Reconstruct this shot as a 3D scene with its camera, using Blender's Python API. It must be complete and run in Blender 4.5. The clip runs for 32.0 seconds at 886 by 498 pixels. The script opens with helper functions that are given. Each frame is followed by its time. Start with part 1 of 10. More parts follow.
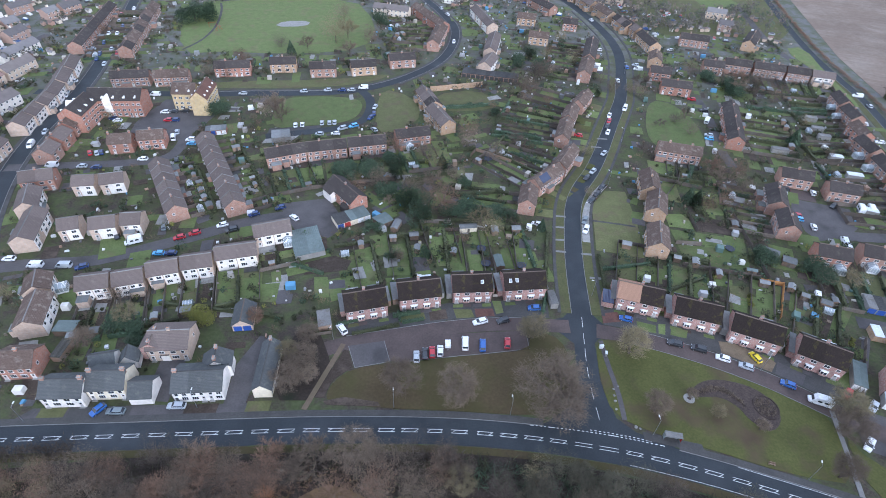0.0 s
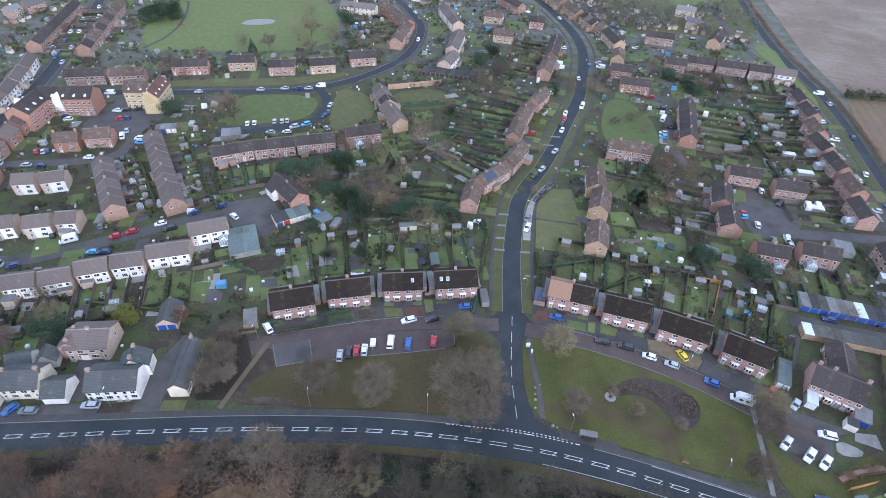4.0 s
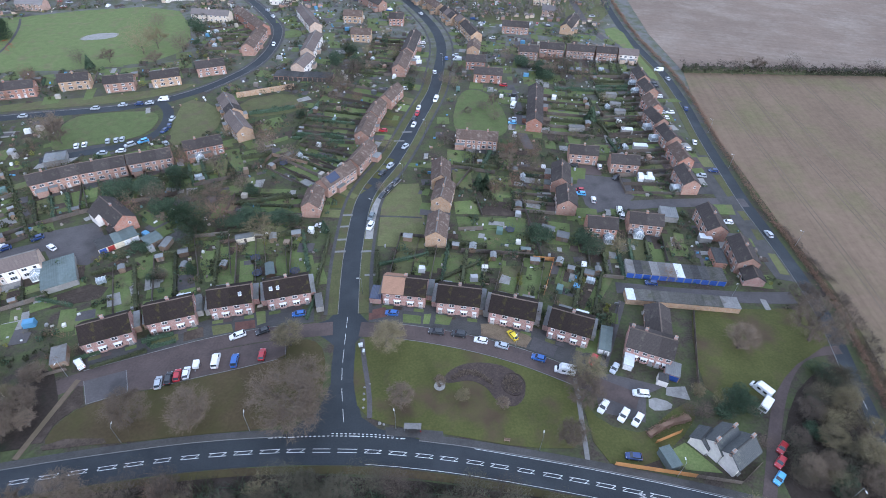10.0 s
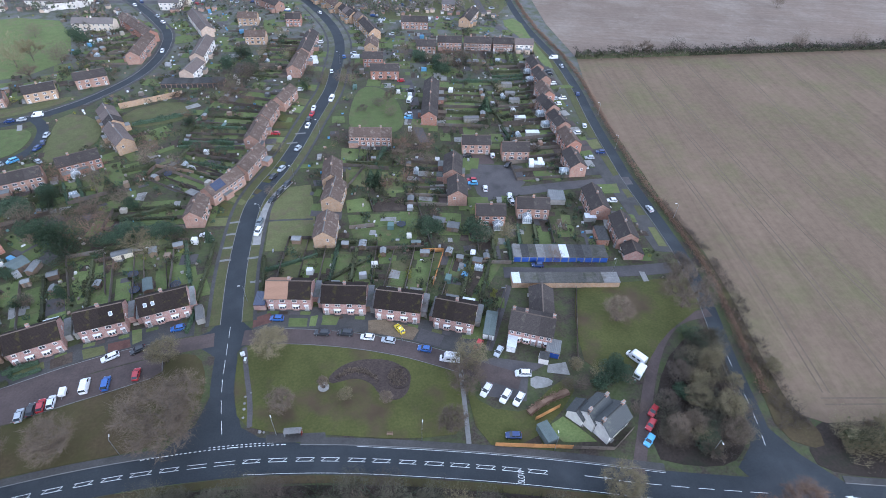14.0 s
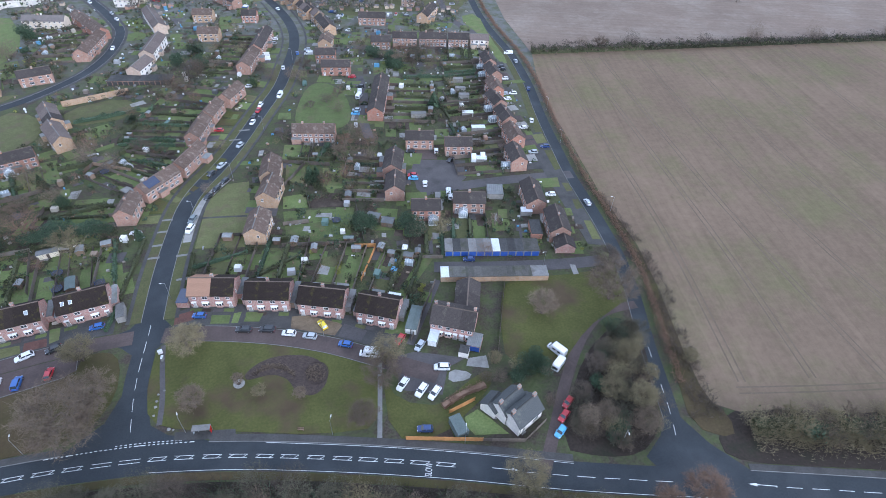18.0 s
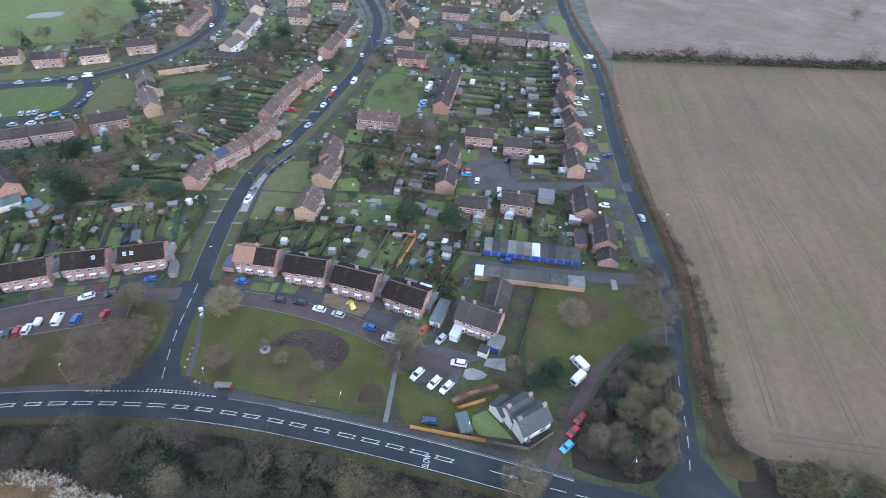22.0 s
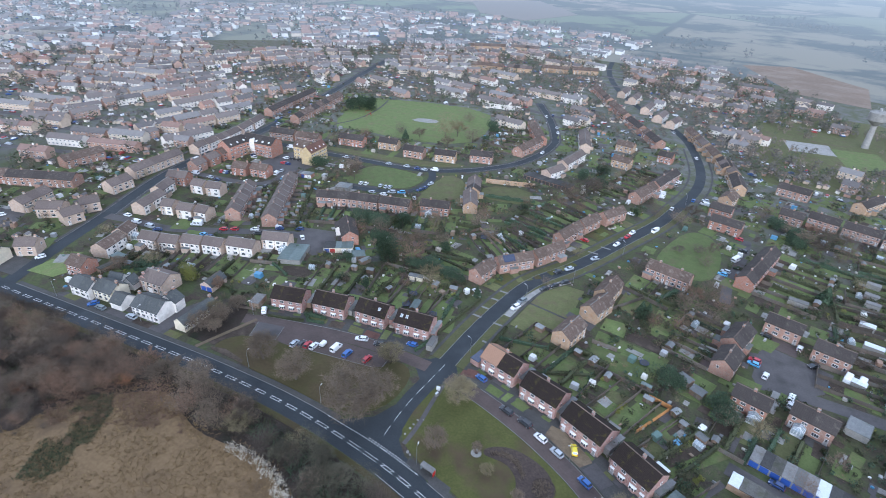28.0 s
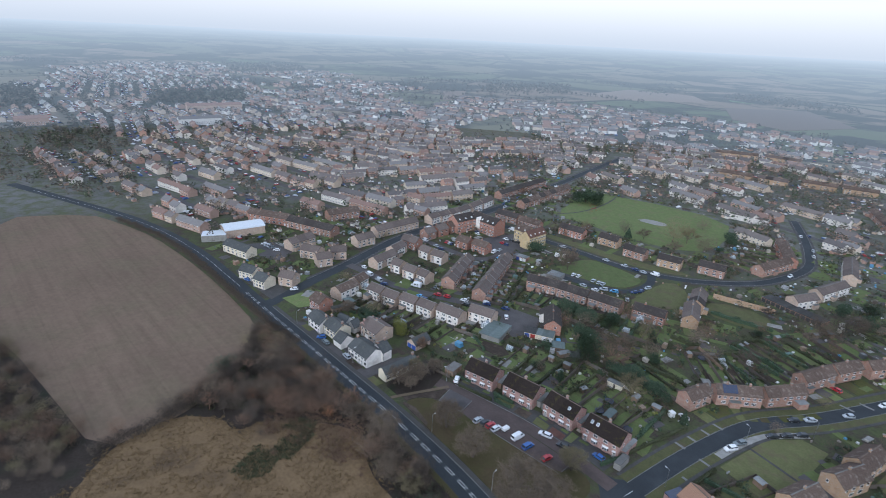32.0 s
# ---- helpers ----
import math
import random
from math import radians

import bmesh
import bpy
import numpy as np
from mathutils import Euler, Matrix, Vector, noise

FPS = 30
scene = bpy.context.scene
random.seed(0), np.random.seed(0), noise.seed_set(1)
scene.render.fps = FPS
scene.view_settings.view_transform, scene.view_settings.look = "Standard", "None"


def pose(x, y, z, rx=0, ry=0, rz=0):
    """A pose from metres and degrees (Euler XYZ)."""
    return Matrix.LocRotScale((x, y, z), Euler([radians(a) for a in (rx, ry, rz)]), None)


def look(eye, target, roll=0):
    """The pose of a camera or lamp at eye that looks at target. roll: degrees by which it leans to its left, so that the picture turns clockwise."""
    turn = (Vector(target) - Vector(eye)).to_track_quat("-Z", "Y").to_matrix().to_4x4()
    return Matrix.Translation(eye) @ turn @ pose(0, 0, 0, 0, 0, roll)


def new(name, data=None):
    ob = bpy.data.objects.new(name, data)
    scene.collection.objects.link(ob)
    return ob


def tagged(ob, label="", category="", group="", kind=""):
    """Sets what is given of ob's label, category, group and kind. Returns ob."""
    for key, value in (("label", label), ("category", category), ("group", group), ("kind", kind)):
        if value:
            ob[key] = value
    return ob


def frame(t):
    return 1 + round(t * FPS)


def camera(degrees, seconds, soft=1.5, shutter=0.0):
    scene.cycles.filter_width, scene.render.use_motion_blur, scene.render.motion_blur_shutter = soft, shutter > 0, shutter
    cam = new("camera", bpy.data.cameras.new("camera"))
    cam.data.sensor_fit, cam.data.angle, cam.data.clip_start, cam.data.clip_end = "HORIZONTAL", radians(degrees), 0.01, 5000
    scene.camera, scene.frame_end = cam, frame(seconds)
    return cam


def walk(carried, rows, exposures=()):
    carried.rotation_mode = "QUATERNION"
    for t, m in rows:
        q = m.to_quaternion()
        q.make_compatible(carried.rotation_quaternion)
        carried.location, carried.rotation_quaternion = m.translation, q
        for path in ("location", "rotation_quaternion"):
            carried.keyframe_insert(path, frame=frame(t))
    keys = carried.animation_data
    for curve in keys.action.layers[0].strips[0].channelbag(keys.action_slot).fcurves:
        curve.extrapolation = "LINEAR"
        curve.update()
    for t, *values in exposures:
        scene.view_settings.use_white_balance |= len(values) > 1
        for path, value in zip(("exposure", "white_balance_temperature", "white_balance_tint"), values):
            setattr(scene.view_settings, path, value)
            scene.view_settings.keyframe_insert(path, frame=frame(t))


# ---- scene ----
cam = camera(79.2, 32.0, soft=0.45, shutter=0.42)
METRES, EYE, TILT, LEAN, TURN = 107.8, 121.6, 0.0, 0.0, 0.0
ROWS = [
    (0.0, 0.0, 0.0, 0.0, 1.74, -41.62, -1.95),
    (0.5, 0.0243, 0.0016, 0.0003, 1.74, -41.65, -1.93),
    (1.0, 0.0492, 0.0022, -0.0002, 1.72, -41.66, -1.93),
    (1.5, 0.0727, 0.0034, -0.0003, 1.71, -41.66, -1.94),
    (2.0, 0.098, 0.0043, -0.0005, 1.69, -41.67, -1.94),
    (2.5, 0.1218, 0.0054, -0.0006, 1.68, -41.67, -1.93),
    (3.0, 0.1474, 0.0066, -0.0006, 1.68, -41.69, -1.94),
    (3.5, 0.171, 0.0079, -0.0006, 1.65, -41.7, -1.93),
    (5.5, 0.2708, 0.0133, -0.0011, 1.52, -41.7, -1.91),
    (6.0, 0.2969, 0.0141, -0.0013, 1.04, -41.66, -1.93),
    (6.5, 0.3213, 0.015, -0.0011, 0.45, -41.66, -1.9),
    (7.0, 0.347, 0.0145, -0.0014, -0.54, -41.62, -1.87),
    (7.5, 0.3705, 0.0145, -0.0011, -1.77, -41.6, -1.82),
    (8.0, 0.396, 0.0136, -0.0012, -3.16, -41.58, -1.8),
    (8.5, 0.4195, 0.012, -0.0014, -4.35, -41.55, -1.76),
    (9.0, 0.4443, 0.0102, -0.001, -5.53, -41.53, -1.74),
    (9.5, 0.4676, 0.008, -0.0011, -6.58, -41.51, -1.72),
    (10.0, 0.4927, 0.0047, -0.0014, -7.78, -41.48, -1.68),
    (10.5, 0.5155, 0.0011, -0.0016, -8.97, -41.45, -1.65),
    (11.0, 0.5401, -0.0028, -0.0017, -10.22, -41.44, -1.62),
    (11.5, 0.5621, -0.0071, -0.002, -11.31, -41.44, -1.6),
    (12.0, 0.5862, -0.0127, -0.0025, -12.34, -41.43, -1.59),
    (12.5, 0.6082, -0.0178, -0.0025, -13.26, -41.46, -1.59),
    (13.0, 0.6313, -0.024, -0.0023, -14.14, -41.47, -1.61),
    (13.5, 0.6526, -0.03, -0.0023, -14.64, -41.49, -1.62),
    (14.0, 0.6756, -0.0367, -0.0023, -14.95, -41.5, -1.66),
    (14.5, 0.6968, -0.0429, -0.0022, -15.2, -41.55, -1.68),
    (16.5, 0.7876, -0.0706, -0.0048, -15.78, -41.59, -1.68),
    (17.0, 0.8111, -0.0777, -0.0048, -15.88, -41.63, -1.7),
    (17.5, 0.8324, -0.0842, -0.0049, -15.96, -41.66, -1.72),
    (18.0, 0.8556, -0.091, -0.0051, -16.02, -41.7, -1.73),
    (18.5, 0.8759, -0.0971, -0.0051, -16.05, -41.72, -1.75),
    (19.0, 0.897, -0.1031, -0.0053, -16.1, -41.75, -1.75),
    (19.5, 0.9156, -0.1085, -0.0057, -16.14, -41.77, -1.74),
    (20.0, 0.9337, -0.113, -0.0055, -16.18, -41.81, -1.73),
    (20.5, 0.9489, -0.1167, -0.0054, -16.21, -41.85, -1.69),
    (21.0, 0.9559, -0.1188, -0.005, -14.62, -41.93, -1.8),
    (21.5, 0.956, -0.118, -0.0047, -10.88, -42.09, -1.85),
    (22.0, 0.9563, -0.1165, -0.0046, -5.52, -42.25, -1.82),
    (22.5, 0.9549, -0.1141, -0.0047, -0.72, -42.12, -1.86),
    (23.0, 0.9537, -0.113, -0.0037, 3.34, -41.16, -1.86),
    (23.5, 0.9528, -0.1133, -0.0039, 6.36, -40.17, -1.84),
    (24.0, 0.9523, -0.1137, -0.0043, 9.06, -39.0, -1.88),
    (24.5, 0.9518, -0.1136, -0.0039, 11.07, -37.91, -1.89),
    (25.0, 0.9511, -0.1139, -0.0044, 13.22, -36.7, -1.93),
    (25.5, 0.95, -0.1132, -0.0042, 15.39, -35.63, -1.98),
    (27.5, 0.948, -0.1125, -0.0057, 25.67, -31.04, -2.2),
    (28.0, 0.9464, -0.1126, -0.0056, 28.45, -29.84, -2.27),
    (28.5, 0.9453, -0.1129, -0.0059, 31.27, -28.74, -2.32),
    (29.0, 0.9443, -0.1131, -0.0061, 34.15, -27.54, -2.37),
    (29.5, 0.9427, -0.1137, -0.0057, 36.65, -26.46, -2.38),
    (30.0, 0.9415, -0.1138, -0.0066, 39.88, -25.37, -2.44),
    (30.5, 0.9393, -0.1148, -0.006, 43.13, -24.48, -2.5),
    (31.0, 0.9381, -0.115, -0.0063, 46.69, -23.5, -2.56),
    (31.5, 0.9371, -0.1148, -0.0065, 49.86, -22.59, -2.61),
    (32.0, 0.9368, -0.1149, -0.0066, 52.72, -21.6, -2.62),
]
walk(cam, [(t, pose(0, 0, EYE, TILT, LEAN, TURN) @ pose(METRES * x, METRES * y, METRES * z, 90 + pitch, roll, yaw)) for t, x, y, z, yaw, pitch, roll in ROWS],
     exposures=[(0.0, 1.08, 5330, 13.5), (23.0, 1.09, 5250, 11.5), (28.0, 1.02, 5330, 10.5), (30.0, 0.8, 5360, 10.5), (32.0, 0.42, 5460, 9)])

# ---- sky and sun: a dull winter day, the veiled sun low in the south-east ----
world = bpy.data.worlds.new("sky")
scene.world = world
world.use_nodes = True
wn, wl = world.node_tree.nodes, world.node_tree.links
sky = wn.new("ShaderNodeTexSky")
sky.sky_type = "NISHITA"
sky.sun_disc = False
sky.sun_elevation, sky.sun_rotation = radians(20), radians(153)
sky.air_density, sky.dust_density = 1.0, 3.0
cloud = wn.new("ShaderNodeMixRGB")
cloud.inputs[0].default_value = 0.9
cloud.inputs[2].default_value = (5.1, 5.25, 5.6, 1)
wl.new(sky.outputs[0], cloud.inputs[1])
coord = wn.new("ShaderNodeTexCoord")
height = wn.new("ShaderNodeSeparateXYZ")
wl.new(coord.outputs["Generated"], height.inputs[0])
rise = wn.new("ShaderNodeValToRGB")
rise.color_ramp.elements[0].position, rise.color_ramp.elements[0].color = 0.0, (0.9, 0.88, 0.83, 1)
rise.color_ramp.elements[1].position, rise.color_ramp.elements[1].color = 0.34, (0.93, 0.97, 1.03, 1)
veil = rise.color_ramp.elements.new(0.065)
veil.color = (1.27, 1.15, 1.02, 1)
wl.new(height.outputs[2], rise.inputs[0])
veiled = wn.new("ShaderNodeMixRGB")
veiled.blend_type = "MULTIPLY"
veiled.inputs[0].default_value = 1.0
wl.new(cloud.outputs[0], veiled.inputs[1]), wl.new(rise.outputs[0], veiled.inputs[2])
wl.new(veiled.outputs[0], wn["Background"].inputs[0])
wn["Background"].inputs[1].default_value = 0.13
sun = new("sun", bpy.data.lights.new("sun", "SUN"))
sun.data.energy, sun.data.angle, sun.data.color = 1.15, radians(30), (1.0, 0.98, 0.95)
sun.matrix_world = look((45, -90, 36), (0, 0, 0))

# ---- materials ----
def tree_of(name):
    m = bpy.data.materials.new(name)
    m.use_nodes = True
    return m, m.node_tree.nodes, m.node_tree.links, m.node_tree.nodes["Principled BSDF"]


def mixed(n, l, fac, a, b, how="MIX"):
    mx = n.new("ShaderNodeMixRGB")
    mx.blend_type = how
    for i, v in ((0, fac), (1, a), (2, b)):
        if isinstance(v, (int, float)):
            mx.inputs[i].default_value = v if i == 0 else (v, v, v, 1)
        elif isinstance(v, tuple):
            mx.inputs[i].default_value = (*v, 1)
        else:
            l.new(v, mx.inputs[i])
    return mx.outputs[0]


def noisy(n, l, vec, scale, lo=0.35, hi=0.65, detail=4.0, rough=0.6):
    t = n.new("ShaderNodeTexNoise")
    t.inputs["Scale"].default_value, t.inputs["Detail"].default_value, t.inputs["Roughness"].default_value = scale, detail, rough
    l.new(vec, t.inputs["Vector"])
    r = n.new("ShaderNodeMapRange")
    r.inputs[1].default_value, r.inputs[2].default_value = lo, hi
    l.new(t.outputs[0], r.inputs[0])
    return r.outputs[0]


def surface(name, c1, c2, c3=None, scale=1.5, fine=14.0, rough=0.85, bump=0.15, vary=0.25, metal=0.0, coat=0.0, spec=0.3, world_space=False, islands=False, c3at=(0.52, 0.72)):
    """Two-scale noise between c1 and c2, patches of c3, brightness varied by object."""
    m, n, l, p = tree_of(name)
    if world_space:
        vec = n.new("ShaderNodeNewGeometry").outputs["Position"]
    else:
        vec = n.new("ShaderNodeTexCoord").outputs["Object"]
    col = mixed(n, l, noisy(n, l, vec, fine, 0.3, 0.7), c1, c2)
    if c3:
        col = mixed(n, l, noisy(n, l, vec, scale * 0.45, *c3at), col, c3)
    shade = noisy(n, l, vec, scale, 0.2, 0.8)
    r = n.new("ShaderNodeMapRange")
    r.inputs[3].default_value, r.inputs[4].default_value = 0.78, 1.15
    l.new(shade, r.inputs[0])
    col = mixed(n, l, 1.0, col, r.outputs[0], "MULTIPLY")
    if vary:
        if islands:
            src = n.new("ShaderNodeNewGeometry").outputs["Random Per Island"]
        else:
            src = n.new("ShaderNodeObjectInfo").outputs["Random"]
        v = n.new("ShaderNodeMapRange")
        v.inputs[3].default_value, v.inputs[4].default_value = 1 - vary, 1 + vary
        l.new(src, v.inputs[0])
        col = mixed(n, l, 1.0, col, v.outputs[0], "MULTIPLY")
    l.new(col, p.inputs["Base Color"])
    p.inputs["Roughness"].default_value, p.inputs["Metallic"].default_value = rough, metal
    p.inputs["Specular IOR Level"].default_value = spec
    p.inputs["Coat Weight"].default_value = coat
    if bump:
        b = n.new("ShaderNodeBump")
        b.inputs["Strength"].default_value, b.inputs["Distance"].default_value = bump, 0.05
        l.new(noisy(n, l, vec, fine, 0.2, 0.8), b.inputs["Height"])
        l.new(b.outputs[0], p.inputs["Normal"])
    return m


def brickwork(name, c1, c2, mortar, vary=0.12):
    m, n, l, p = tree_of(name)
    vec = n.new("ShaderNodeTexCoord").outputs["Object"]
    sep = n.new("ShaderNodeSeparateXYZ")
    l.new(vec, sep.inputs[0])
    add = n.new("ShaderNodeMath")
    l.new(sep.outputs[0], add.inputs[0]), l.new(sep.outputs[1], add.inputs[1])
    cmb = n.new("ShaderNodeCombineXYZ")
    l.new(add.outputs[0], cmb.inputs[0]), l.new(sep.outputs[2], cmb.inputs[1])
    t = n.new("ShaderNodeTexBrick")
    t.inputs["Scale"].default_value = 1.0
    t.inputs["Brick Width"].default_value, t.inputs["Row Height"].default_value, t.inputs["Mortar Size"].default_value = 0.225, 0.075, 0.008
    t.inputs["Color1"].default_value, t.inputs["Color2"].default_value, t.inputs["Mortar"].default_value = (*c1, 1), (*c2, 1), (*mortar, 1)
    l.new(cmb.outputs[0], t.inputs["Vector"])
    r = n.new("ShaderNodeMapRange")
    r.inputs[3].default_value, r.inputs[4].default_value = 0.75, 1.2
    l.new(noisy(n, l, vec, 0.8, 0.2, 0.8), r.inputs[0])
    col = mixed(n, l, 1.0, t.outputs[0], r.outputs[0], "MULTIPLY")
    v = n.new("ShaderNodeMapRange")
    v.inputs[3].default_value, v.inputs[4].default_value = 1 - vary, 1 + vary
    l.new(n.new("ShaderNodeObjectInfo").outputs["Random"], v.inputs[0])
    l.new(mixed(n, l, 1.0, col, v.outputs[0], "MULTIPLY"), p.inputs["Base Color"])
    p.inputs["Roughness"].default_value, p.inputs["Specular IOR Level"].default_value = 0.9, 0.2
    return m


def rooftile(name, c1, c2, moss, mossy=0.6, vary=0.14, rough=0.85):
    """Tile courses every 0.19 m of height, lichen and moss patches."""
    m, n, l, p = tree_of(name)
    vec = n.new("ShaderNodeTexCoord").outputs["Object"]
    w = n.new("ShaderNodeTexWave")
    w.bands_direction, w.wave_profile = "Z", "SAW"
    w.inputs["Scale"].default_value, w.inputs["Distortion"].default_value = 1.65, 0.3
    l.new(vec, w.inputs["Vector"])
    col = mixed(n, l, noisy(n, l, vec, 5.0, 0.3, 0.7), c1, c2)
    col = mixed(n, l, noisy(n, l, vec, 0.55, mossy, mossy + 0.16, 6.0, 0.7), col, moss)
    r = n.new("ShaderNodeMapRange")
    r.inputs[3].default_value, r.inputs[4].default_value = 0.8, 1.1
    l.new(w.outputs["Fac"], r.inputs[0])
    col = mixed(n, l, 1.0, col, r.outputs[0], "MULTIPLY")
    v = n.new("ShaderNodeMapRange")
    v.inputs[3].default_value, v.inputs[4].default_value = 1 - vary, 1 + vary
    l.new(n.new("ShaderNodeObjectInfo").outputs["Random"], v.inputs[0])
    l.new(mixed(n, l, 1.0, col, v.outputs[0], "MULTIPLY"), p.inputs["Base Color"])
    p.inputs["Roughness"].default_value, p.inputs["Specular IOR Level"].default_value = rough, 0.12
    b = n.new("ShaderNodeBump")
    b.inputs["Strength"].default_value, b.inputs["Distance"].default_value = 0.5, 0.03
    l.new(w.outputs["Fac"], b.inputs["Height"]), l.new(b.outputs[0], p.inputs["Normal"])
    return m


def ground_mat():
    m, n, l, p = tree_of("winter_ground")
    vec = n.new("ShaderNodeNewGeometry").outputs["Position"]
    grass = mixed(n, l, noisy(n, l, vec, 0.9, 0.3, 0.7, 6.0, 0.7), (0.056, 0.068, 0.029), (0.094, 0.107, 0.05))
    soil = mixed(n, l, noisy(n, l, vec, 1.7, 0.3, 0.7, 5.0), (0.042, 0.034, 0.028), (0.092, 0.075, 0.061))
    near = mixed(n, l, noisy(n, l, vec, 0.13, 0.42, 0.6, 6.0, 0.72), grass, soil)
    vo = n.new("ShaderNodeTexVoronoi")
    vo.inputs["Scale"].default_value = 0.0042
    l.new(vec, vo.inputs["Vector"])
    hs = n.new("ShaderNodeSeparateColor")
    l.new(vo.outputs["Color"], hs.inputs[0])
    field = mixed(n, l, hs.outputs[0], (0.13, 0.105, 0.075), (0.075, 0.10, 0.045))
    field = mixed(n, l, noisy(n, l, vec, 0.03, 0.3, 0.7), field, (0.10, 0.095, 0.06))
    ln = n.new("ShaderNodeVectorMath")
    ln.operation = "LENGTH"
    l.new(vec, ln.inputs[0])
    r = n.new("ShaderNodeMapRange")
    r.inputs[1].default_value, r.inputs[2].default_value = 620, 760
    l.new(ln.outputs["Value"], r.inputs[0])
    town = mixed(n, l, noisy(n, l, vec, 0.12, 0.4, 0.6, 5.0, 0.7), (0.15, 0.145, 0.14), (0.1, 0.108, 0.066))
    tw = n.new("ShaderNodeMapRange")
    tw.inputs[1].default_value, tw.inputs[2].default_value = 250, 360
    l.new(ln.outputs["Value"], tw.inputs[0])
    near = mixed(n, l, tw.outputs[0], near, town)
    l.new(mixed(n, l, r.outputs[0], near, field), p.inputs["Base Color"])
    p.inputs["Roughness"].default_value, p.inputs["Specular IOR Level"].default_value = 0.95, 0.1
    return m


def plough_mat(name, c1, c2, c3, angle):
    """Ploughed soil: drill rows, wheel tracks and broad damp patches."""
    m, n, l, p = tree_of(name)
    vec = n.new("ShaderNodeNewGeometry").outputs["Position"]
    mp = n.new("ShaderNodeMapping")
    mp.inputs["Rotation"].default_value = (0, 0, radians(angle))
    l.new(vec, mp.inputs["Vector"])
    col = mixed(n, l, noisy(n, l, vec, 0.012, 0.35, 0.65, 5.0, 0.65), c1, c2)
    col = mixed(n, l, noisy(n, l, vec, 0.03, 0.46, 0.68, 6.0, 0.7), col, c3)
    st = n.new("ShaderNodeMapping")
    st.inputs["Scale"].default_value = (0.012, 0.3, 1)
    l.new(mp.outputs[0], st.inputs["Vector"])
    r = n.new("ShaderNodeMapRange")
    r.inputs[3].default_value, r.inputs[4].default_value = 0.86, 1.1
    l.new(noisy(n, l, st.outputs[0], 1.0, 0.25, 0.75, 5.0, 0.7), r.inputs[0])
    col = mixed(n, l, 1.0, col, r.outputs[0], "MULTIPLY")
    w = n.new("ShaderNodeTexWave")
    w.bands_direction = "Y"
    w.inputs["Scale"].default_value, w.inputs["Distortion"].default_value, w.inputs["Detail Scale"].default_value = 0.026, 1.2, 0.2
    l.new(mp.outputs[0], w.inputs["Vector"])
    k = n.new("ShaderNodeMapRange")
    k.inputs[1].default_value, k.inputs[2].default_value, k.inputs[3].default_value, k.inputs[4].default_value = 0.985, 1.0, 1.0, 0.95
    l.new(w.outputs["Fac"], k.inputs[0])
    col = mixed(n, l, 1.0, col, k.outputs[0], "MULTIPLY")
    g = n.new("ShaderNodeMapRange")
    g.inputs[3].default_value, g.inputs[4].default_value = 0.82, 1.15
    l.new(noisy(n, l, vec, 0.35, 0.25, 0.75, 9.0, 0.75), g.inputs[0])
    l.new(mixed(n, l, 1.0, col, g.outputs[0], "MULTIPLY"), p.inputs["Base Color"])
    p.inputs["Roughness"].default_value, p.inputs["Specular IOR Level"].default_value = 0.95, 0.1
    return m


def plain(name, c, rough=0.5, metal=0.0, spec=0.5, vary=0.0, coat=0.0):
    return surface(name, tuple(v * 0.94 for v in c), tuple(min(1, v * 1.05) for v in c), None, 2.0, 9.0, rough, 0.0, vary, metal, coat, spec)


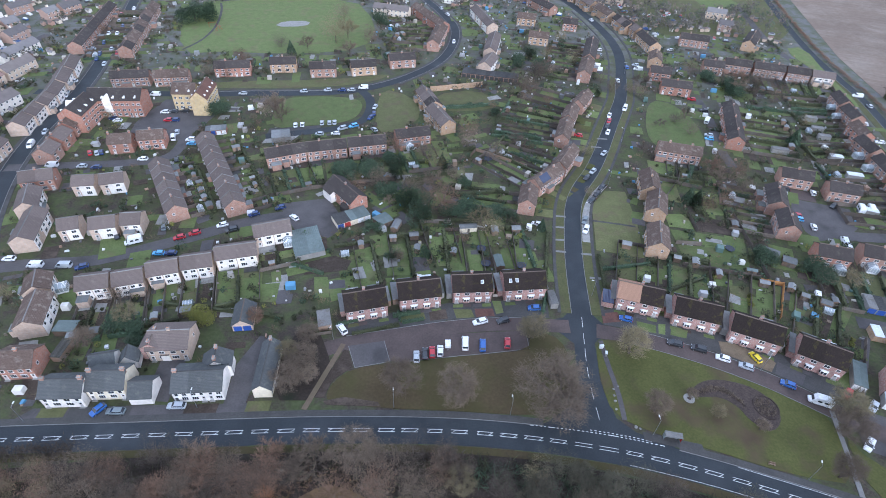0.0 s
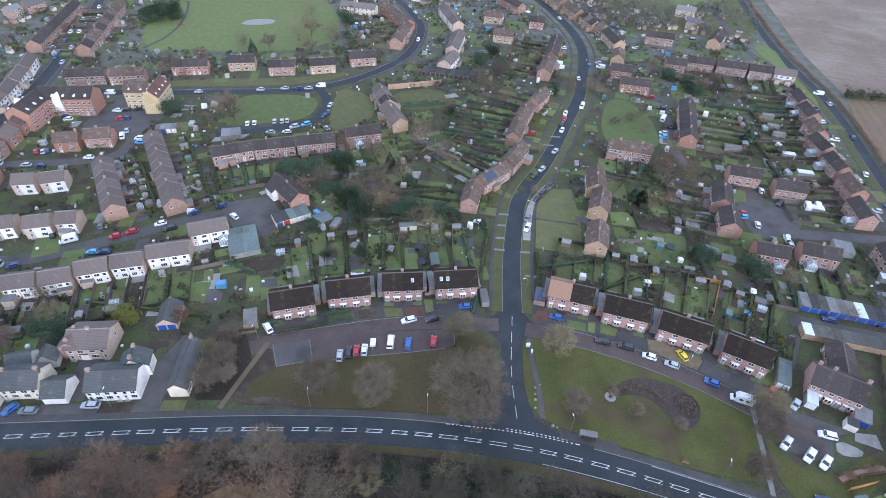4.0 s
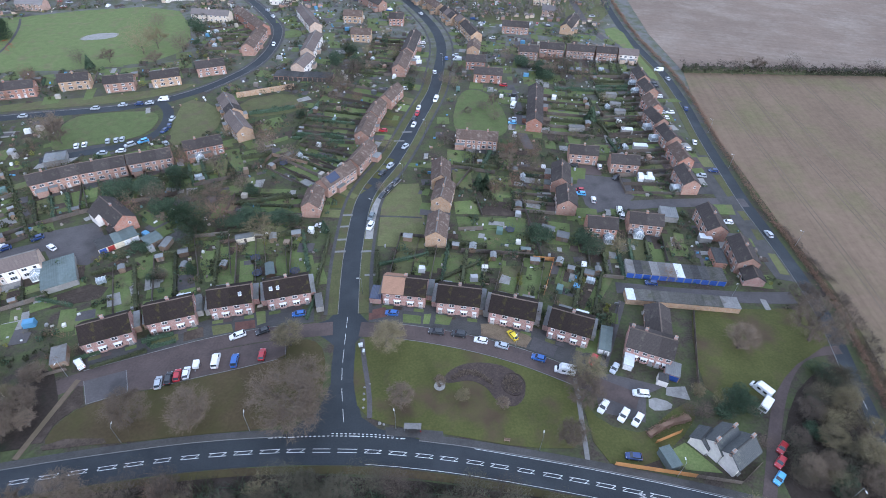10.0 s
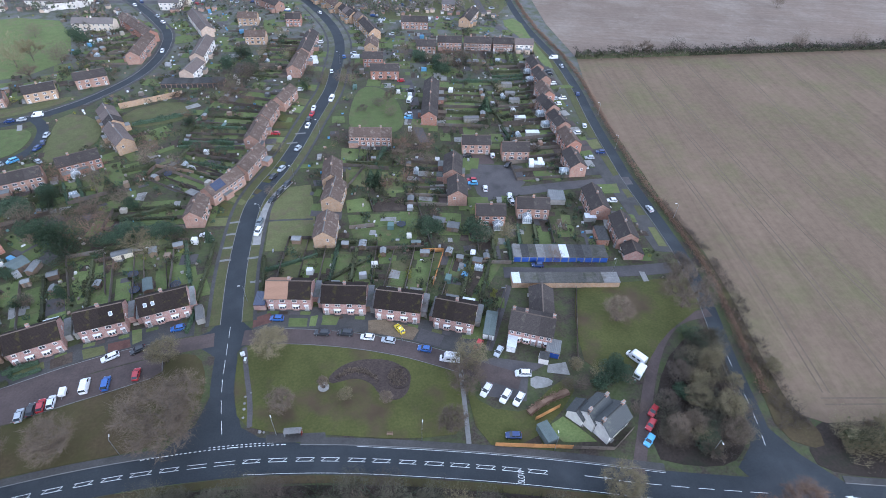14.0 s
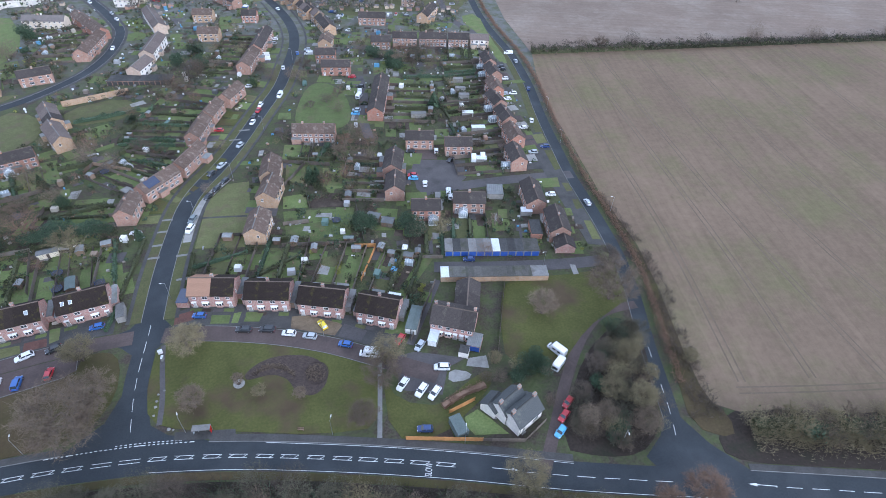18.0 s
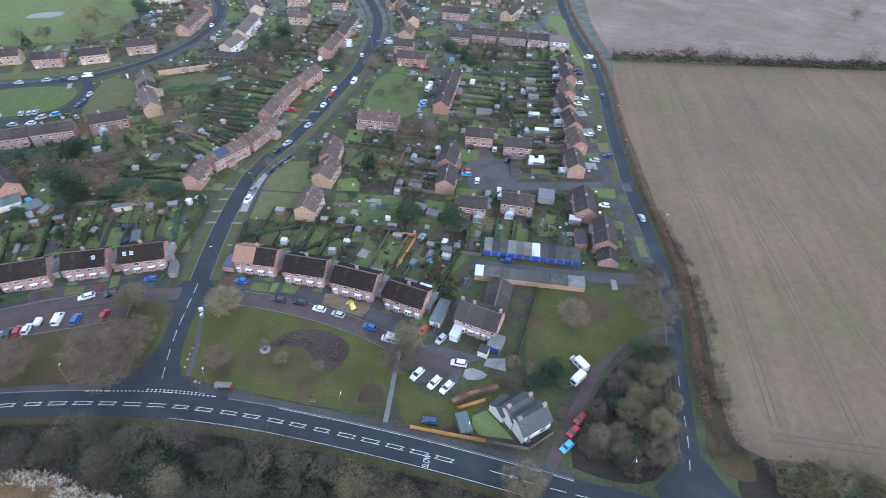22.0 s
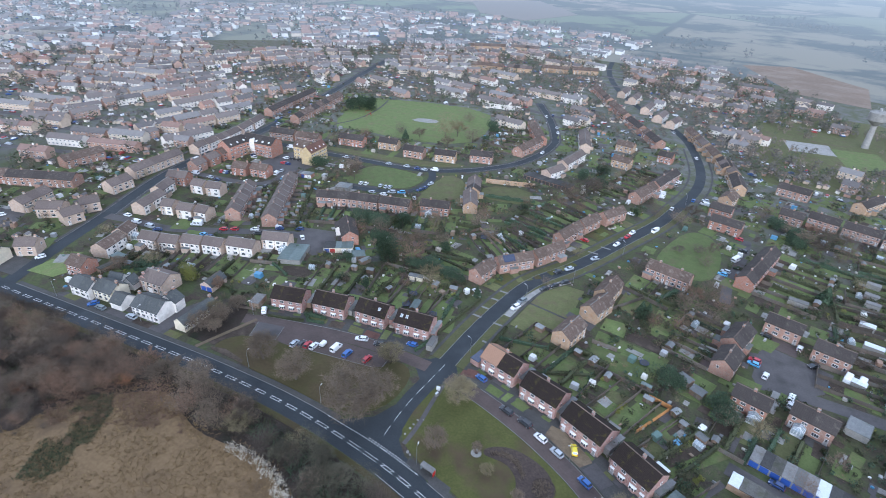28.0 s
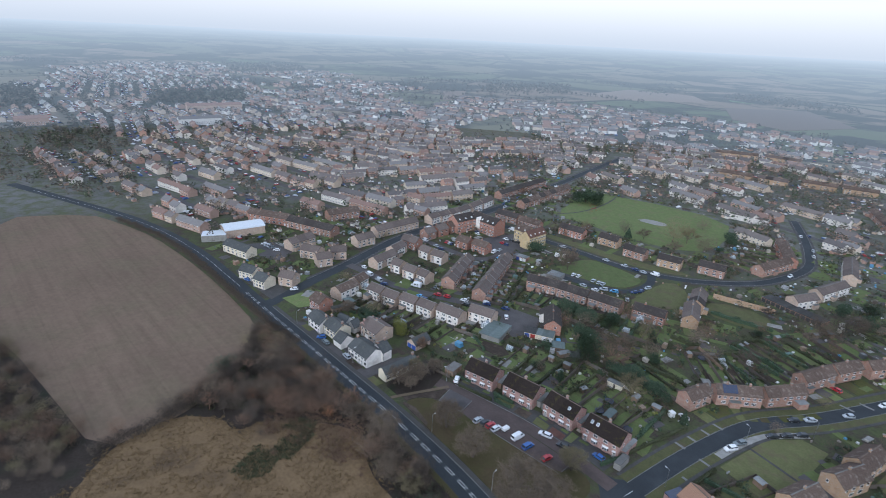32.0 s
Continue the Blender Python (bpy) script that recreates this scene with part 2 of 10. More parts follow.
def far_mat():
    """Distant land: fields and woods, winter haze painted in as emission growing with distance towards the pale sky."""
    m, n, l, p = tree_of("painted_haze_distance")
    vec = n.new("ShaderNodeNewGeometry").outputs["Position"]
    mp = n.new("ShaderNodeMapping")
    mp.inputs["Scale"].default_value = (1, 1, 0)
    l.new(vec, mp.inputs["Vector"])
    vo = n.new("ShaderNodeTexVoronoi")
    vo.inputs["Scale"].default_value = 0.0021
    l.new(mp.outputs[0], vo.inputs["Vector"])
    hs = n.new("ShaderNodeSeparateColor")
    l.new(vo.outputs["Color"], hs.inputs[0])
    col = mixed(n, l, hs.outputs[0], (0.22, 0.165, 0.125), (0.11, 0.135, 0.075))
    ve = n.new("ShaderNodeTexVoronoi")
    ve.feature = "DISTANCE_TO_EDGE"
    ve.inputs["Scale"].default_value = 0.0021
    l.new(mp.outputs[0], ve.inputs["Vector"])
    ed = n.new("ShaderNodeMapRange")
    ed.inputs[1].default_value, ed.inputs[2].default_value, ed.inputs[3].default_value, ed.inputs[4].default_value = 0.008, 0.02, 1.0, 0.0
    l.new(ve.outputs["Distance"], ed.inputs[0])
    col = mixed(n, l, ed.outputs[0], col, (0.05, 0.052, 0.04))
    col = mixed(n, l, noisy(n, l, mp.outputs[0], 0.004, 0.46, 0.54, 6.0, 0.65), col, (0.05, 0.054, 0.046))
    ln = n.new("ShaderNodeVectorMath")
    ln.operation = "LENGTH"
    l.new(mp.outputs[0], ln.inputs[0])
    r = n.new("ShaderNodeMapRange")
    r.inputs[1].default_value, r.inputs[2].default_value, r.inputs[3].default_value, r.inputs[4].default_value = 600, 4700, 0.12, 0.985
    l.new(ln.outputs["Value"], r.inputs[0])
    # Emission stands in for the haze lying before the land.
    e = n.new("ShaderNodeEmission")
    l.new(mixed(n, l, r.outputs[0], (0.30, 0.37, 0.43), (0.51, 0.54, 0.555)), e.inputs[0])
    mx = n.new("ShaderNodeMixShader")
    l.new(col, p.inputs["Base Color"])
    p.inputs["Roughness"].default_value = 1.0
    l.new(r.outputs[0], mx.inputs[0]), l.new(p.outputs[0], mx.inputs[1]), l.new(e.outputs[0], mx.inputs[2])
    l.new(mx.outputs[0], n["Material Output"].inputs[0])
    return m


M = {
    "ground": ground_mat(),
    "far": far_mat(),
    "field": plough_mat("drilled_field_soil", (0.2, 0.146, 0.101), (0.158, 0.116, 0.08), (0.156, 0.135, 0.074), -76),
    "field_far": plough_mat("bare_field_soil", (0.23, 0.177, 0.138), (0.19, 0.148, 0.116), (0.265, 0.22, 0.178), 20),
    "field_west": plough_mat("brown_field_soil", (0.188, 0.135, 0.097), (0.154, 0.111, 0.08), (0.16, 0.126, 0.084), -6),
    "asphalt": surface("asphalt", (0.032, 0.037, 0.041), (0.044, 0.05, 0.055), (0.056, 0.061, 0.066), 0.12, 2.5, 0.8, 0.1, 0, spec=0.22, world_space=True),
    "asphalt_old": surface("worn_asphalt", (0.078, 0.071, 0.07), (0.106, 0.097, 0.094), (0.058, 0.053, 0.052), 0.2, 2.0, 0.85, 0.1, 0, world_space=True),
    "redtar": surface("reddish_tarmac", (0.08, 0.06, 0.055), (0.107, 0.082, 0.073), (0.062, 0.05, 0.046), 0.2, 1.8, 0.9, 0.1, 0, world_space=True),
    "block_red": surface("red_block_paving", (0.12, 0.06, 0.048), (0.165, 0.085, 0.066), (0.09, 0.05, 0.042), 0.5, 3.0, 0.9, 0.1, 0.1, world_space=True),
    "gravel": surface("tan_gravel", (0.15, 0.112, 0.07), (0.215, 0.165, 0.11), (0.11, 0.08, 0.052), 0.5, 4.0, 0.95, 0.2, 0, world_space=True),
    "paving": surface("pavement_tarmac", (0.06, 0.057, 0.054), (0.086, 0.082, 0.077), (0.05, 0.048, 0.046), 0.3, 3.0, 0.9, 0.1, 0, world_space=True),
    "kerb": surface("kerb_concrete", (0.17, 0.166, 0.158), (0.22, 0.215, 0.205), None, 0.5, 3.0, 0.9, 0.1, 0, world_space=True),
    "concrete": surface("weathered_concrete", (0.25, 0.24, 0.22), (0.33, 0.32, 0.3), (0.2, 0.19, 0.17), 0.6, 4.0, 0.9, 0.1, 0.1),
    "paint": surface("road_paint", (0.62, 0.62, 0.6), (0.72, 0.72, 0.7), (0.45, 0.45, 0.44), 1.2, 6.0, 0.6, 0.0, 0, world_space=True),
    "grass": surface("mown_winter_grass", (0.064, 0.069, 0.019), (0.094, 0.095, 0.028), (0.08, 0.058, 0.033), 0.16, 1.6, 0.95, 0.2, 0, world_space=True, c3at=(0.5, 0.66)),
    "grass_worn": surface("worn_brown_grass", (0.062, 0.046, 0.023), (0.084, 0.063, 0.031), (0.06, 0.058, 0.018), 0.09, 1.4, 0.95, 0.2, 0, world_space=True, c3at=(0.42, 0.62)),
    "grass_rich": surface("green_lawn", (0.094, 0.123, 0.04), (0.142, 0.17, 0.062), (0.14, 0.128, 0.064), 0.3, 1.8, 0.95, 0.2, 0.3, world_space=True),
    "grass_dull": surface("dull_lawn", (0.085, 0.092, 0.035), (0.127, 0.125, 0.055), (0.112, 0.088, 0.054), 0.3, 1.8, 0.95, 0.2, 0.3, world_space=True),
    "soil": surface("dug_soil", (0.045, 0.033, 0.025), (0.078, 0.06, 0.045), (0.105, 0.08, 0.064), 0.5, 2.2, 0.97, 0.4, 0.2, world_space=True),
    "bed_soil": surface("wet_dark_soil", (0.04, 0.029, 0.025), (0.086, 0.064, 0.053), None, 0.5, 2.2, 0.9, 0.4, 0, world_space=True),
    "track": surface("wheel_track_soil", (0.128, 0.097, 0.066), (0.154, 0.117, 0.08), (0.134, 0.11, 0.064), 0.1, 1.2, 0.95, 0.2, 0, world_space=True),
    "heath": surface("dry_rough_grass", (0.134, 0.087, 0.044), (0.186, 0.126, 0.066), (0.074, 0.05, 0.031), 0.12, 1.1, 0.97, 0.5, 0, world_space=True),
    "tuft": surface("dry_grass_tuft", (0.13, 0.088, 0.042), (0.23, 0.162, 0.084), None, 1.0, 5.0, 0.95, 0, 0.4, islands=True),
    "reed": surface("pale_reed", (0.5, 0.45, 0.36), (0.62, 0.57, 0.48), None, 1.0, 5.0, 0.95, 0, 0.25, islands=True),
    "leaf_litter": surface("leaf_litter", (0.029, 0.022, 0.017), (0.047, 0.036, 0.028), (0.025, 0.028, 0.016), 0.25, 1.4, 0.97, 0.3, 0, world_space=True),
    "brick_pink": brickwork("pinkish_brick", (0.33, 0.175, 0.145), (0.41, 0.235, 0.2), (0.42, 0.38, 0.34)),
    "brick_red": brickwork("red_brick", (0.33, 0.145, 0.10), (0.40, 0.19, 0.13), (0.34, 0.29, 0.25)),
    "brick_brown": brickwork("brownish_red_brick", (0.30, 0.165, 0.12), (0.38, 0.22, 0.16), (0.34, 0.29, 0.25)),
    "brick_buff": brickwork("buff_orange_brick", (0.37, 0.23, 0.13), (0.45, 0.3, 0.185), (0.4, 0.35, 0.29)),
    "brick_beige": brickwork("beige_brick", (0.47, 0.345, 0.26), (0.54, 0.41, 0.32), (0.45, 0.4, 0.34)),
    "brick_yellow": brickwork("yellow_brick", (0.5, 0.37, 0.18), (0.56, 0.43, 0.23), (0.46, 0.4, 0.3)),
    "render_white": surface("white_render", (0.76, 0.715, 0.66), (0.83, 0.79, 0.735), (0.6, 0.56, 0.505), 0.6, 3.0, 0.85, 0.05, 0.05),
    "render_cream": surface("cream_render", (0.68, 0.6, 0.45), (0.74, 0.67, 0.53), (0.58, 0.52, 0.4), 0.6, 3.0, 0.85, 0.05, 0.05),
    "roof_moss": rooftile("mossy_brown_roof_tile", (0.02, 0.015, 0.013), (0.037, 0.028, 0.024), (0.066, 0.058, 0.02), 0.54),
    "roof_brown": rooftile("brown_roof_tile", (0.07, 0.051, 0.042), (0.165, 0.12, 0.096), (0.225, 0.19, 0.155), 0.53),
    "roof_dark": rooftile("dark_roof_tile", (0.045, 0.039, 0.036), (0.082, 0.07, 0.064), (0.125, 0.112, 0.092), 0.56),
    "roof_grey": rooftile("grey_roof_tile", (0.118, 0.094, 0.083), (0.172, 0.14, 0.124), (0.215, 0.183, 0.158), 0.58),
    "roof_rust": rooftile("rust_brown_roof_tile", (0.105, 0.058, 0.045), (0.16, 0.092, 0.072), (0.17, 0.125, 0.095), 0.6),
    "roof_red": rooftile("orange_clay_roof_tile", (0.27, 0.16, 0.105), (0.36, 0.22, 0.15), (0.24, 0.17, 0.11), 0.66),
    "roof_slate": rooftile("slate_roof", (0.07, 0.074, 0.074), (0.115, 0.12, 0.118), (0.16, 0.164, 0.14), 0.56),
    "ridge": surface("ridge_tile", (0.11, 0.085, 0.07), (0.16, 0.125, 0.1), None, 1.0, 4.0, 0.9, 0, 0.2),
    "white": plain("white_upvc", (0.78, 0.78, 0.77), 0.45, vary=0.04),
    "glass": plain("dark_window_glass", (0.035, 0.042, 0.05), 0.06, spec=0.8),
    "conserv": plain("conservatory_glass", (0.3, 0.34, 0.36), 0.12, spec=0.8),
    "door": plain("painted_door", (0.42, 0.4, 0.38), 0.5, vary=0.6),
    "pipe": plain("black_gutter", (0.05, 0.05, 0.05), 0.5),
    "pot": plain("clay_pot", (0.42, 0.24, 0.15), 0.9, vary=0.2),
    "felt": surface("felt_roof", (0.16, 0.165, 0.165), (0.22, 0.225, 0.22), (0.12, 0.13, 0.11), 0.5, 3.0, 0.9, 0.05, 0.35),
    "felt_green": surface("greenish_felt_roof", (0.12, 0.15, 0.145), (0.16, 0.19, 0.18), (0.10, 0.12, 0.11), 0.5, 3.0, 0.9, 0.05, 0.15),
    "cement": surface("corrugated_cement_sheet", (0.17, 0.165, 0.156), (0.235, 0.23, 0.22), (0.12, 0.108, 0.092), 0.6, 3.0, 0.95, 0.1, 0.25, spec=0.15),
    "cement_old": surface("mossy_cement_sheet", (0.085, 0.081, 0.072), (0.14, 0.134, 0.12), (0.075, 0.076, 0.055), 0.6, 3.0, 0.95, 0.1, 0.2, spec=0.1),
    "cement_dark": surface("dark_cement_sheet", (0.055, 0.054, 0.053), (0.085, 0.083, 0.08), None, 0.6, 3.0, 0.95, 0.1, 0.2, spec=0.1),
    "clear": plain("clear_sheet", (0.62, 0.65, 0.68), 0.3),
    "red_door": plain("red_garage_door", (0.36, 0.04, 0.035), 0.45, vary=0.1),
    "blue_door": plain("blue_garage_door", (0.035, 0.085, 0.33), 0.45, vary=0.15),
    "shed": surface("shed_board", (0.17, 0.115, 0.08), (0.24, 0.17, 0.12), (0.2, 0.19, 0.17), 0.8, 5.0, 0.9, 0.1, 0.5),
    "fence": surface("weathered_fence_panel", (0.105, 0.086, 0.07), (0.16, 0.133, 0.11), (0.13, 0.122, 0.11), 0.6, 4.0, 0.92, 0.1, 0.35),
    "fence_new": surface("orange_stained_fence", (0.42, 0.2, 0.07), (0.5, 0.26, 0.1), None, 0.6, 4.0, 0.85, 0.1, 0.1),
    "stone": surface("grey_stone", (0.2, 0.195, 0.18), (0.29, 0.28, 0.26), None, 1.5, 6.0, 0.9, 0.3, 0.2),
    "metal": plain("galvanised_steel", (0.42, 0.43, 0.44), 0.4, 0.8),
    "tyre": plain("tyre_rubber", (0.02, 0.02, 0.02), 0.9, spec=0.2),
    "rim": plain("alloy_rim", (0.5, 0.5, 0.52), 0.35, 0.8),
    "lamp_red": plain("tail_lamp", (0.4, 0.02, 0.02), 0.2),
    "lamp_clear": plain("head_lamp", (0.7, 0.72, 0.74), 0.15),
    "bark": surface("winter_bark", (0.085, 0.068, 0.055), (0.14, 0.115, 0.09), (0.1, 0.105, 0.065), 1.0, 6.0, 0.95, 0.2, 0.2),
    "twig": surface("bare_twigs", (0.14, 0.107, 0.077), (0.205, 0.16, 0.117), None, 0.5, 3.0, 0.95, 0, 0.28),
    "twig_dark": surface("dark_twigs", (0.07, 0.056, 0.044), (0.112, 0.09, 0.071), None, 0.5, 3.0, 0.95, 0, 0.28),
    "twig_red": surface("russet_twigs", (0.16, 0.1, 0.068), (0.22, 0.145, 0.1), None, 0.5, 3.0, 0.95, 0, 0.25),
    "twig_rust": surface("rust_beech_twigs", (0.27, 0.13, 0.065), (0.36, 0.18, 0.095), None, 0.5, 3.0, 0.95, 0, 0.2),
    "twig_olive": surface("lichened_twigs", (0.17, 0.143, 0.08), (0.245, 0.207, 0.122), None, 0.5, 3.0, 0.95, 0, 0.22),
    "twig_grey": surface("grey_lichened_twigs", (0.074, 0.068, 0.046), (0.118, 0.11, 0.076), None, 0.5, 3.0, 0.95, 0, 0.28),
    "bramble": surface("dead_bramble", (0.034, 0.027, 0.022), (0.06, 0.047, 0.038), None, 0.5, 3.0, 0.95, 0, 0.3),
    "leaf": surface("evergreen_leaf", (0.03, 0.054, 0.031), (0.076, 0.11, 0.06), None, 0.6, 3.0, 0.7, 0, 0.5, islands=True),
    "leaf_dull": surface("dull_shrub_leaf", (0.036, 0.043, 0.02), (0.076, 0.08, 0.038), None, 0.6, 3.0, 0.8, 0, 0.5, islands=True),
    "leaf_yellow": surface("yellow_green_leaf", (0.14, 0.15, 0.03), (0.21, 0.205, 0.06), None, 0.6, 3.0, 0.8, 0, 0.2),
    "solar": plain("solar_panel", (0.03, 0.04, 0.08), 0.12, spec=0.8),
    "plastic_black": plain("black_plastic", (0.03, 0.03, 0.035), 0.5),
}
PAINT = {k: plain("car_paint_" + k, c, 0.28, 0.0, 0.5, coat=0.6) for k, c in (
    ("white", (0.78, 0.79, 0.8)), ("silver", (0.42, 0.45, 0.48)), ("grey", (0.16, 0.19, 0.2)), ("black", (0.025, 0.027, 0.03)),
    ("red", (0.42, 0.02, 0.03)), ("blue", (0.03, 0.11, 0.36)), ("navy", (0.02, 0.045, 0.15)), ("sky", (0.12, 0.4, 0.7)), ("yellow", (0.75, 0.6, 0.02)))}

# ---- mesh building ----
class Shape:
    """Collects faces and material slots, then becomes one mesh."""
    def __init__(self):
        self.v, self.f, self.m = [], [], []

    def poly(self, pts, mi=0):
        k = len(self.v)
        self.v.extend(pts)
        self.f.append(tuple(range(k, k + len(pts))))
        self.m.append(mi)

    def hexa(self, p, mi=0):
        """Eight corners: four below, four above, both anticlockwise from above."""
        k = len(self.v)
        self.v.extend(p)
        for q in ((3, 2, 1, 0), (4, 5, 6, 7), (0, 1, 5, 4), (1, 2, 6, 5), (2, 3, 7, 6), (3, 0, 4, 7)):
            self.f.append(tuple(k + i for i in q))
            self.m.append(mi)

    def box(self, x0, y0, z0, x1, y1, z1, mi=0):
        self.hexa([(x0, y0, z0), (x1, y0, z0), (x1, y1, z0), (x0, y1, z0), (x0, y0, z1), (x1, y0, z1), (x1, y1, z1), (x0, y1, z1)], mi)

    def tube(self, a, b, ra, rb, n=6, mi=0, caps=True):
        a, b = Vector(a), Vector(b)
        d = (b - a).normalized() if (b - a).length else Vector((0, 0, 1))
        u = d.orthogonal().normalized()
        w = d.cross(u)
        k = len(self.v)
        for c, r in ((a, ra), (b, rb)):
            for i in range(n):
                s = 2 * math.pi * i / n
                self.v.append(tuple(c + r * (math.cos(s) * u + math.sin(s) * w)))
        for i in range(n):
            j = (i + 1) % n
            self.f.append((k + i, k + j, k + n + j, k + n + i))
            self.m.append(mi)
        if caps:
            self.f.append(tuple(k + n - 1 - i for i in range(n)))
            self.f.append(tuple(k + n + i for i in range(n)))
            self.m += [mi, mi]

    def loft(self, rings, mi=0, caps=True):
        n, k = len(rings[0]), len(self.v)
        for r in rings:
            self.v.extend(r)
        for a in range(len(rings) - 1):
            for i in range(n):
                j = (i + 1) % n
                self.f.append((k + a * n + i, k + a * n + j, k + (a + 1) * n + j, k + (a + 1) * n + i))
                self.m.append(mi)
        if caps:
            self.f.append(tuple(k + n - 1 - i for i in range(n)))
            self.f.append(tuple(k + (len(rings) - 1) * n + i for i in range(n)))
            self.m += [mi, mi]

    def mesh(self, name, *mats):
        me = bpy.data.meshes.new(name)
        me.from_pydata(self.v, [], self.f)
        for m in mats:
            me.materials.append(m)
        if len(mats) > 1:
            me.polygons.foreach_set("material_index", self.m)
        me.update()
        return me


def empty(name, m):
    ob = new(name)
    ob.empty_display_size = 0.5
    ob.matrix_basis = m
    return ob


def part(name, me, parent, m=None, label=""):
    ob = new(name, me)
    ob.parent = parent
    if m is not None:
        ob.matrix_basis = m
    if label:
        ob["label"] = label
    return ob


def thing(name, me, m, label, category, group="", kind=""):
    ob = new(name, me)
    ob.matrix_basis = m
    return tagged(ob, label, category, group, kind)


CACHE = {}


def cached(key, make):
    if key not in CACHE:
        CACHE[key] = make()
    return CACHE[key]


def side_offsets(pts, width):
    """Left and right edge of a band that follows pts, smoothed by cutting corners."""
    p = [Vector((x, y)) for x, y in pts]
    for _ in range(2):
        q = [p[0]]
        for a, b in zip(p, p[1:]):
            q += [a * 0.75 + b * 0.25, a * 0.25 + b * 0.75]
        p = q + [p[-1]]
    left, right = [], []
    for i, c in enumerate(p):
        d = (p[min(i + 1, len(p) - 1)] - p[max(i - 1, 0)]).normalized()
        nrm = Vector((-d.y, d.x)) * width / 2
        left.append(c + nrm)
        right.append(c - nrm)
    return left, right, p


def band(name, pts, width, z, mat, label="", category="road", kind="structure", base=-0.3, shift=0.0, parent=None):
    l, r, p = side_offsets(pts, width)
    if shift:
        c = [(a - b).normalized() * shift for a, b in zip(l, r)]
        l, r = [a + s for a, s in zip(l, c)], [a + s for a, s in zip(r, c)]
    s = Shape()
    s.loft([[(b.x, b.y, base), (b.x, b.y, z), (a.x, a.y, z), (a.x, a.y, base)] for a, b in zip(l, r)])
    if parent:
        return part(name, s.mesh(name, mat), parent, None, label)
    return thing(name, s.mesh(name, mat), Matrix(), label, category, "", kind)


PLOTS = []


def plot(name, pts, z, mat, label, category="ground", rough=0, parent=None):
    """A slab of ground with the outline pts, its edge rounded off."""
    PLOTS.append((name, pts))
    p = [Vector(q) for q in pts]
    for _ in range(rough):
        q = []
        for a, b in zip(p, p[1:] + p[:1]):
            q += [a * 0.75 + b * 0.25, a * 0.25 + b * 0.75]
        p = q
    area = sum(a.x * b.y - b.x * a.y for a, b in zip(p, p[1:] + p[:1]))
    if area < 0:
        p.reverse()
    s = Shape()
    s.loft([[(q.x, q.y, -0.3) for q in p], [(q.x, q.y, z) for q in p]])
    me = s.mesh(name, mat)
    if parent:
        return part(name, me, parent, None, label)
    return thing(name, me, Matrix(), label, category, "", "structure")


# ---- ground, roads, fields ----
def land():
    s = Shape()
    s.poly([(2300 * math.cos(2 * math.pi * i / 96), 2300 * math.sin(2 * math.pi * i / 96), 0) for i in range(96)])
    thing("ground", s.mesh("ground", M["ground"]), Matrix(), "patchy winter grass and bare soil reaching the distance", "ground", "", "structure")
    s = Shape()
    rings = []
    for r in (700, 1000, 1450, 1800, 2200, 2700, 3300, 4000, 4800):
        ring = []
        for i in range(180):
            a = 2 * math.pi * i / 180
            h = 0 if r < 2000 else (r - 2000) / 2800 * (104 + 9 * noise.noise((3.1 * math.cos(a), 3.1 * math.sin(a), r / 900)))
            ring.append((r * math.cos(a), r * math.sin(a), 0.05 + h))
        rings.append(ring)
    s.loft(rings, caps=False)
    s.f = [tuple(reversed(f)) for f in s.f]
    thing("backdrop", s.mesh("backdrop", M["far"]), Matrix(), "far fields and woods with winter haze painted in", "backdrop", "", "structure")


land()
MAIN = [(-420, -30), (-308, 24), (-281, 35), (-244, 46), (-201, 54), (-158, 57.5), (-121, 60), (-99, 62), (-64, 65), (-29, 68.1), (0, 69.3), (14, 69.1), (27, 68.3), (36, 67.3), (47.5, 65.8), (59, 63.4), (72, 60.1), (95, 53), (118, 45), (141, 36), (181, 23), (205, 15), (320, -25)]
SIDE = [(42, 70), (41, 87), (42, 99), (43, 110), (44, 131), (46, 148), (48.5, 165), (53, 177), (60, 189), (67, 205), (74, 224), (81, 242), (88, 260), (93, 284), (98, 307), (100, 329), (98, 355), (89, 395), (78, 425), (59, 456), (38, 482), (14, 524), (-5, 564), (-28, 632), (-38, 696), (-56, 830)]
LANE = [(166, 30), (172, 43), (175, 53), (179.2, 67), (185.4, 84), (189.2, 97), (191.4, 109), (193, 121), (194.3, 133), (195.4, 145), (197, 157), (199.3, 169), (202, 185), (205.6, 203), (208.8, 217), (212.2, 231), (216.3, 256), (218.6, 273), (219, 296), (220, 325), (226, 371), (245, 470)]
CROSS = [(-200, 238), (-170, 240), (-118, 243), (-102, 246), (-82, 248), (-59, 251), (-45, 256), (-29, 267), (-18, 279), (-6, 296), (1, 322), (2, 351), (-5, 371), (-20, 405), (-45, 450)]
BIG = [(-124, 60), (-138, 91), (-148, 118), (-164, 152), (-173, 180), (-177, 205), (-178, 230), (-184, 261), (-191, 290), (-202, 330), (-214, 370), (-232, 430), (-262, 540)]
main_road = band("main_road", MAIN, 7.2, 0.03, M["asphalt"], "dark asphalt main road with white hazard markings", "road")
side_road = band("side_road", SIDE, 5.8, 0.036, M["asphalt"], "dark asphalt side road curving through the estate", "road")
band("lane", LANE, 4.6, 0.042, M["asphalt"], "narrow asphalt lane along the field hedge", "road")
band("street", CROSS, 5.2, 0.048, M["asphalt"], "asphalt street curving past the round green", "road")
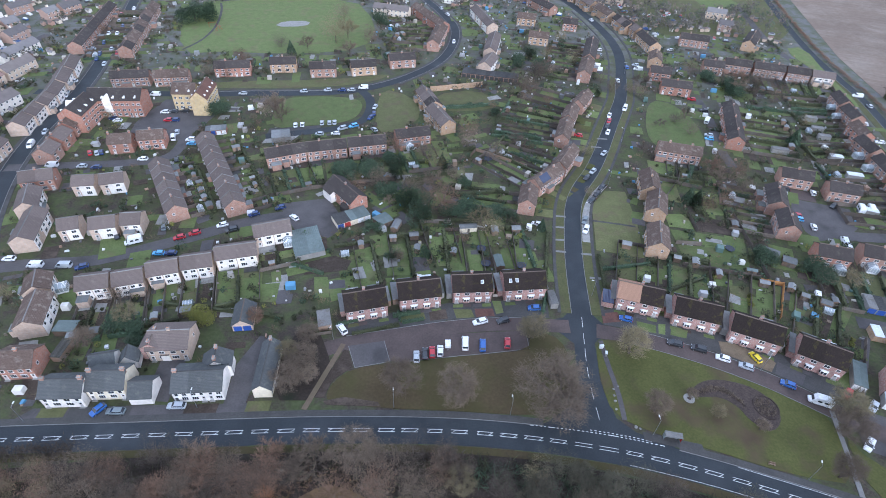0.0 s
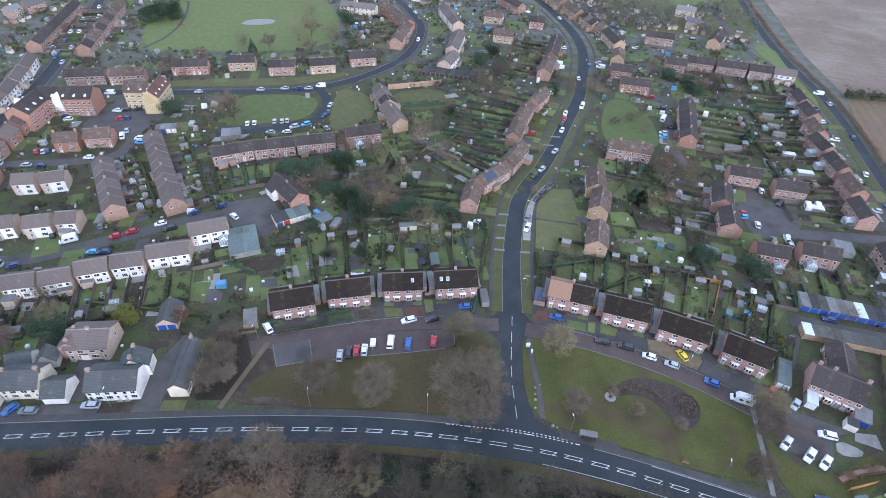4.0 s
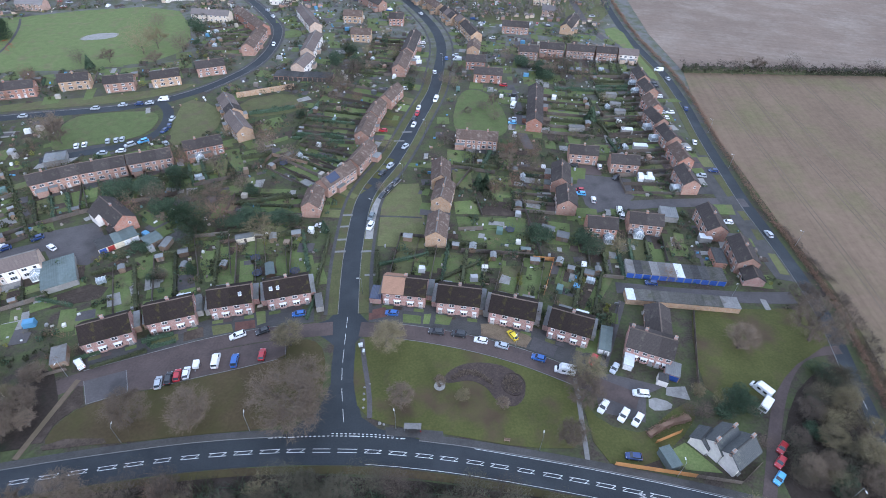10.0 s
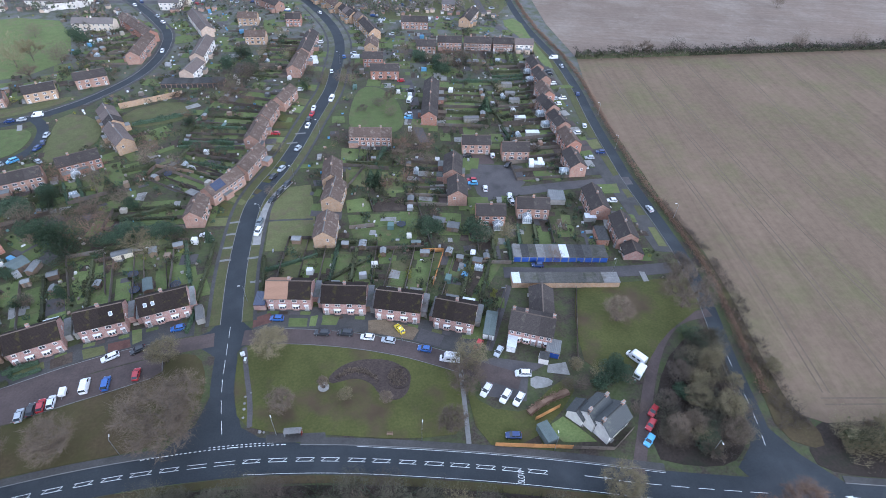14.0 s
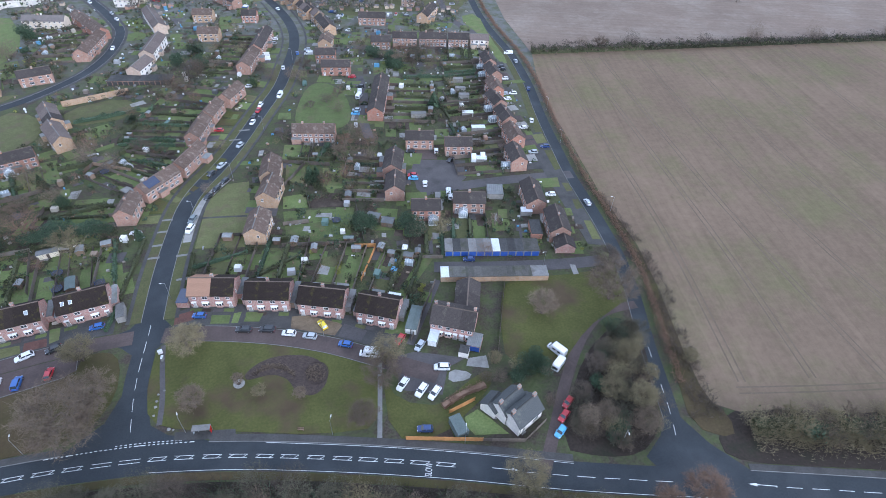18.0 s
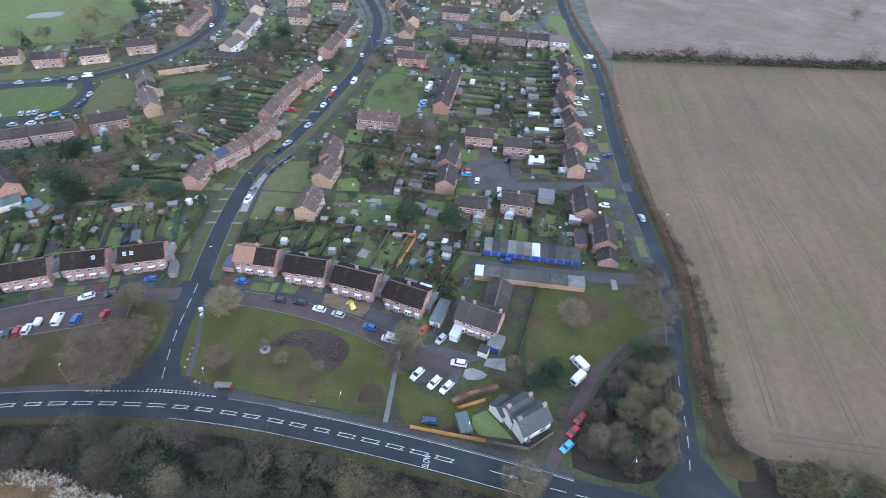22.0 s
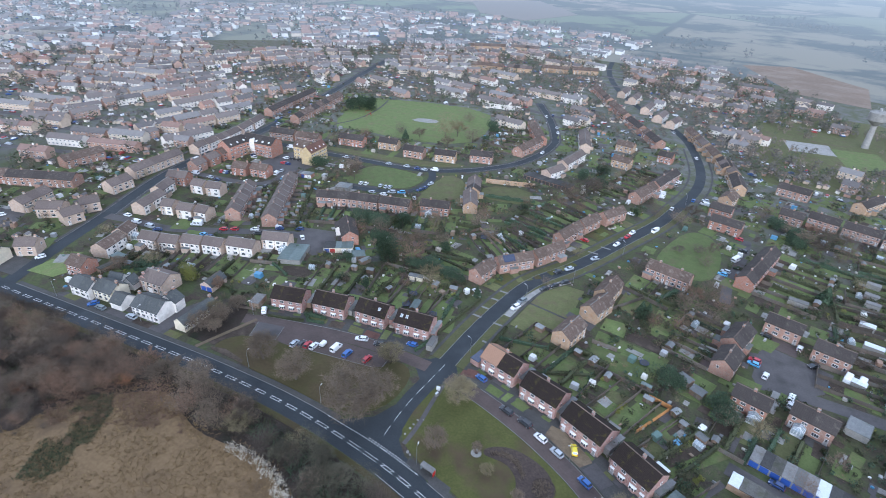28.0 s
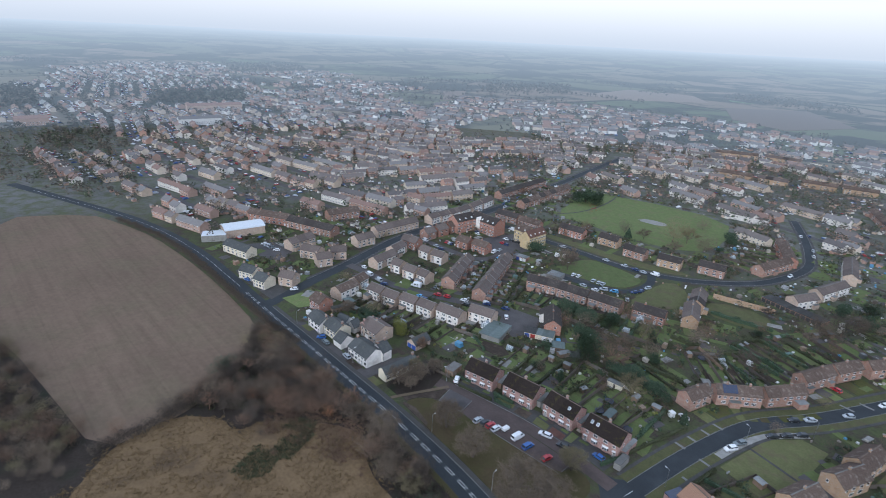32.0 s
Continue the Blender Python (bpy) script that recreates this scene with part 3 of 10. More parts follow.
band("street", BIG, 6.6, 0.045, M["asphalt"], "long asphalt street lined with parked cars", "road")
band("street", [(-45, 255), (-39.5, 247), (-37.5, 236), (-39, 224), (-49, 216), (-64, 211), (-80, 206)], 4.6, 0.054, M["asphalt"], "asphalt loop road round the green", "road")
band("street", [(-147, 117), (-130, 121), (-115, 122.5), (-105, 127), (-94, 133), (-83, 139), (-72, 146), (-59, 151), (-46, 153)], 5.4, 0.05, M["asphalt_old"], "worn asphalt close beside white houses", "road")
band("street", [(-173, 173), (-149, 177), (-130, 180), (-114, 184), (-112, 197), (-117, 211), (-140, 213)], 5.0, 0.052, M["asphalt_old"], "worn asphalt close among brick houses", "road")
WEST_SERVICE = [(-33, 92), (-26, 95), (-11, 98.9), (3.6, 102.7), (18.5, 104.8), (28, 104.9), (38.6, 104.9)]
EAST_SERVICE = [(46.4, 103.7), (57, 101.8), (64.8, 99.7), (77.9, 95.1), (90.1, 89.3), (97.5, 84.7), (106, 79), (118, 71)]
band("service_road", WEST_SERVICE, 5.0, 0.056, M["redtar"], "reddish tarmac service road in front of houses", "road")
band("service_road", EAST_SERVICE, 5.4, 0.056, M["redtar"], "reddish tarmac service road in front of houses", "road")
band("kerb", WEST_SERVICE[1:-1], 0.16, 0.12, M["kerb"], "pale concrete kerb", "kerb", shift=2.55)
band("kerb", EAST_SERVICE[1:-1], 0.16, 0.12, M["kerb"], "pale concrete kerb", "kerb", shift=2.75)
band("kerb", EAST_SERVICE[1:-1], 0.14, 0.11, M["kerb"], "pale concrete kerb", "kerb", shift=-2.75)
band("farm_lane", [(184, 80.6), (175.4, 80.8), (169.4, 79), (162.7, 74.2), (156.5, 67.8), (149.7, 59.6), (143.2, 50.4), (138.4, 44), (134.6, 39)], 3.0, 0.058, M["redtar"], "worn tarmac track between trees", "road")
band("street", [(197, 151), (180, 153), (160, 154), (142, 154), (136, 160), (134, 170)], 5.4, 0.05, M["asphalt_old"], "short asphalt close among brick houses", "road")
band("garage_drive", [(191, 101), (175, 102), (150, 106.5), (128, 112)], 5.0, 0.062, M["asphalt_old"], "tarmac drive between two garage rows", "road")
band("street", [(100, 300), (120, 299), (140, 300), (150, 330)], 4.6, 0.05, M["asphalt_old"], "asphalt close off the side road", "road")
band("street", [(122, 198), (122, 215), (127, 240), (128, 262)], 4.2, 0.05, M["asphalt_old"], "asphalt parking lane beside a terrace", "road")
band("street", [(216, 300), (205, 315), (200, 345), (210, 420)], 4.6, 0.049, M["asphalt_old"], "asphalt street past semi-detached houses", "road")
plot("car_park", [(104, 80), (113.8, 80.3), (127, 74.6), (121.5, 73), (120.6, 71.8), (117.4, 65), (106.7, 69.4), (107.6, 74)], 0.05, M["asphalt_old"], "small tarmac car park", "car park")
plot("paving_pad", [(121.5, 72.4), (127.1, 69.6), (125.4, 67.6), (119.8, 68.2)], 0.06, M["concrete"], "pale concrete pad beside the car park", "drive", 1)
plot("car_park", [(-25.4, 94), (-22.5, 86.8), (-13.2, 89.3), (-15.6, 96.4)], 0.062, M["asphalt_old"], "square of worn tarmac parking with pale edging", "car park")
plot("car_park", [(-13.1, 89.4), (-7.8, 89.6), (3.9, 91.9), (11.8, 93.1), (25.9, 95.8), (25.3, 102.6), (3.7, 100), (-15.5, 96.4)], 0.05, M["redtar"], "reddish tarmac parking bays", "car park")
for pts in ([(-25.4, 94), (-22.5, 86.8)], [(-22.5, 86.8), (-13.2, 89.3)], [(-15.6, 96.4), (-13.2, 89.3)], [(-7.8, 89.7), (3.9, 92), (11.8, 93.2), (25.9, 95.9)], [(25.9, 95.8), (25.3, 102)]):
    band("kerb", pts, 0.16, 0.1, M["kerb"], "pale concrete edging of parking bays", "kerb")
plot("front_paving", [(-26, 98), (-11.5, 101.6), (3.2, 105.4), (18.4, 107.6), (28, 107.7), (33, 107.9), (33, 116), (17, 113.8), (2, 112), (-13, 107.6), (-28, 103)], 0.07, M["paving"], "dark paved front yards of semi-detached houses", "drive")
plot("front_paving", [(49, 106.2), (57.4, 104.7), (65.6, 102.5), (79, 97.9), (91.6, 92.1), (99, 87.4), (107, 82.4), (112, 89), (99.5, 97.5), (84.4, 104.8), (69, 110.4), (55, 113.6), (49.6, 112)], 0.07, M["paving"], "dark paved front yards of semi-detached houses", "drive")
for q, mt, nm, words in (([(49.2, 110.6), (54.2, 111.6), (54.5, 107.7), (49, 106.8)], "block_red", "drive", "red block-paved corner drive"),
                         ([(59.3, 108.2), (64.7, 106.8), (64.1, 103.7), (59, 104.9)], "grass_rich", "lawn", "small front lawn behind a kerb"),
                         ([(65.6, 107.3), (67.8, 107.4), (66.6, 103.3), (64.8, 103.7)], "grass_rich", "lawn", "narrow strip of front lawn"),
                         ([(69.3, 106.5), (73.9, 105.3), (72.5, 102.3), (68.2, 103.4)], "grass_rich", "lawn", "small front lawn behind a kerb"),
                         ([(81.8, 101.8), (85.6, 101.5), (94.9, 95.9), (95.6, 94.8), (93, 91.6), (81.2, 97.5)], "gravel", "drive", "tan gravel drive across two front yards"),
                         ([(96.3, 95.3), (102.3, 91), (99.8, 87.6), (93.8, 91.2)], "asphalt_old", "drive", "grey paved front yard"),
                         ([(15.9, 113.8), (18.6, 113.8), (19.2, 109.2), (16.9, 108.4)], "grass_rich", "lawn", "narrow strip of front lawn"),
                         ([(3.9, 109.6), (9.4, 109.8), (10.4, 106.8), (5, 106)], "grass_dull", "lawn", "worn front lawn"),
                         ([(10.4, 110.2), (15.9, 110.6), (16.5, 107.6), (10.8, 107)], "block_red", "drive", "brown block-paved drive"),
                         ([(-12.4, 105.6), (-5, 107.8), (-4.2, 105.4), (-11.4, 103.2)], "grass_dull", "lawn", "small front lawn behind a low hedge"),
                         ([(-3.4, 108), (1.6, 109.6), (2.4, 105.8), (-2.8, 104.6)], "soil", "bed", "brown planted front garden")):
    plot(nm, q, 0.1, M[mt], words, nm)
plot("car_park", [(-62, 158), (-44, 163), (-34, 146), (-40, 140), (-52, 143)], 0.055, M["asphalt_old"], "tarmac garage court", "car park")
plot("car_park", [(-138, 196), (-122, 198), (-112, 200), (-108, 222), (-112, 238), (-136, 236), (-140, 215)], 0.044, M["asphalt_old"], "tarmac parking court behind flats", "car park")
plot("car_park", [(139.7, 176), (157.6, 171), (154.1, 159), (147.4, 153.3), (135.4, 150.5), (133, 156), (134.5, 170), (136.6, 178)], 0.046, M["asphalt_old"], "wide tarmac court of a close", "car park")
plot("drive", [(138.1, 184.4), (148.9, 181), (146.3, 174.5), (139.7, 176.4)], 0.06, M["redtar"], "paved drives at the head of a close", "drive")
plot("green", [(-127.5, 70.7), (-128, 81), (-121.5, 86), (-113, 78), (-114.5, 73.2)], 0.1, M["grass_rich"], "small corner lawn by the junction", "lawn")
plot("forecourt", [(-206, 80), (-200, 96), (-180, 98), (-172, 88), (-180, 80)], 0.06, M["asphalt_old"], "tarmac yard with parked cars", "car park")
plot("forecourt", [(-172, 62.5), (-168, 72), (-152, 74), (-134, 76), (-129, 66), (-160, 61.4)], 0.05, M["paving"], "tarmac forecourt beside the main road", "drive")
plot("car_park", [(-80, 213), (-58, 218), (-58, 214.5), (-80, 208)], 0.052, M["paving"], "parking bays at the green's edge", "car park")
plot("car_park", [(-80, 200), (-68, 203), (-64, 212), (-78, 214)], 0.043, M["concrete"], "pale concrete yard beside a garage", "car park")
plot("junction", [(40, 98), (38.5, 86), (35.5, 78.5), (28, 72.8), (20, 70.5), (42, 67), (64, 65), (57, 68.8), (50.5, 71.2), (46.2, 75), (44.2, 86), (45, 98)], 0.033, M["asphalt"], "flared dark asphalt junction mouth", "road")
plot("junction", [(41, 97), (38.6, 99), (36.2, 101.6), (33, 104), (33, 107), (37.2, 108.4), (41, 113)], 0.029, M["asphalt"], "tarmac mouth of a service road", "road")
plot("junction", [(44, 97.5), (46.2, 100.4), (49, 101.6), (52, 103), (48.6, 106.6), (45, 112)], 0.029, M["asphalt"], "tarmac mouth of a service road", "road")
plot("junction", [(170, 44.5), (166.5, 40), (160, 36), (163, 28), (186, 20), (181, 28.6), (177, 35), (174.3, 43)], 0.038, M["asphalt"], "flared dark asphalt junction mouth", "road")
plot("wood_floor", [(175.5, 40), (181, 55), (188, 74), (195, 98), (198, 120), (199.5, 140), (202, 140), (199.6, 106), (194.6, 84), (187.9, 62), (184.2, 47), (187, 40), (184, 34)], 0.09, M["grass_worn"], "rough worn grass under the lane hedge", "ground", 1)
band("footpath", [(-152, 296), (-146, 312), (-146, 335), (-152, 362), (-158, 378)], 1.4, 0.14, M["paving"], "worn path across the playing field", "path")
# pavements: raised 0.12 with pale kerbs
def pavement(pts, width=1.7, side=1.0, off=4.4, edged=True):
    band("pavement", pts, width, 0.14, M["paving"], "grey tarmac pavement with a pale kerb", "pavement", shift=side * (off + width / 2))
    if edged:
        band("kerb", pts, 0.16, 0.15, M["kerb"], "pale concrete kerb", "kerb", shift=side * (off - 0.08))


def clip_pts(pts, lo, hi, axis=0):
    return [p for p in pts if lo <= p[axis] <= hi]


pavement(clip_pts(MAIN, -125, 28), 1.8, 1, 3.7)
pavement(clip_pts(MAIN, 48, 142), 1.8, 1, 3.7)
pavement(clip_pts(MAIN, 181, 330), 1.6, 1, 3.7)
pavement(clip_pts(SIDE, 108, 420, 1), 1.1, 1, 6.12, False)
pavement(clip_pts(SIDE, 108, 420, 1), 1.1, -1, 6.12, False)
pavement(clip_pts(CROSS, 243, 460, 1), 1.5, 1, 2.7)
pavement(clip_pts(CROSS, 262, 460, 1), 1.5, -1, 2.7)
pavement(clip_pts(BIG, 90, 600, 1), 1.6, 1, 3.4)
pavement(clip_pts(BIG, 110, 600, 1), 1.6, -1, 3.4)
band("kerb", clip_pts(SIDE, 108, 300, 1), 0.16, 0.13, M["kerb"], "pale concrete kerb", "kerb", shift=3.0)
band("kerb", clip_pts(SIDE, 108, 300, 1), 0.16, 0.13, M["kerb"], "pale concrete kerb", "kerb", shift=-3.0)
band("kerb", clip_pts(LANE, 40, 300, 1), 0.14, 0.12, M["kerb"], "pale concrete kerb", "kerb", shift=2.4)
band("verge", clip_pts(SIDE, 108, 300, 1), 3.0, 0.1, M["grass_dull"], "grass verge between road and pavement", "verge", shift=4.6)
band("verge", clip_pts(SIDE, 108, 300, 1), 3.0, 0.1, M["grass_dull"], "grass verge between road and pavement", "verge", shift=-4.6)
band("verge", clip_pts(LANE, 182, 330, 1), 3.4, 0.08, M["grass_dull"], "grass verge of the lane", "verge", shift=4.3)
plot("lane_frontage", [(183, 110), (186, 150), (189, 186), (199, 186), (196.4, 168), (192.8, 145), (190.2, 121), (188.6, 108)], 0.066, M["paving"], "tarmac strip of drives beside the lane", "drive")
for q in ([(193.6, 171.1), (196.9, 170.1), (194.4, 156), (191.5, 155.5)], [(193.5, 184.4), (198.6, 184.5), (197.6, 176.8), (192.7, 176.7)], [(190.2, 146.5), (192.7, 145.8), (192.2, 140.6), (189.6, 140.5)], [(189.3, 135.5), (191.5, 134.8), (190.9, 129.3), (188.0, 129.3)], [(187.6, 122.4), (190, 121.6), (188.6, 111.1), (185.7, 112.1)], [(184, 105), (187.6, 104.4), (185, 92), (182.5, 94)]):
    plot("verge", q, 0.1, M["grass_dull"], "small square of mown verge between drives", "verge")
band("verge", clip_pts(MAIN, -125, 330), 1.8, 0.09, M["grass_worn"], "rough verge below the wood", "verge", shift=-4.8)
band("layby", [(50.3, 144), (50.9, 150), (52.4, 159), (55.2, 167.5), (58.4, 173), (63.4, 180)], 2.7, 0.125, M["concrete"], "pale concrete parking strip beside the road", "layby")
for cx, cy, cl in ((42.7, 158.2, 4.4), (41.4, 151.7, 4.4), (40.5, 144.6, 4.2), (40.2, 138.4, 4.2), (49.2, 137.6, 3.6), (65.7, 209.5, 4.6), (69.7, 217.1, 4.6), (50.2, 126, 3.8)):
    plot("path_crossing", [(cx - cl / 2, cy - 0.4), (cx + cl / 2, cy - 0.6), (cx + cl / 2, cy + 0.4), (cx - cl / 2, cy + 0.5)], 0.118, M["kerb"], "short paved path across the verge", "path")
# greens and lawns
plot("green", [(-28.6, 77.8), (-27.5, 82.1), (-23, 86.5), (-12, 88.9), (-7, 89.4), (3.9, 91.7), (11.8, 92.9), (25.7, 95.5), (26.6, 101.6), (33, 101.6), (36.6, 97), (37, 86), (33, 78.5), (27, 75), (18.6, 74.6), (4.2, 75), (-15.6, 74.8), (-27.9, 76.3)], 0.1, M["grass_worn"], "broad grass green worn brown under the trees", "lawn", 1)
plot("green", [(45.5, 76), (44.2, 86), (45, 97), (46.6, 100), (50, 100.8), (56.5, 99), (64, 96.9), (76.8, 92.3), (88.8, 86.6), (96.2, 82), (103, 77.4), (101, 60), (85, 62), (68, 67.5), (54, 71.5)], 0.1, M["grass"], "broad grass green around a curved flower bed", "lawn", 1)
plot("green", [(103.5, 75), (106, 66), (117, 61.5), (124, 67), (133, 70), (130, 63), (112, 52.5), (102, 57)], 0.095, M["grass"], "grass bank beside the car park", "lawn", 1)
plot("green", [(149, 102), (163, 98.5), (184, 97), (184, 84), (176, 80.5), (165, 76), (152, 66), (137, 69), (141, 86)], 0.1, M["grass"], "rough grass field behind a fence", "lawn", 1)
plot("green", [(-83, 242), (-70, 246), (-58, 247), (-46, 246), (-41.5, 239), (-43, 226), (-52, 219.5), (-64, 217), (-81, 212)], 0.11, M["grass_rich"], "flat green lawn inside the loop road", "lawn", 2)
plot("green", [(-35, 258), (-20, 252), (-12, 232), (-22, 215), (-33, 214), (-35, 236)], 0.11, M["grass_dull"], "sloping lawn beside buff houses", "lawn", 1)
plot("park", [(-152, 290), (-178, 365), (-148, 388), (-72, 402), (-48, 350), (-50, 308), (-96, 296), (-128, 297)], 0.1, M["grass_rich"], "wide grass playing field", "lawn", 1)
plot("green", [(-125, 250), (-100, 252), (-62, 257), (-40, 266), (-30, 278), (-60, 266), (-120, 258)], 0.1, M["grass_dull"], "strip of lawn before brick houses", "lawn", 1)
plot("green", [(89, 214), (100, 258), (112, 258), (119, 240), (117, 212), (104, 208)], 0.1, M["grass_rich"], "grassed oval with low shrubs", "lawn", 2)
plot("green", [(53, 140), (56, 166), (63, 176), (71, 176), (71, 156), (69, 137)], 0.1, M["grass_dull"], "front lawns of the buff terrace", "lawn")
band("footpath", [(53.6, 156.6), (62, 155.4), (70, 154)], 0.9, 0.115, M["paving"], "narrow path between front lawns", "path")
plot("green", [(207, 262), (211, 300), (206, 340), (222, 345), (215, 300), (213, 262)], 0.1, M["grass_rich"], "grass verge at the lane corner", "lawn", 1)
plot("cricket_strip", [(-112, 338), (-92, 341), (-91, 351), (-108, 349)], 0.13, M["concrete"], "pale worn skate and games court on the field", "court", 1)
# fields
plot("field", [(184, 45), (187.8, 61.5), (194.6, 83.5), (199.6, 105.5), (202, 137), (208, 175), (213, 210), (222, 245), (231, 272.4), (470, 246), (900, 199), (1150, 60), (1000, -260), (330, -6), (238, 29), (219, 32), (203, 38), (190, 40.5)], 0.08, M["field"], "drilled brown arable field with wheel tracks", "field")
plot("field", [(231, 273), (236, 330), (260, 450), (420, 640), (700, 610), (1000, 420), (900, 199.6), (470, 246.6)], 0.08, M["field_far"], "bare brown arable field behind a hedge", "field")
plot("field", [(-330, -40), (-312, 10), (-280, 25), (-245, 37), (-200, 45), (-156, 50), (-104, 52), (-88, 42), (-74, 30), (-62, 6), (-60, -14), (-95, -22), (-145, -34), (-214, -60)], 0.08, M["field_west"], "bare brown field sloping beside the road", "field", 1)
plot("green", [(-5, 236), (-9, 254), (14, 262), (24, 250), (20, 240)], 0.1, M["grass_dull"], "rough lawn below a garden wall", "lawn", 1)
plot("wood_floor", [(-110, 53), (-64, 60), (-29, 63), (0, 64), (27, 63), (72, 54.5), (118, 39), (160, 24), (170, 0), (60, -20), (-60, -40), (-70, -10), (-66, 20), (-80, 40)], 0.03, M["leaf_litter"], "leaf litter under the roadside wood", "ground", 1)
plot("heath", [(-58, -12), (-62, -3), (-65, 9), (-55.5, 21), (-46, 22.5), (-46, 33), (-39, 42), (-36, 46), (-28, 53), (-22, 55), (-12, 51), (-3, 49), (7, 50), (15, 51), (22, 50), (29, 47), (37, 43), (45, 41), (60, 33), (80, 22), (100, 0), (60, -40), (-20, -40), (-40, -26)], 0.09, M["heath"], "dry straw-coloured rough grassland", "ground", 1)
plot("wood_floor", [(140.5, 43.5), (153, 60.5), (165, 71.5), (181, 77), (178, 66), (170, 46), (166, 40.5), (159, 36.8), (150, 38.5)], 0.06, M["leaf_litter"], "leaf litter under a strip of trees", "ground", 1)
plot("wood_floor", [(178, 33), (183, 28.2), (200, 22.6), (230, 12.6), (330, -22), (332, -4), (238, 30.5), (219, 33), (203, 39), (186, 42)], 0.07, M["leaf_litter"], "leaf litter under roadside bushes", "ground", 1)
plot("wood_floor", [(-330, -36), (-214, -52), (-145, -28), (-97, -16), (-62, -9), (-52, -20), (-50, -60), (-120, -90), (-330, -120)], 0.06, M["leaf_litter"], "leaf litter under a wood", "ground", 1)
plot("forecourt", [(-104, 65.9), (-100, 70.2), (-76, 72.3), (-50, 74.3), (-42, 75), (-42, 72.2), (-64, 70), (-99, 66.8)], 0.085, M["asphalt_old"], "tarmac forecourt before the cottages", "drive")
plot("drive", [(-74.5, 73.8), (-75, 88), (-68.5, 88), (-68, 73.8)], 0.08, M["asphalt_old"], "dark tarmac drive between cottages", "drive")
plot("drive", [(-54, 73.8), (-54.5, 86), (-51, 96), (-47.5, 96), (-48.5, 73.8)], 0.08, M["asphalt_old"], "dark tarmac drive between cottages", "drive")
plot("forecourt", [(-91, 67.6), (-91, 71), (-76, 72), (-76, 69)], 0.1, M["paving"], "tarmac forecourt before the cottages", "drive")
plot("front_garden", [(-98, 67.2), (-98, 70.4), (-91.6, 71), (-91.6, 67.7)], 0.11, M["grass_dull"], "small front garden of a cottage", "lawn")
plot("front_garden", [(-63, 70), (-63, 73.2), (-55, 74), (-55, 70.6)], 0.11, M["soil"], "small front garden of a cottage", "lawn")
plot("front_garden", [(-48, 71.5), (-48, 75), (-42, 75.5), (-42, 72)], 0.11, M["grass_dull"], "small front garden of a cottage", "lawn")
plot("wood_floor", [(-43.5, 75.5), (-42.5, 98), (-35, 99.5), (-31, 92), (-27.8, 84), (-30, 76.2)], 0.105, M["leaf_litter"], "leaf litter under a thicket by the path", "ground", 1)
plot("soil_bed", [(-31.4, 77), (-26.4, 92.6), (-25, 92.4), (-23.2, 86.9), (-27.8, 82.2), (-29, 77)], 0.115, M["soil"], "bare dark earth beside the path", "flower bed")
plot("soil_bed", [(-29, 76), (-24, 77.5), (-15, 76.5), (-14, 75.2), (-28, 75)], 0.12, M["soil"], "strip of bare soil at the green's edge", "flower bed")
plot("green", [(126, 352), (175, 358), (222, 352), (240, 440), (246, 560), (140, 560), (112, 450)], 0.04, M["grass_dull"], "rough grassland behind the houses", "lawn", 1)
# far fields and playing fields north-east
for fx, fy, w, h, a, k in ((195, 440, 30, 44, 10, "grass_rich"), (163, 452, 30, 26, 8, "concrete")):
    c, s_ = math.cos(radians(a)), math.sin(radians(a))
    plot("field", [(fx + c * u - s_ * v, fy + s_ * u + c * v) for u, v in ((-w / 2, -h / 2), (w / 2, -h / 2), (w / 2, h / 2), (-w / 2, h / 2))], 0.06, M[k], "level sports ground beyond the houses", "field")
plot("field", [(104, 795), (160, 825), (232, 731), (222, 625), (158, 653)], 0.09, M["field_far"], "bare tan field at the town edge", "field")


for pts in ([(197, 48), (211, 99), (218, 135), (224, 170), (239, 262)], [(217, 44), (228, 92), (236, 140), (246, 200), (257, 260)], [(237, 38), (241, 92), (251, 160), (269, 260)], [(263, 36), (263, 90), (273, 160), (293, 258)], [(290, 22), (289, 90), (297, 160), (321, 256)], [(322, 10), (320, 90), (327, 160), (352, 252)], [(194, 46), (219, 40), (245, 34.5), (330, 6)], [(360, 10), (356, 90), (362, 160), (388, 248)]):
    for k in (-0.95, 0.95):
        band("wheel_track", pts, 0.5, 0.086, M["track"], "faint tractor wheel track in the field", "track", shift=k)
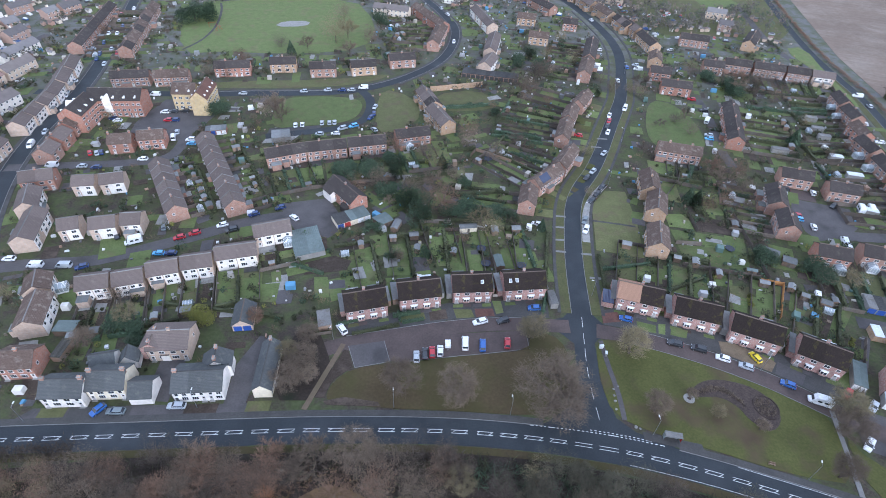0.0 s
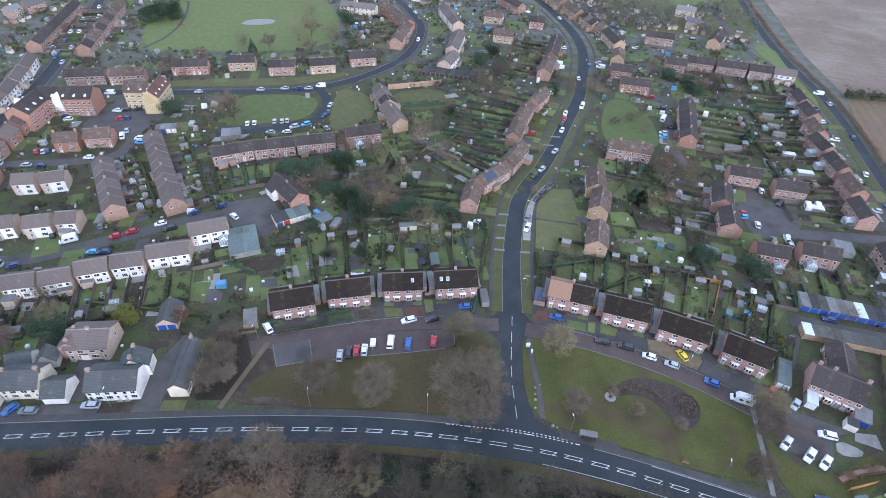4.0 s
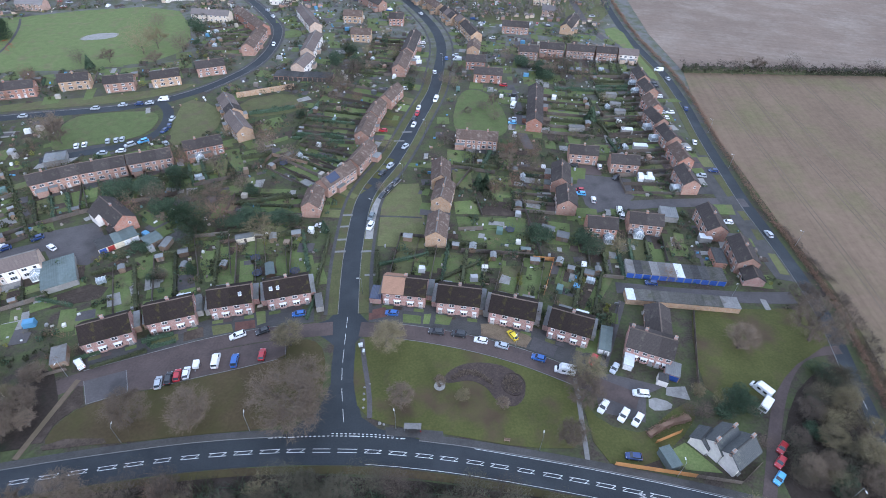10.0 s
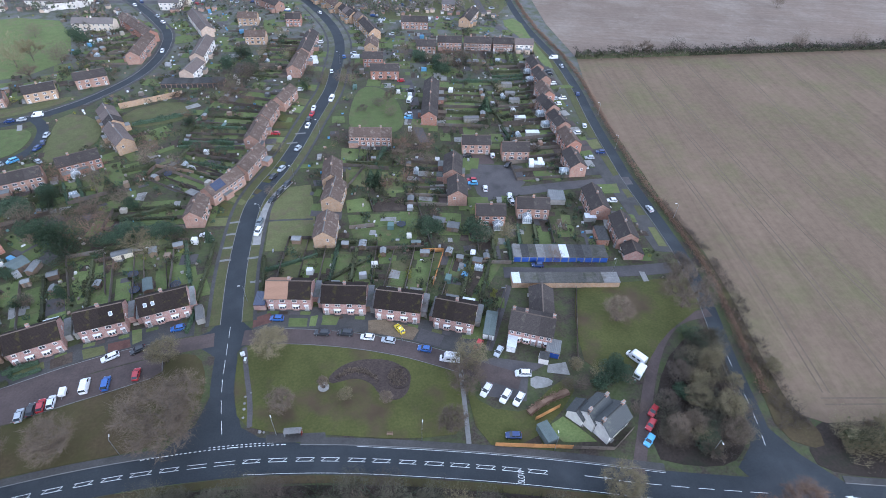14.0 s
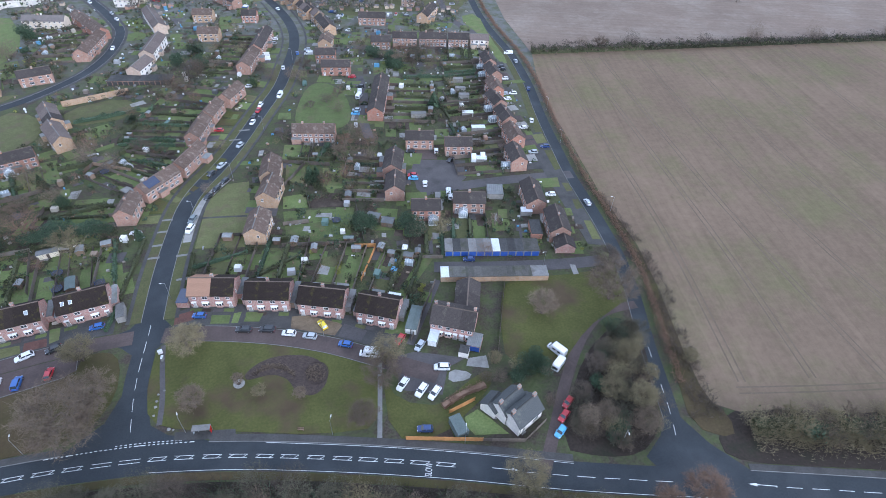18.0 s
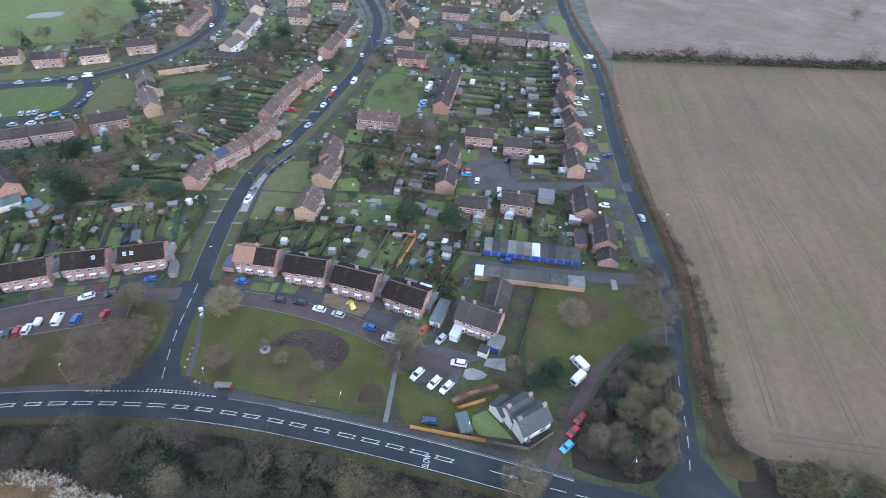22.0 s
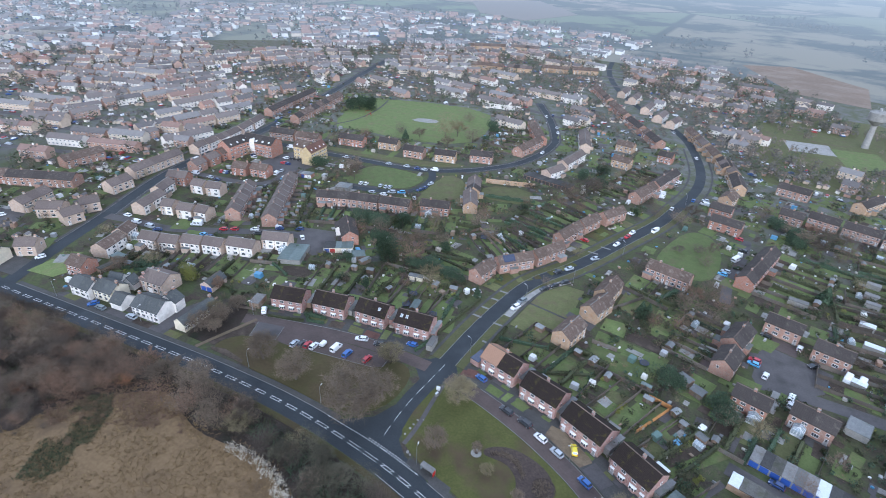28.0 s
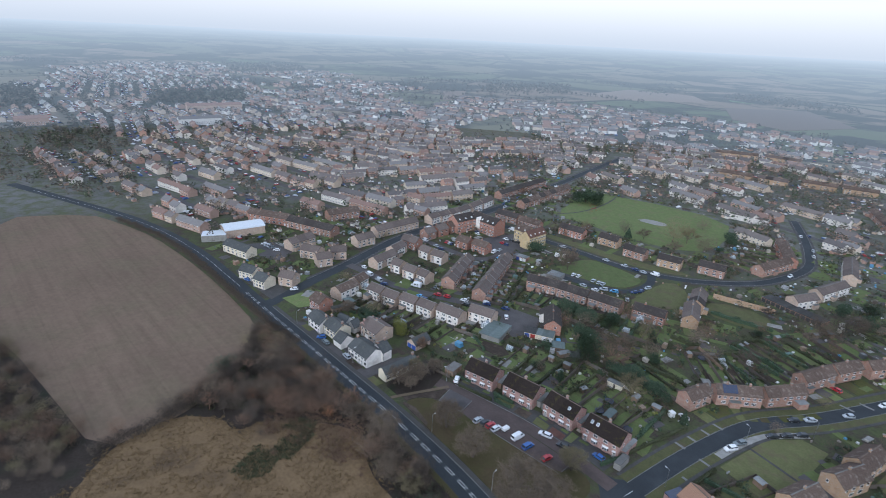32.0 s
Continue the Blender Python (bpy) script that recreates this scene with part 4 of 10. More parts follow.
# ---- road markings ----
def stripes(name, pts, shift, dash, gap, width, start, stop, z, parent, every=None):
    """Dashes along a road, each one part; every(i) may turn a dash into a hatched box."""
    l, r, p = side_offsets(pts, 2.0)
    run, out, want = 0.0, [], start
    samples = []
    for a, b, n1, n2 in zip(p, p[1:], [(x - y).normalized() for x, y in zip(l, r)], [(x - y).normalized() for x, y in zip(l[1:], r[1:])]):
        length = (b - a).length
        for k in range(max(1, int(length / 0.5))):
            f = k / max(1, int(length / 0.5))
            samples.append((run + length * f, a.lerp(b, f), n1.lerp(n2, f)))
        run += length
    at = lambda d: min(samples, key=lambda q: abs(q[0] - d))
    i = 0
    while want + dash < min(stop, run):
        s = Shape()
        def strip(d0, d1, o0, o1, w):
            (_, a, na), (_, b, nb) = at(d0), at(d1)
            a, b = a + na * o0, b + nb * o1
            t = (b - a).normalized()
            q = Vector((-t.y, t.x)) * w / 2
            s.hexa([(v.x, v.y, zz) for zz in (z - 0.02, z) for v in (a - q, b - q, b + q, a + q)])
        if every:
            e = every
            strip(want, want + dash, shift + e, shift + e, width)
            strip(want, want + dash, shift - e, shift - e, width)
            if not 31 < at(want)[1].x < 44:  # plain double dashes across the junction mouth
                strip(want, want + 1.0, shift - e, shift + e, width)
                strip(want + dash - 1.0, want + dash, shift - e, shift + e, width)
        else:
            strip(want, want + dash, shift, shift, width)
        part(name, s.mesh(name, M["paint"]), parent)
        want += dash + gap
        i += 1


stripes("hazard_box", MAIN, 0, 4.2, 1.9, 0.13, 295, 561, 0.036, main_road, 0.42)
stripes("centre_dash", MAIN, 0, 4.0, 2.0, 0.13, 572, 760, 0.036, main_road)
stripes("centre_dash", MAIN, 0, 4.0, 2.0, 0.13, 30, 292, 0.036, main_road)
band("edge_line", clip_pts(MAIN, 40, 210), 0.11, 0.037, M["paint"], base=0.01, shift=-3.3, parent=main_road)
band("edge_line", clip_pts(MAIN, 68, 142), 0.11, 0.037, M["paint"], base=0.01, shift=3.3, parent=main_road)
stripes("give_way_dash", [(22, 72.1), (42, 70.6), (60, 67.2)], 0, 0.6, 0.45, 0.2, 2, 36, 0.05, main_road)
stripes("give_way_dash", [(22, 72.7), (42, 71.2), (60, 67.8)], 0, 0.6, 0.45, 0.2, 17, 33, 0.05, main_road)
stripes("centre_dash", SIDE, 0, 4.0, 2.2, 0.12, 4, 40, 0.045, side_road)
stripes("centre_dash", LANE, 0, 3.0, 3.0, 0.11, 10, 42, 0.06, main_road)
slow = bpy.data.curves.new("slow_marking", "FONT")
slow.body, slow.size, slow.align_x, slow.extrude = "SLOW", 1.5, "CENTER", 0.004
slow.materials.append(M["paint"])
slow_ob = new("slow_marking", slow)
slow_ob.parent = main_road
slow_ob.matrix_basis = pose(109.5, 46.3, 0.042, 0, 0, 70) @ Matrix.Diagonal((0.75, 1.5, 1, 1))

def arrow_marking(x, y, ang):
    s = Shape()
    for poly in ([(-3.4, -0.08), (1.2, -0.08), (1.2, 0.08), (-3.4, 0.08)], [(1.2, -0.42), (3.2, 0.0), (1.2, 0.42)]):
        c, s_ = math.cos(radians(ang)), math.sin(radians(ang))
        q = [(x + c * u - s_ * v, y + s_ * u + c * v) for u, v in poly]
        n = len(s.v)
        s.v += [(u, v, z) for z in (0.02, 0.042) for u, v in q]
        k = len(q)
        s.f += [tuple(n + i for i in reversed(range(k))), tuple(n + k + i for i in range(k))] + [(n + i, n + (i + 1) % k, n + k + (i + 1) % k, n + k + i) for i in range(k)]
        s.m += [0] * (k + 2)
    part("arrow_marking", s.mesh("arrow_marking", M["paint"]), main_road)


arrow_marking(182.4, 22.8, 160), arrow_marking(126.4, 41.9, -21)

# ---- houses ----
def window_mesh(w, h, cols=2, pane=True):
    """Frame and panes on one grid of shared corners."""
    def make():
        s = Shape()
        f = 0.09
        xs = [-w / 2, -w / 2 + f]
        for i in range(1, cols):
            x = -w / 2 + w * i / cols
            xs += [x - 0.04, x + 0.04]
        xs += [w / 2 - f, w / 2]
        zs = [-0.06, f, h - f, h]
        nx = len(xs)
        s.v = [(x, -0.06, z) for z in zs for x in xs]
        for j in range(3):
            for i in range(nx - 1):
                hole = j == 1 and i % 2 == 1
                if hole and not pane:
                    continue
                s.f.append((j * nx + i, j * nx + i + 1, (j + 1) * nx + i + 1, (j + 1) * nx + i))
                s.m.append(1 if hole else 0)
        k = len(s.v)
        rim = [i for i in range(nx)] + [j * nx + nx - 1 for j in (1, 2, 3)] + [3 * nx + i for i in range(nx - 2, -1, -1)] + [j * nx for j in (2, 1)]
        s.v += [(s.v[i][0], 0.03, s.v[i][2]) for i in rim]
        for q in range(len(rim)):
            p = (q + 1) % len(rim)
            s.f.append((rim[q], k + q, k + p, rim[p]))
            s.m.append(0)
        return s.mesh("window", M["white"], M["glass"])
    return cached(("window", w, h, cols, pane), make)


def pane_mesh(w, h):
    def make():
        s = Shape()
        s.box(-w / 2 + 0.09, -0.035, 0.09, w / 2 - 0.09, -0.015, h - 0.09)
        return s.mesh("pane", M["glass"])
    return cached(("pane", w, h), make)


def door_mesh():
    def make():
        s = Shape()
        s.box(-0.5, -0.06, 0, -0.43, 0.02, 2.1, 0), s.box(0.43, -0.06, 0, 0.5, 0.02, 2.1, 0), s.box(-0.43, -0.06, 2.03, 0.43, 0.02, 2.1, 0)
        s.box(-0.43, -0.03, 0, 0.43, 0.02, 2.03, 1)
        s.box(-0.22, -0.045, 1.2, 0.22, 0, 1.85, 2)
        s.box(-0.7, -0.5, -0.05, 0.7, 0, 0.1, 3)
        return s.mesh("door", M["white"], M["door"], M["glass"], M["concrete"])
    return cached("door", make)


def chimney_mesh(wall, big):
    def make():
        s = Shape()
        a, b, h = (0.5, 0.34, 1.0) if big else (0.4, 0.3, 0.9)
        s.box(-a, -b, -1.2, a, b, h - 0.2), s.box(-a - 0.06, -b - 0.06, h - 0.2, a + 0.06, b + 0.06, h, 1)
        for i in range(2):
            x = -a / 2 + a * i
            s.tube((x, 0, h), (x, 0, h + 0.35), 0.14, 0.11, 7, 2)
        return s.mesh("chimney", M[wall], M["concrete"], M["pot"])
    return cached(("chimney", wall, big), make)


def gutter_mesh(length):
    def make():
        s = Shape()
        s.loft([[(x, 0.07 * math.cos(a), 0.07 * math.sin(a)) for a in (0, -0.8, -1.57, -2.3, -3.14)] for x in (-length / 2, length / 2)])
        s.tube((-length / 2 + 0.25, 0.06, -0.05), (-length / 2 + 0.25, 0.25, -4.7), 0.05, 0.05, 5)
        return s.mesh("gutter", M["pipe"])
    return cached(("gutter", round(length, 1)), make)


STYLE = {  # walls, second wall, roofs, eaves, ridge, label
    "semi": (("brick_pink",), ("roof_moss",), 5.0, 7.9, "pair of pink-brick semi-detached houses with a mossy dark roof"),
    "brick": (("brick_red", "brick_brown", "brick_brown"), ("roof_brown", "roof_dark", "roof_dark", "roof_brown"), 4.8, 7.15, "red-brick two-storey terrace with a tiled gable roof"),
    "buff": (("brick_buff",), ("roof_grey", "roof_dark", "roof_brown"), 4.8, 7.2, "buff-brick two-storey terrace with a weathered tiled roof"),
    "white": (("brick_beige",), ("roof_grey",), 4.8, 7.0, "white-fronted two-storey houses with a grey tiled roof"),
    "mid": (("brick_red", "brick_brown"), ("roof_grey", "roof_brown"), 4.8, 7.3, "red-brick house with a plain tiled roof"),
    "cottage": (("render_white",), ("roof_slate",), 4.4, 7.0, "old white-rendered cottage with a slate roof"),
    "cott_s": (("render_white",), ("roof_slate",), 2.9, 5.4, "low white-rendered outbuilding with a slate roof"),
    "flats": (("brick_red",), ("roof_dark",), 8.2, 11.5, "three-storey red-brick block of flats with dormers"),
    "bung": (("brick_brown",), ("roof_dark",), 2.5, 4.5, "single-storey wing with a grey pitched roof"),
}
HOUSES = []
rng = random.Random(7)


def house(style, x1, y1, x2, y2, depth, units, tone="", garden=0, roofs=(), detail=None, skylights=(), solar=0, height=None, eave=None, wall=None, conserv=None, lawn=0, drive=0):
    walls, roof_set, ze, zr, label = STYLE[style]
    ze, zr = eave or ze, height or zr
    wall = wall or rng.choice(walls)
    if tone == "yellow":
        wall, label = "brick_yellow", "three-storey yellow-brick block of flats with a brown roof"
    elif tone == "cream":
        wall, label = "render_cream", "old cream-rendered house with a slate roof"
    elif tone == "grey":
        label = "old white-rendered cottage with a grey roof"
    a, b = Vector((x1, y1)), Vector((x2, y2))
    length, mid = (b - a).length, (a + b) / 2
    ang = math.degrees(math.atan2(b.y - a.y, b.x - a.x))
    if units and length / units > 8.5:
        units = max(1, round(length / 6.2))
    elif units and length / units < 3.8:
        units = max(1, round(length / 5.0))
    n = max(1, units)
    root = empty("house" if n < 3 else "terrace", pose(mid.x, mid.y, 0, 0, 0, ang))
    near = detail if detail is not None else (style in ("semi", "cottage") or (mid - Vector((50, 90))).length < 75)
    tagged(root, label, "house" if n < 3 else "terrace", "houses of the estate")
    hl, hd = length / 2 - 0.15, depth / 2
    slope = (zr - ze) / hd
    # walls with gables; white houses keep brick gable ends
    s = Shape()
    ring = lambda x: [(x, -hd, -0.2), (x, -hd, ze), (x, 0, zr - 0.12), (x, hd, ze), (x, hd, -0.2)]
    s.loft([list(reversed(ring(-hl))), list(reversed(ring(hl)))], 0, False)
    gm = 1 if style == "white" else 0
    s.poly(list(reversed(ring(hl)))[::-1], gm), s.poly(list(reversed(ring(-hl))), gm)
    part("wall", s.mesh("wall", M[wall], M["brick_beige"]), root)
    if style == "white":
        for i in range(n):
            x0, w0 = -length / 2 + length * i / n, length / n
            xa, xb = (x0 + 0.12, x0 + w0 * rng.choice((0.62, 0.66, 0.94))) if i % 2 else (x0 + w0 * rng.choice((0.34, 0.38, 0.06)), x0 + w0 - 0.12)
            for sg in (-1, 1):
                s = Shape()
                ya, yb = sorted((sg * hd, sg * (hd + 0.04)))
                s.box(max(xa, -hl), ya, 0.1, min(xb, hl), yb, ze - 0.1)
                part("render_panel", s.mesh("render_panel", M["render_white"]), root, None, "white rendered panel")
    # roof, one run of tiles to each dwelling
    base = rng.choice(roof_set)
    ov, th = 0.35, 0.16
    for i in range(n):
        xa, xb = -length / 2 + length * i / n, -length / 2 + length * (i + 1) / n
        if i == 0:
            xa -= 0.12
        if i == n - 1:
            xb += 0.12
        s = Shape()
        dz = -slope * ov
        up = 0.012 * (i % 2)
        for sg in (-1, 1):
            e0, r0 = (sg * (hd + ov), ze + dz + up), (0.0, zr + up)
            pts = [(x, y, z + t) for t in (0, th) for (x, y, z) in ((xa, e0[0], e0[1]), (xb, e0[0], e0[1]), (xb, 0, r0[1]), (xa, 0, r0[1]))]
            s.hexa(pts if sg < 0 else [pts[k] for k in (1, 0, 3, 2, 5, 4, 7, 6)])
        rm = roofs[i % len(roofs)] if roofs else (base if rng.random() < 0.85 else rng.choice(roof_set))
        part("roof", s.mesh("roof", M[rm]), root, None, "orange clay tiles" if rm == "roof_red" else "")
    s = Shape()
    s.loft([[(x, -0.2, zr + th - 0.06), (x, -0.1, zr + th + 0.07), (x, 0.1, zr + th + 0.07), (x, 0.2, zr + th - 0.06)] for x in (-length / 2 - 0.12, length / 2 + 0.12)])
    part("ridge_tiles", s.mesh("ridge_tiles", M["ridge" if base in ("roof_brown", "roof_moss", "roof_dark") else "cement_dark" if base == "roof_slate" else "cement"]), root)
    if n >= 6 and "roof_grey" in roofs:  # raised party ridges between dwellings
        for i in range(1, n):
            s = Shape()
            xp = -length / 2 + length * i / n
            for sg in (-1, 1):
                q = [(x, y, z + t) for t in (0.1, 0.3) for (x, y, z) in ((xp - 0.14, sg * (hd + 0.2), ze - slope * 0.2), (xp + 0.14, sg * (hd + 0.2), ze - slope * 0.2), (xp + 0.14, 0, zr), (xp - 0.14, 0, zr))]
                s.hexa(q if sg < 0 else [q[k] for k in (1, 0, 3, 2, 5, 4, 7, 6)])
            part("party_ridge", s.mesh("party_ridge", M["cement"]), root)
    if near:
        for sg in (-1, 1):
            part("gutter", gutter_mesh(length), root, pose(0, sg * (hd + ov + 0.02), ze - slope * ov + 0.04, 0, 0, 0 if sg < 0 else 180))
    # chimneys on the ridge
    if style not in ("flats", "bung", "cott_s", "white"):
        for i in range(n + 1):
            if style == "semi" and i != 1 and n == 2:
                continue
            if style == "cottage" and i not in (0, n // 2 + 1):
                continue
            if n > 2 and i % 2 == 0 and i not in (0, n):
                continue
            if style in ("brick", "buff", "mid") and i in (0, n) and n > 1:
                continue
            x = max(-hl + 0.5, min(hl - 0.5, -length / 2 + length * i / n))
            part("chimney", chimney_mesh(wall if "brick" in wall else "brick_brown", style == "cottage"), root, pose(x, 0.0 if style != "semi" else 0.7, zr))
    # windows and doors
    def win(w, h, x, y, z, turn, cols=2):
        y += 0.04 * (-1 if turn == 0 else 1) if style == "white" and turn in (0, 180) else 0
        o = part("window", window_mesh(w, h, cols, not near), root, pose(x, y, z, 0, 0, turn))
        if near:
            part("pane", pane_mesh(w, h), o)
    u = length / n
    def away(sg):  # the back of a far house is left plain
        nrm = Vector((-(b - a).y, (b - a).x)) * sg
        return (mid - Vector((50, 0))).length > 250 and nrm.dot(Vector((50, 0)) - mid) < 0
    floors = 3 if style == "flats" else (1 if style in ("bung", "cott_s") else 2)
    if units:
        for i in range(n):
            x0 = -length / 2 + u * i
            flip = i % 2
            for sg, turn in ((-1, 0), (1, 180)):
                y = sg * hd
                if mid.y > 345 and i % 2 and n > 2 or away(sg):
                    continue
                for fl in range(1, floors):
                    z = 0.55 + 2.55 * fl if floors > 2 else ze - 1.75
                    win(1.5 if u > 4.4 else 1.2, 1.05, x0 + u * (0.27 if flip else 0.73), y, z, turn)
                    win(1.0, 1.05 if style != "semi" else 0.95, x0 + u * (0.73 if flip else 0.27), y, z, turn, 1 if style != "semi" else 2)
                win(1.9 if u > 5 else 1.6, 1.25, x0 + u * (0.3 if flip else 0.7), y, 0.9, turn, 3)
                if sg < 0 or near:
                    part("door", door_mesh(), root, pose(x0 + u * (0.78 if flip else 0.22), y, 0.05, 0, 0, turn))
        if floors > 1 and style in ("brick", "buff", "mid", "semi"):
            win(0.8, 1.0, hl, rng.choice((-1.2, 1.2)), ze - 1.7, 90, 1)
    # extras by style
    if style == "semi":
        d = 2.0
        for i in range(n if garden else 0):
            xs = [-length / 2 + u * (i + f) for f in ((0.04, 0.5, 0.97) if i % 2 else (0.03, 0.55, 0.96))]
            for k in (0, 1):
                q = [root.matrix_basis @ Vector((x_, -hd - y_, 0)) for x_, y_ in ((xs[k], d), (xs[k + 1] - 0.1, d), (xs[k + 1] - 0.1, 0.75), (xs[k], 0.75))]
                green = (i + k) % 2 == 0
                plot("lawn" if green else "drive", [(v.x, v.y) for v in q], 0.09 + 0.006 * k, M[rng.choice(("grass_rich", "grass_dull", "grass_rich")) if green else rng.choice(("redtar", "paving", "asphalt_old", "soil"))], "small front lawn of a house" if green else "paved front drive of a house", "lawn" if green else "drive")
        for i in range(n):
            x0 = -length / 2 + u * (i + (0.3 if i % 2 else 0.7))
            def ring(e, z, f=1.0):
                return [(x0 - 1.1 - e, -hd, z), (x0 - 0.75 - e, -hd - 0.55 * f - e, z), (x0 + 0.75 + e, -hd - 0.55 * f - e, z), (x0 + 1.1 + e, -hd, z)]
            s = Shape()
            s.hexa(ring(0, 1.05) + ring(0, 1.95))
            bay = part("bay_window", s.mesh("bay_window", M["glass"]), root)
            for nm, lo, hi in (("bay_roof", ring(0.08, 1.95), ring(0.0, 2.3, 0.6)), ("bay_sill", ring(0.03, 0.3), ring(0.03, 1.05))):
                s = Shape()
                s.hexa(lo + hi)
                part(nm, s.mesh(nm, M["white" if nm == "bay_roof" else wall]), bay)
            for k in (-0.78, 0.0, 0.78):
                s = Shape()
                s.box(x0 + k - 0.08, -hd - 0.6, 1.05, x0 + k + 0.08, -hd - 0.5, 1.95)
                part("mullion", s.mesh("mullion", M["white"]), bay)
            xd = -length / 2 + u * (i + (0.78 if i % 2 else 0.22))
            s = Shape()
            s.box(xd - 0.65, -hd - 0.7, 2.2, xd + 0.65, -hd - 0.001, 2.32)
            part("porch_canopy", s.mesh("porch_canopy", M["white"]), root)
        if n == 2:
            for sg in (-1, 1):
                w, d = rng.uniform(1.4, 1.8), rng.uniform(4.5, 7.5)
                s = Shape()
                xa, xb = sorted((sg * (hl + 0.02), sg * (hl + w)))
                s.box(xa, hd - d, -0.1, xb, hd + 1.5, 2.4)
                add = part("side_addition", s.mesh("side_addition", M[rng.choice(("brick_pink", "concrete", "shed"))]), root)
                s = Shape()
                s.box(xa - 0.08, hd - d - 0.15, 2.4, xb + 0.08, hd + 1.65, 2.52)
                part("flat_roof", s.mesh("flat_roof", M[rng.choice(("felt", "cement", "felt"))]), add)
            for i in range(2):
                if rng.random() < 0.8:
                    xa = -length / 2 + u * (i + 0.5) + rng.uniform(-1.2, 0.6)
                    w, d = rng.uniform(2.5, 4.0), rng.uniform(2.2, 3.6)
                    s = Shape()
                    s.box(xa - w / 2, hd, -0.1, xa + w / 2, hd + d, 2.4)
                    add = part("rear_addition", s.mesh("rear_addition", M["brick_pink"]), root)
                    s = Shape()
                    s.box(xa - w / 2 - 0.1, hd + 0.01, 2.4, xa + w / 2 + 0.1, hd + d + 0.12, 2.54)
                    part("flat_roof", s.mesh("flat_roof", M[rng.choice(("felt", "cement", "clear"))]), add)
    for rx, sg in skylights:
        s = Shape()
        s.box(-0.45, -0.6, 0, 0.45, 0.6, 0.08, 0), s.box(-0.36, -0.5, 0.02, 0.36, 0.5, 0.1, 1)
        part("rooflight", s.mesh("rooflight", M["white"], M["conserv"]), root, pose(rx, sg * hd * 0.5, (ze + zr) / 2 + th + 0.03, -sg * math.degrees(math.atan(slope)), 0, 0))
    if solar:
        for k in range(5):
            s = Shape()
            s.box(-0.5, -1.6, 0, 0.5, 1.6, 0.06)
            part("solar_panel", s.mesh("solar_panel", M["solar"]), root, pose(solar * (hl * 0.5) - 2.4 + 1.05 * k, hd * 0.48, (ze + zr) / 2 + th + 0.1, -math.degrees(math.atan(slope)), 0, 0))
    if style == "flats":
        for i in range(n):
            x0 = -length / 2 + u * (i + 0.5)
            for sg in (-1, 1):
                s = Shape()
                y0, y1, z0 = sg * (hd - 0.7), sg * (hd - 2.2), ze + 0.55
                s.loft([[(x0 - 0.45, y, z0 - 0.3), (x0 - 0.45, y, z0 + 0.5), (x0, y, z0 + 0.95), (x0 + 0.45, y, z0 + 0.5), (x0 + 0.45, y, z0 - 0.3)] for y in (y0, y1)])
                part("dormer", s.mesh("dormer", M["white"]), root)
        for x0 in (-length * 0.12,):
            s = Shape()
            y = -hd
            s.loft([[(x0 - 1.7, yy, 2.6), (x0 - 1.7, yy, ze + 0.3), (x0, yy, ze + 2.2), (x0 + 1.7, yy, ze + 0.3), (x0 + 1.7, yy, 2.6)] for yy in (y - 0.35, y + 2.6)])
            if tone != "yellow":
                part("gable_front", s.mesh("gable_front", M["render_white"]), root, None, "white rendered gable front")
    if n >= 3 and style in ("brick", "buff") or style == "white":
        # flat-roofed back additions and porches
        for i in range(n):
            if rng.random() < 0.55:
                x0 = -length / 2 + u * (i + rng.uniform(0.35, 0.65))
                sg = rng.choice((-1, 1))
                w, d, h = rng.uniform(1.2, 2.0), rng.uniform(1.2, 2.8), 2.5
                s = Shape()
                y0, y1 = sorted((sg * hd, sg * (hd + d)))
                s.box(x0 - w, y0, -0.1, x0 + w, y1, h), s.box(x0 - w - 0.12, y0 if sg > 0 else y0 - 0.12, h, x0 + w + 0.12, y1 + 0.12 if sg > 0 else y1, h + 0.14, 1)
                part("extension", s.mesh("extension", M[wall], M["felt"]), root)
    if conserv:
        cx, sg = conserv
        conservatory(root, pose(cx, sg * hd, 0, 0, 0, 0 if sg < 0 else 180))
    for size, mats, words in ((lawn, ("grass_rich", "grass_dull", "grass"), "front lawn of a terraced house"), (drive, ("paving", "concrete", "redtar"), "paved front drive of a house")):
        for i in range(n if size else 0):
            sg, d = (1 if size > 0 else -1), abs(size)
            xa, xb = -length / 2 + u * i + 0.25, -length / 2 + u * (i + 1) - 0.9
            q = [root.matrix_basis @ Vector((x_, sg * (hd + y_), 0)) for x_, y_ in ((xa, 0.5), (xb, 0.5), (xb, d), (xa, d))]
            plot("lawn" if size == lawn else "drive", [(v.x, v.y) for v in q], rng.uniform(0.08, 0.11), M[rng.choice(mats)], words, "lawn" if size == lawn else "drive")
    HOUSES.append((root, length, depth, n, style))
    if garden:
        plots(root.matrix_basis, length, depth, n, garden)
    return root


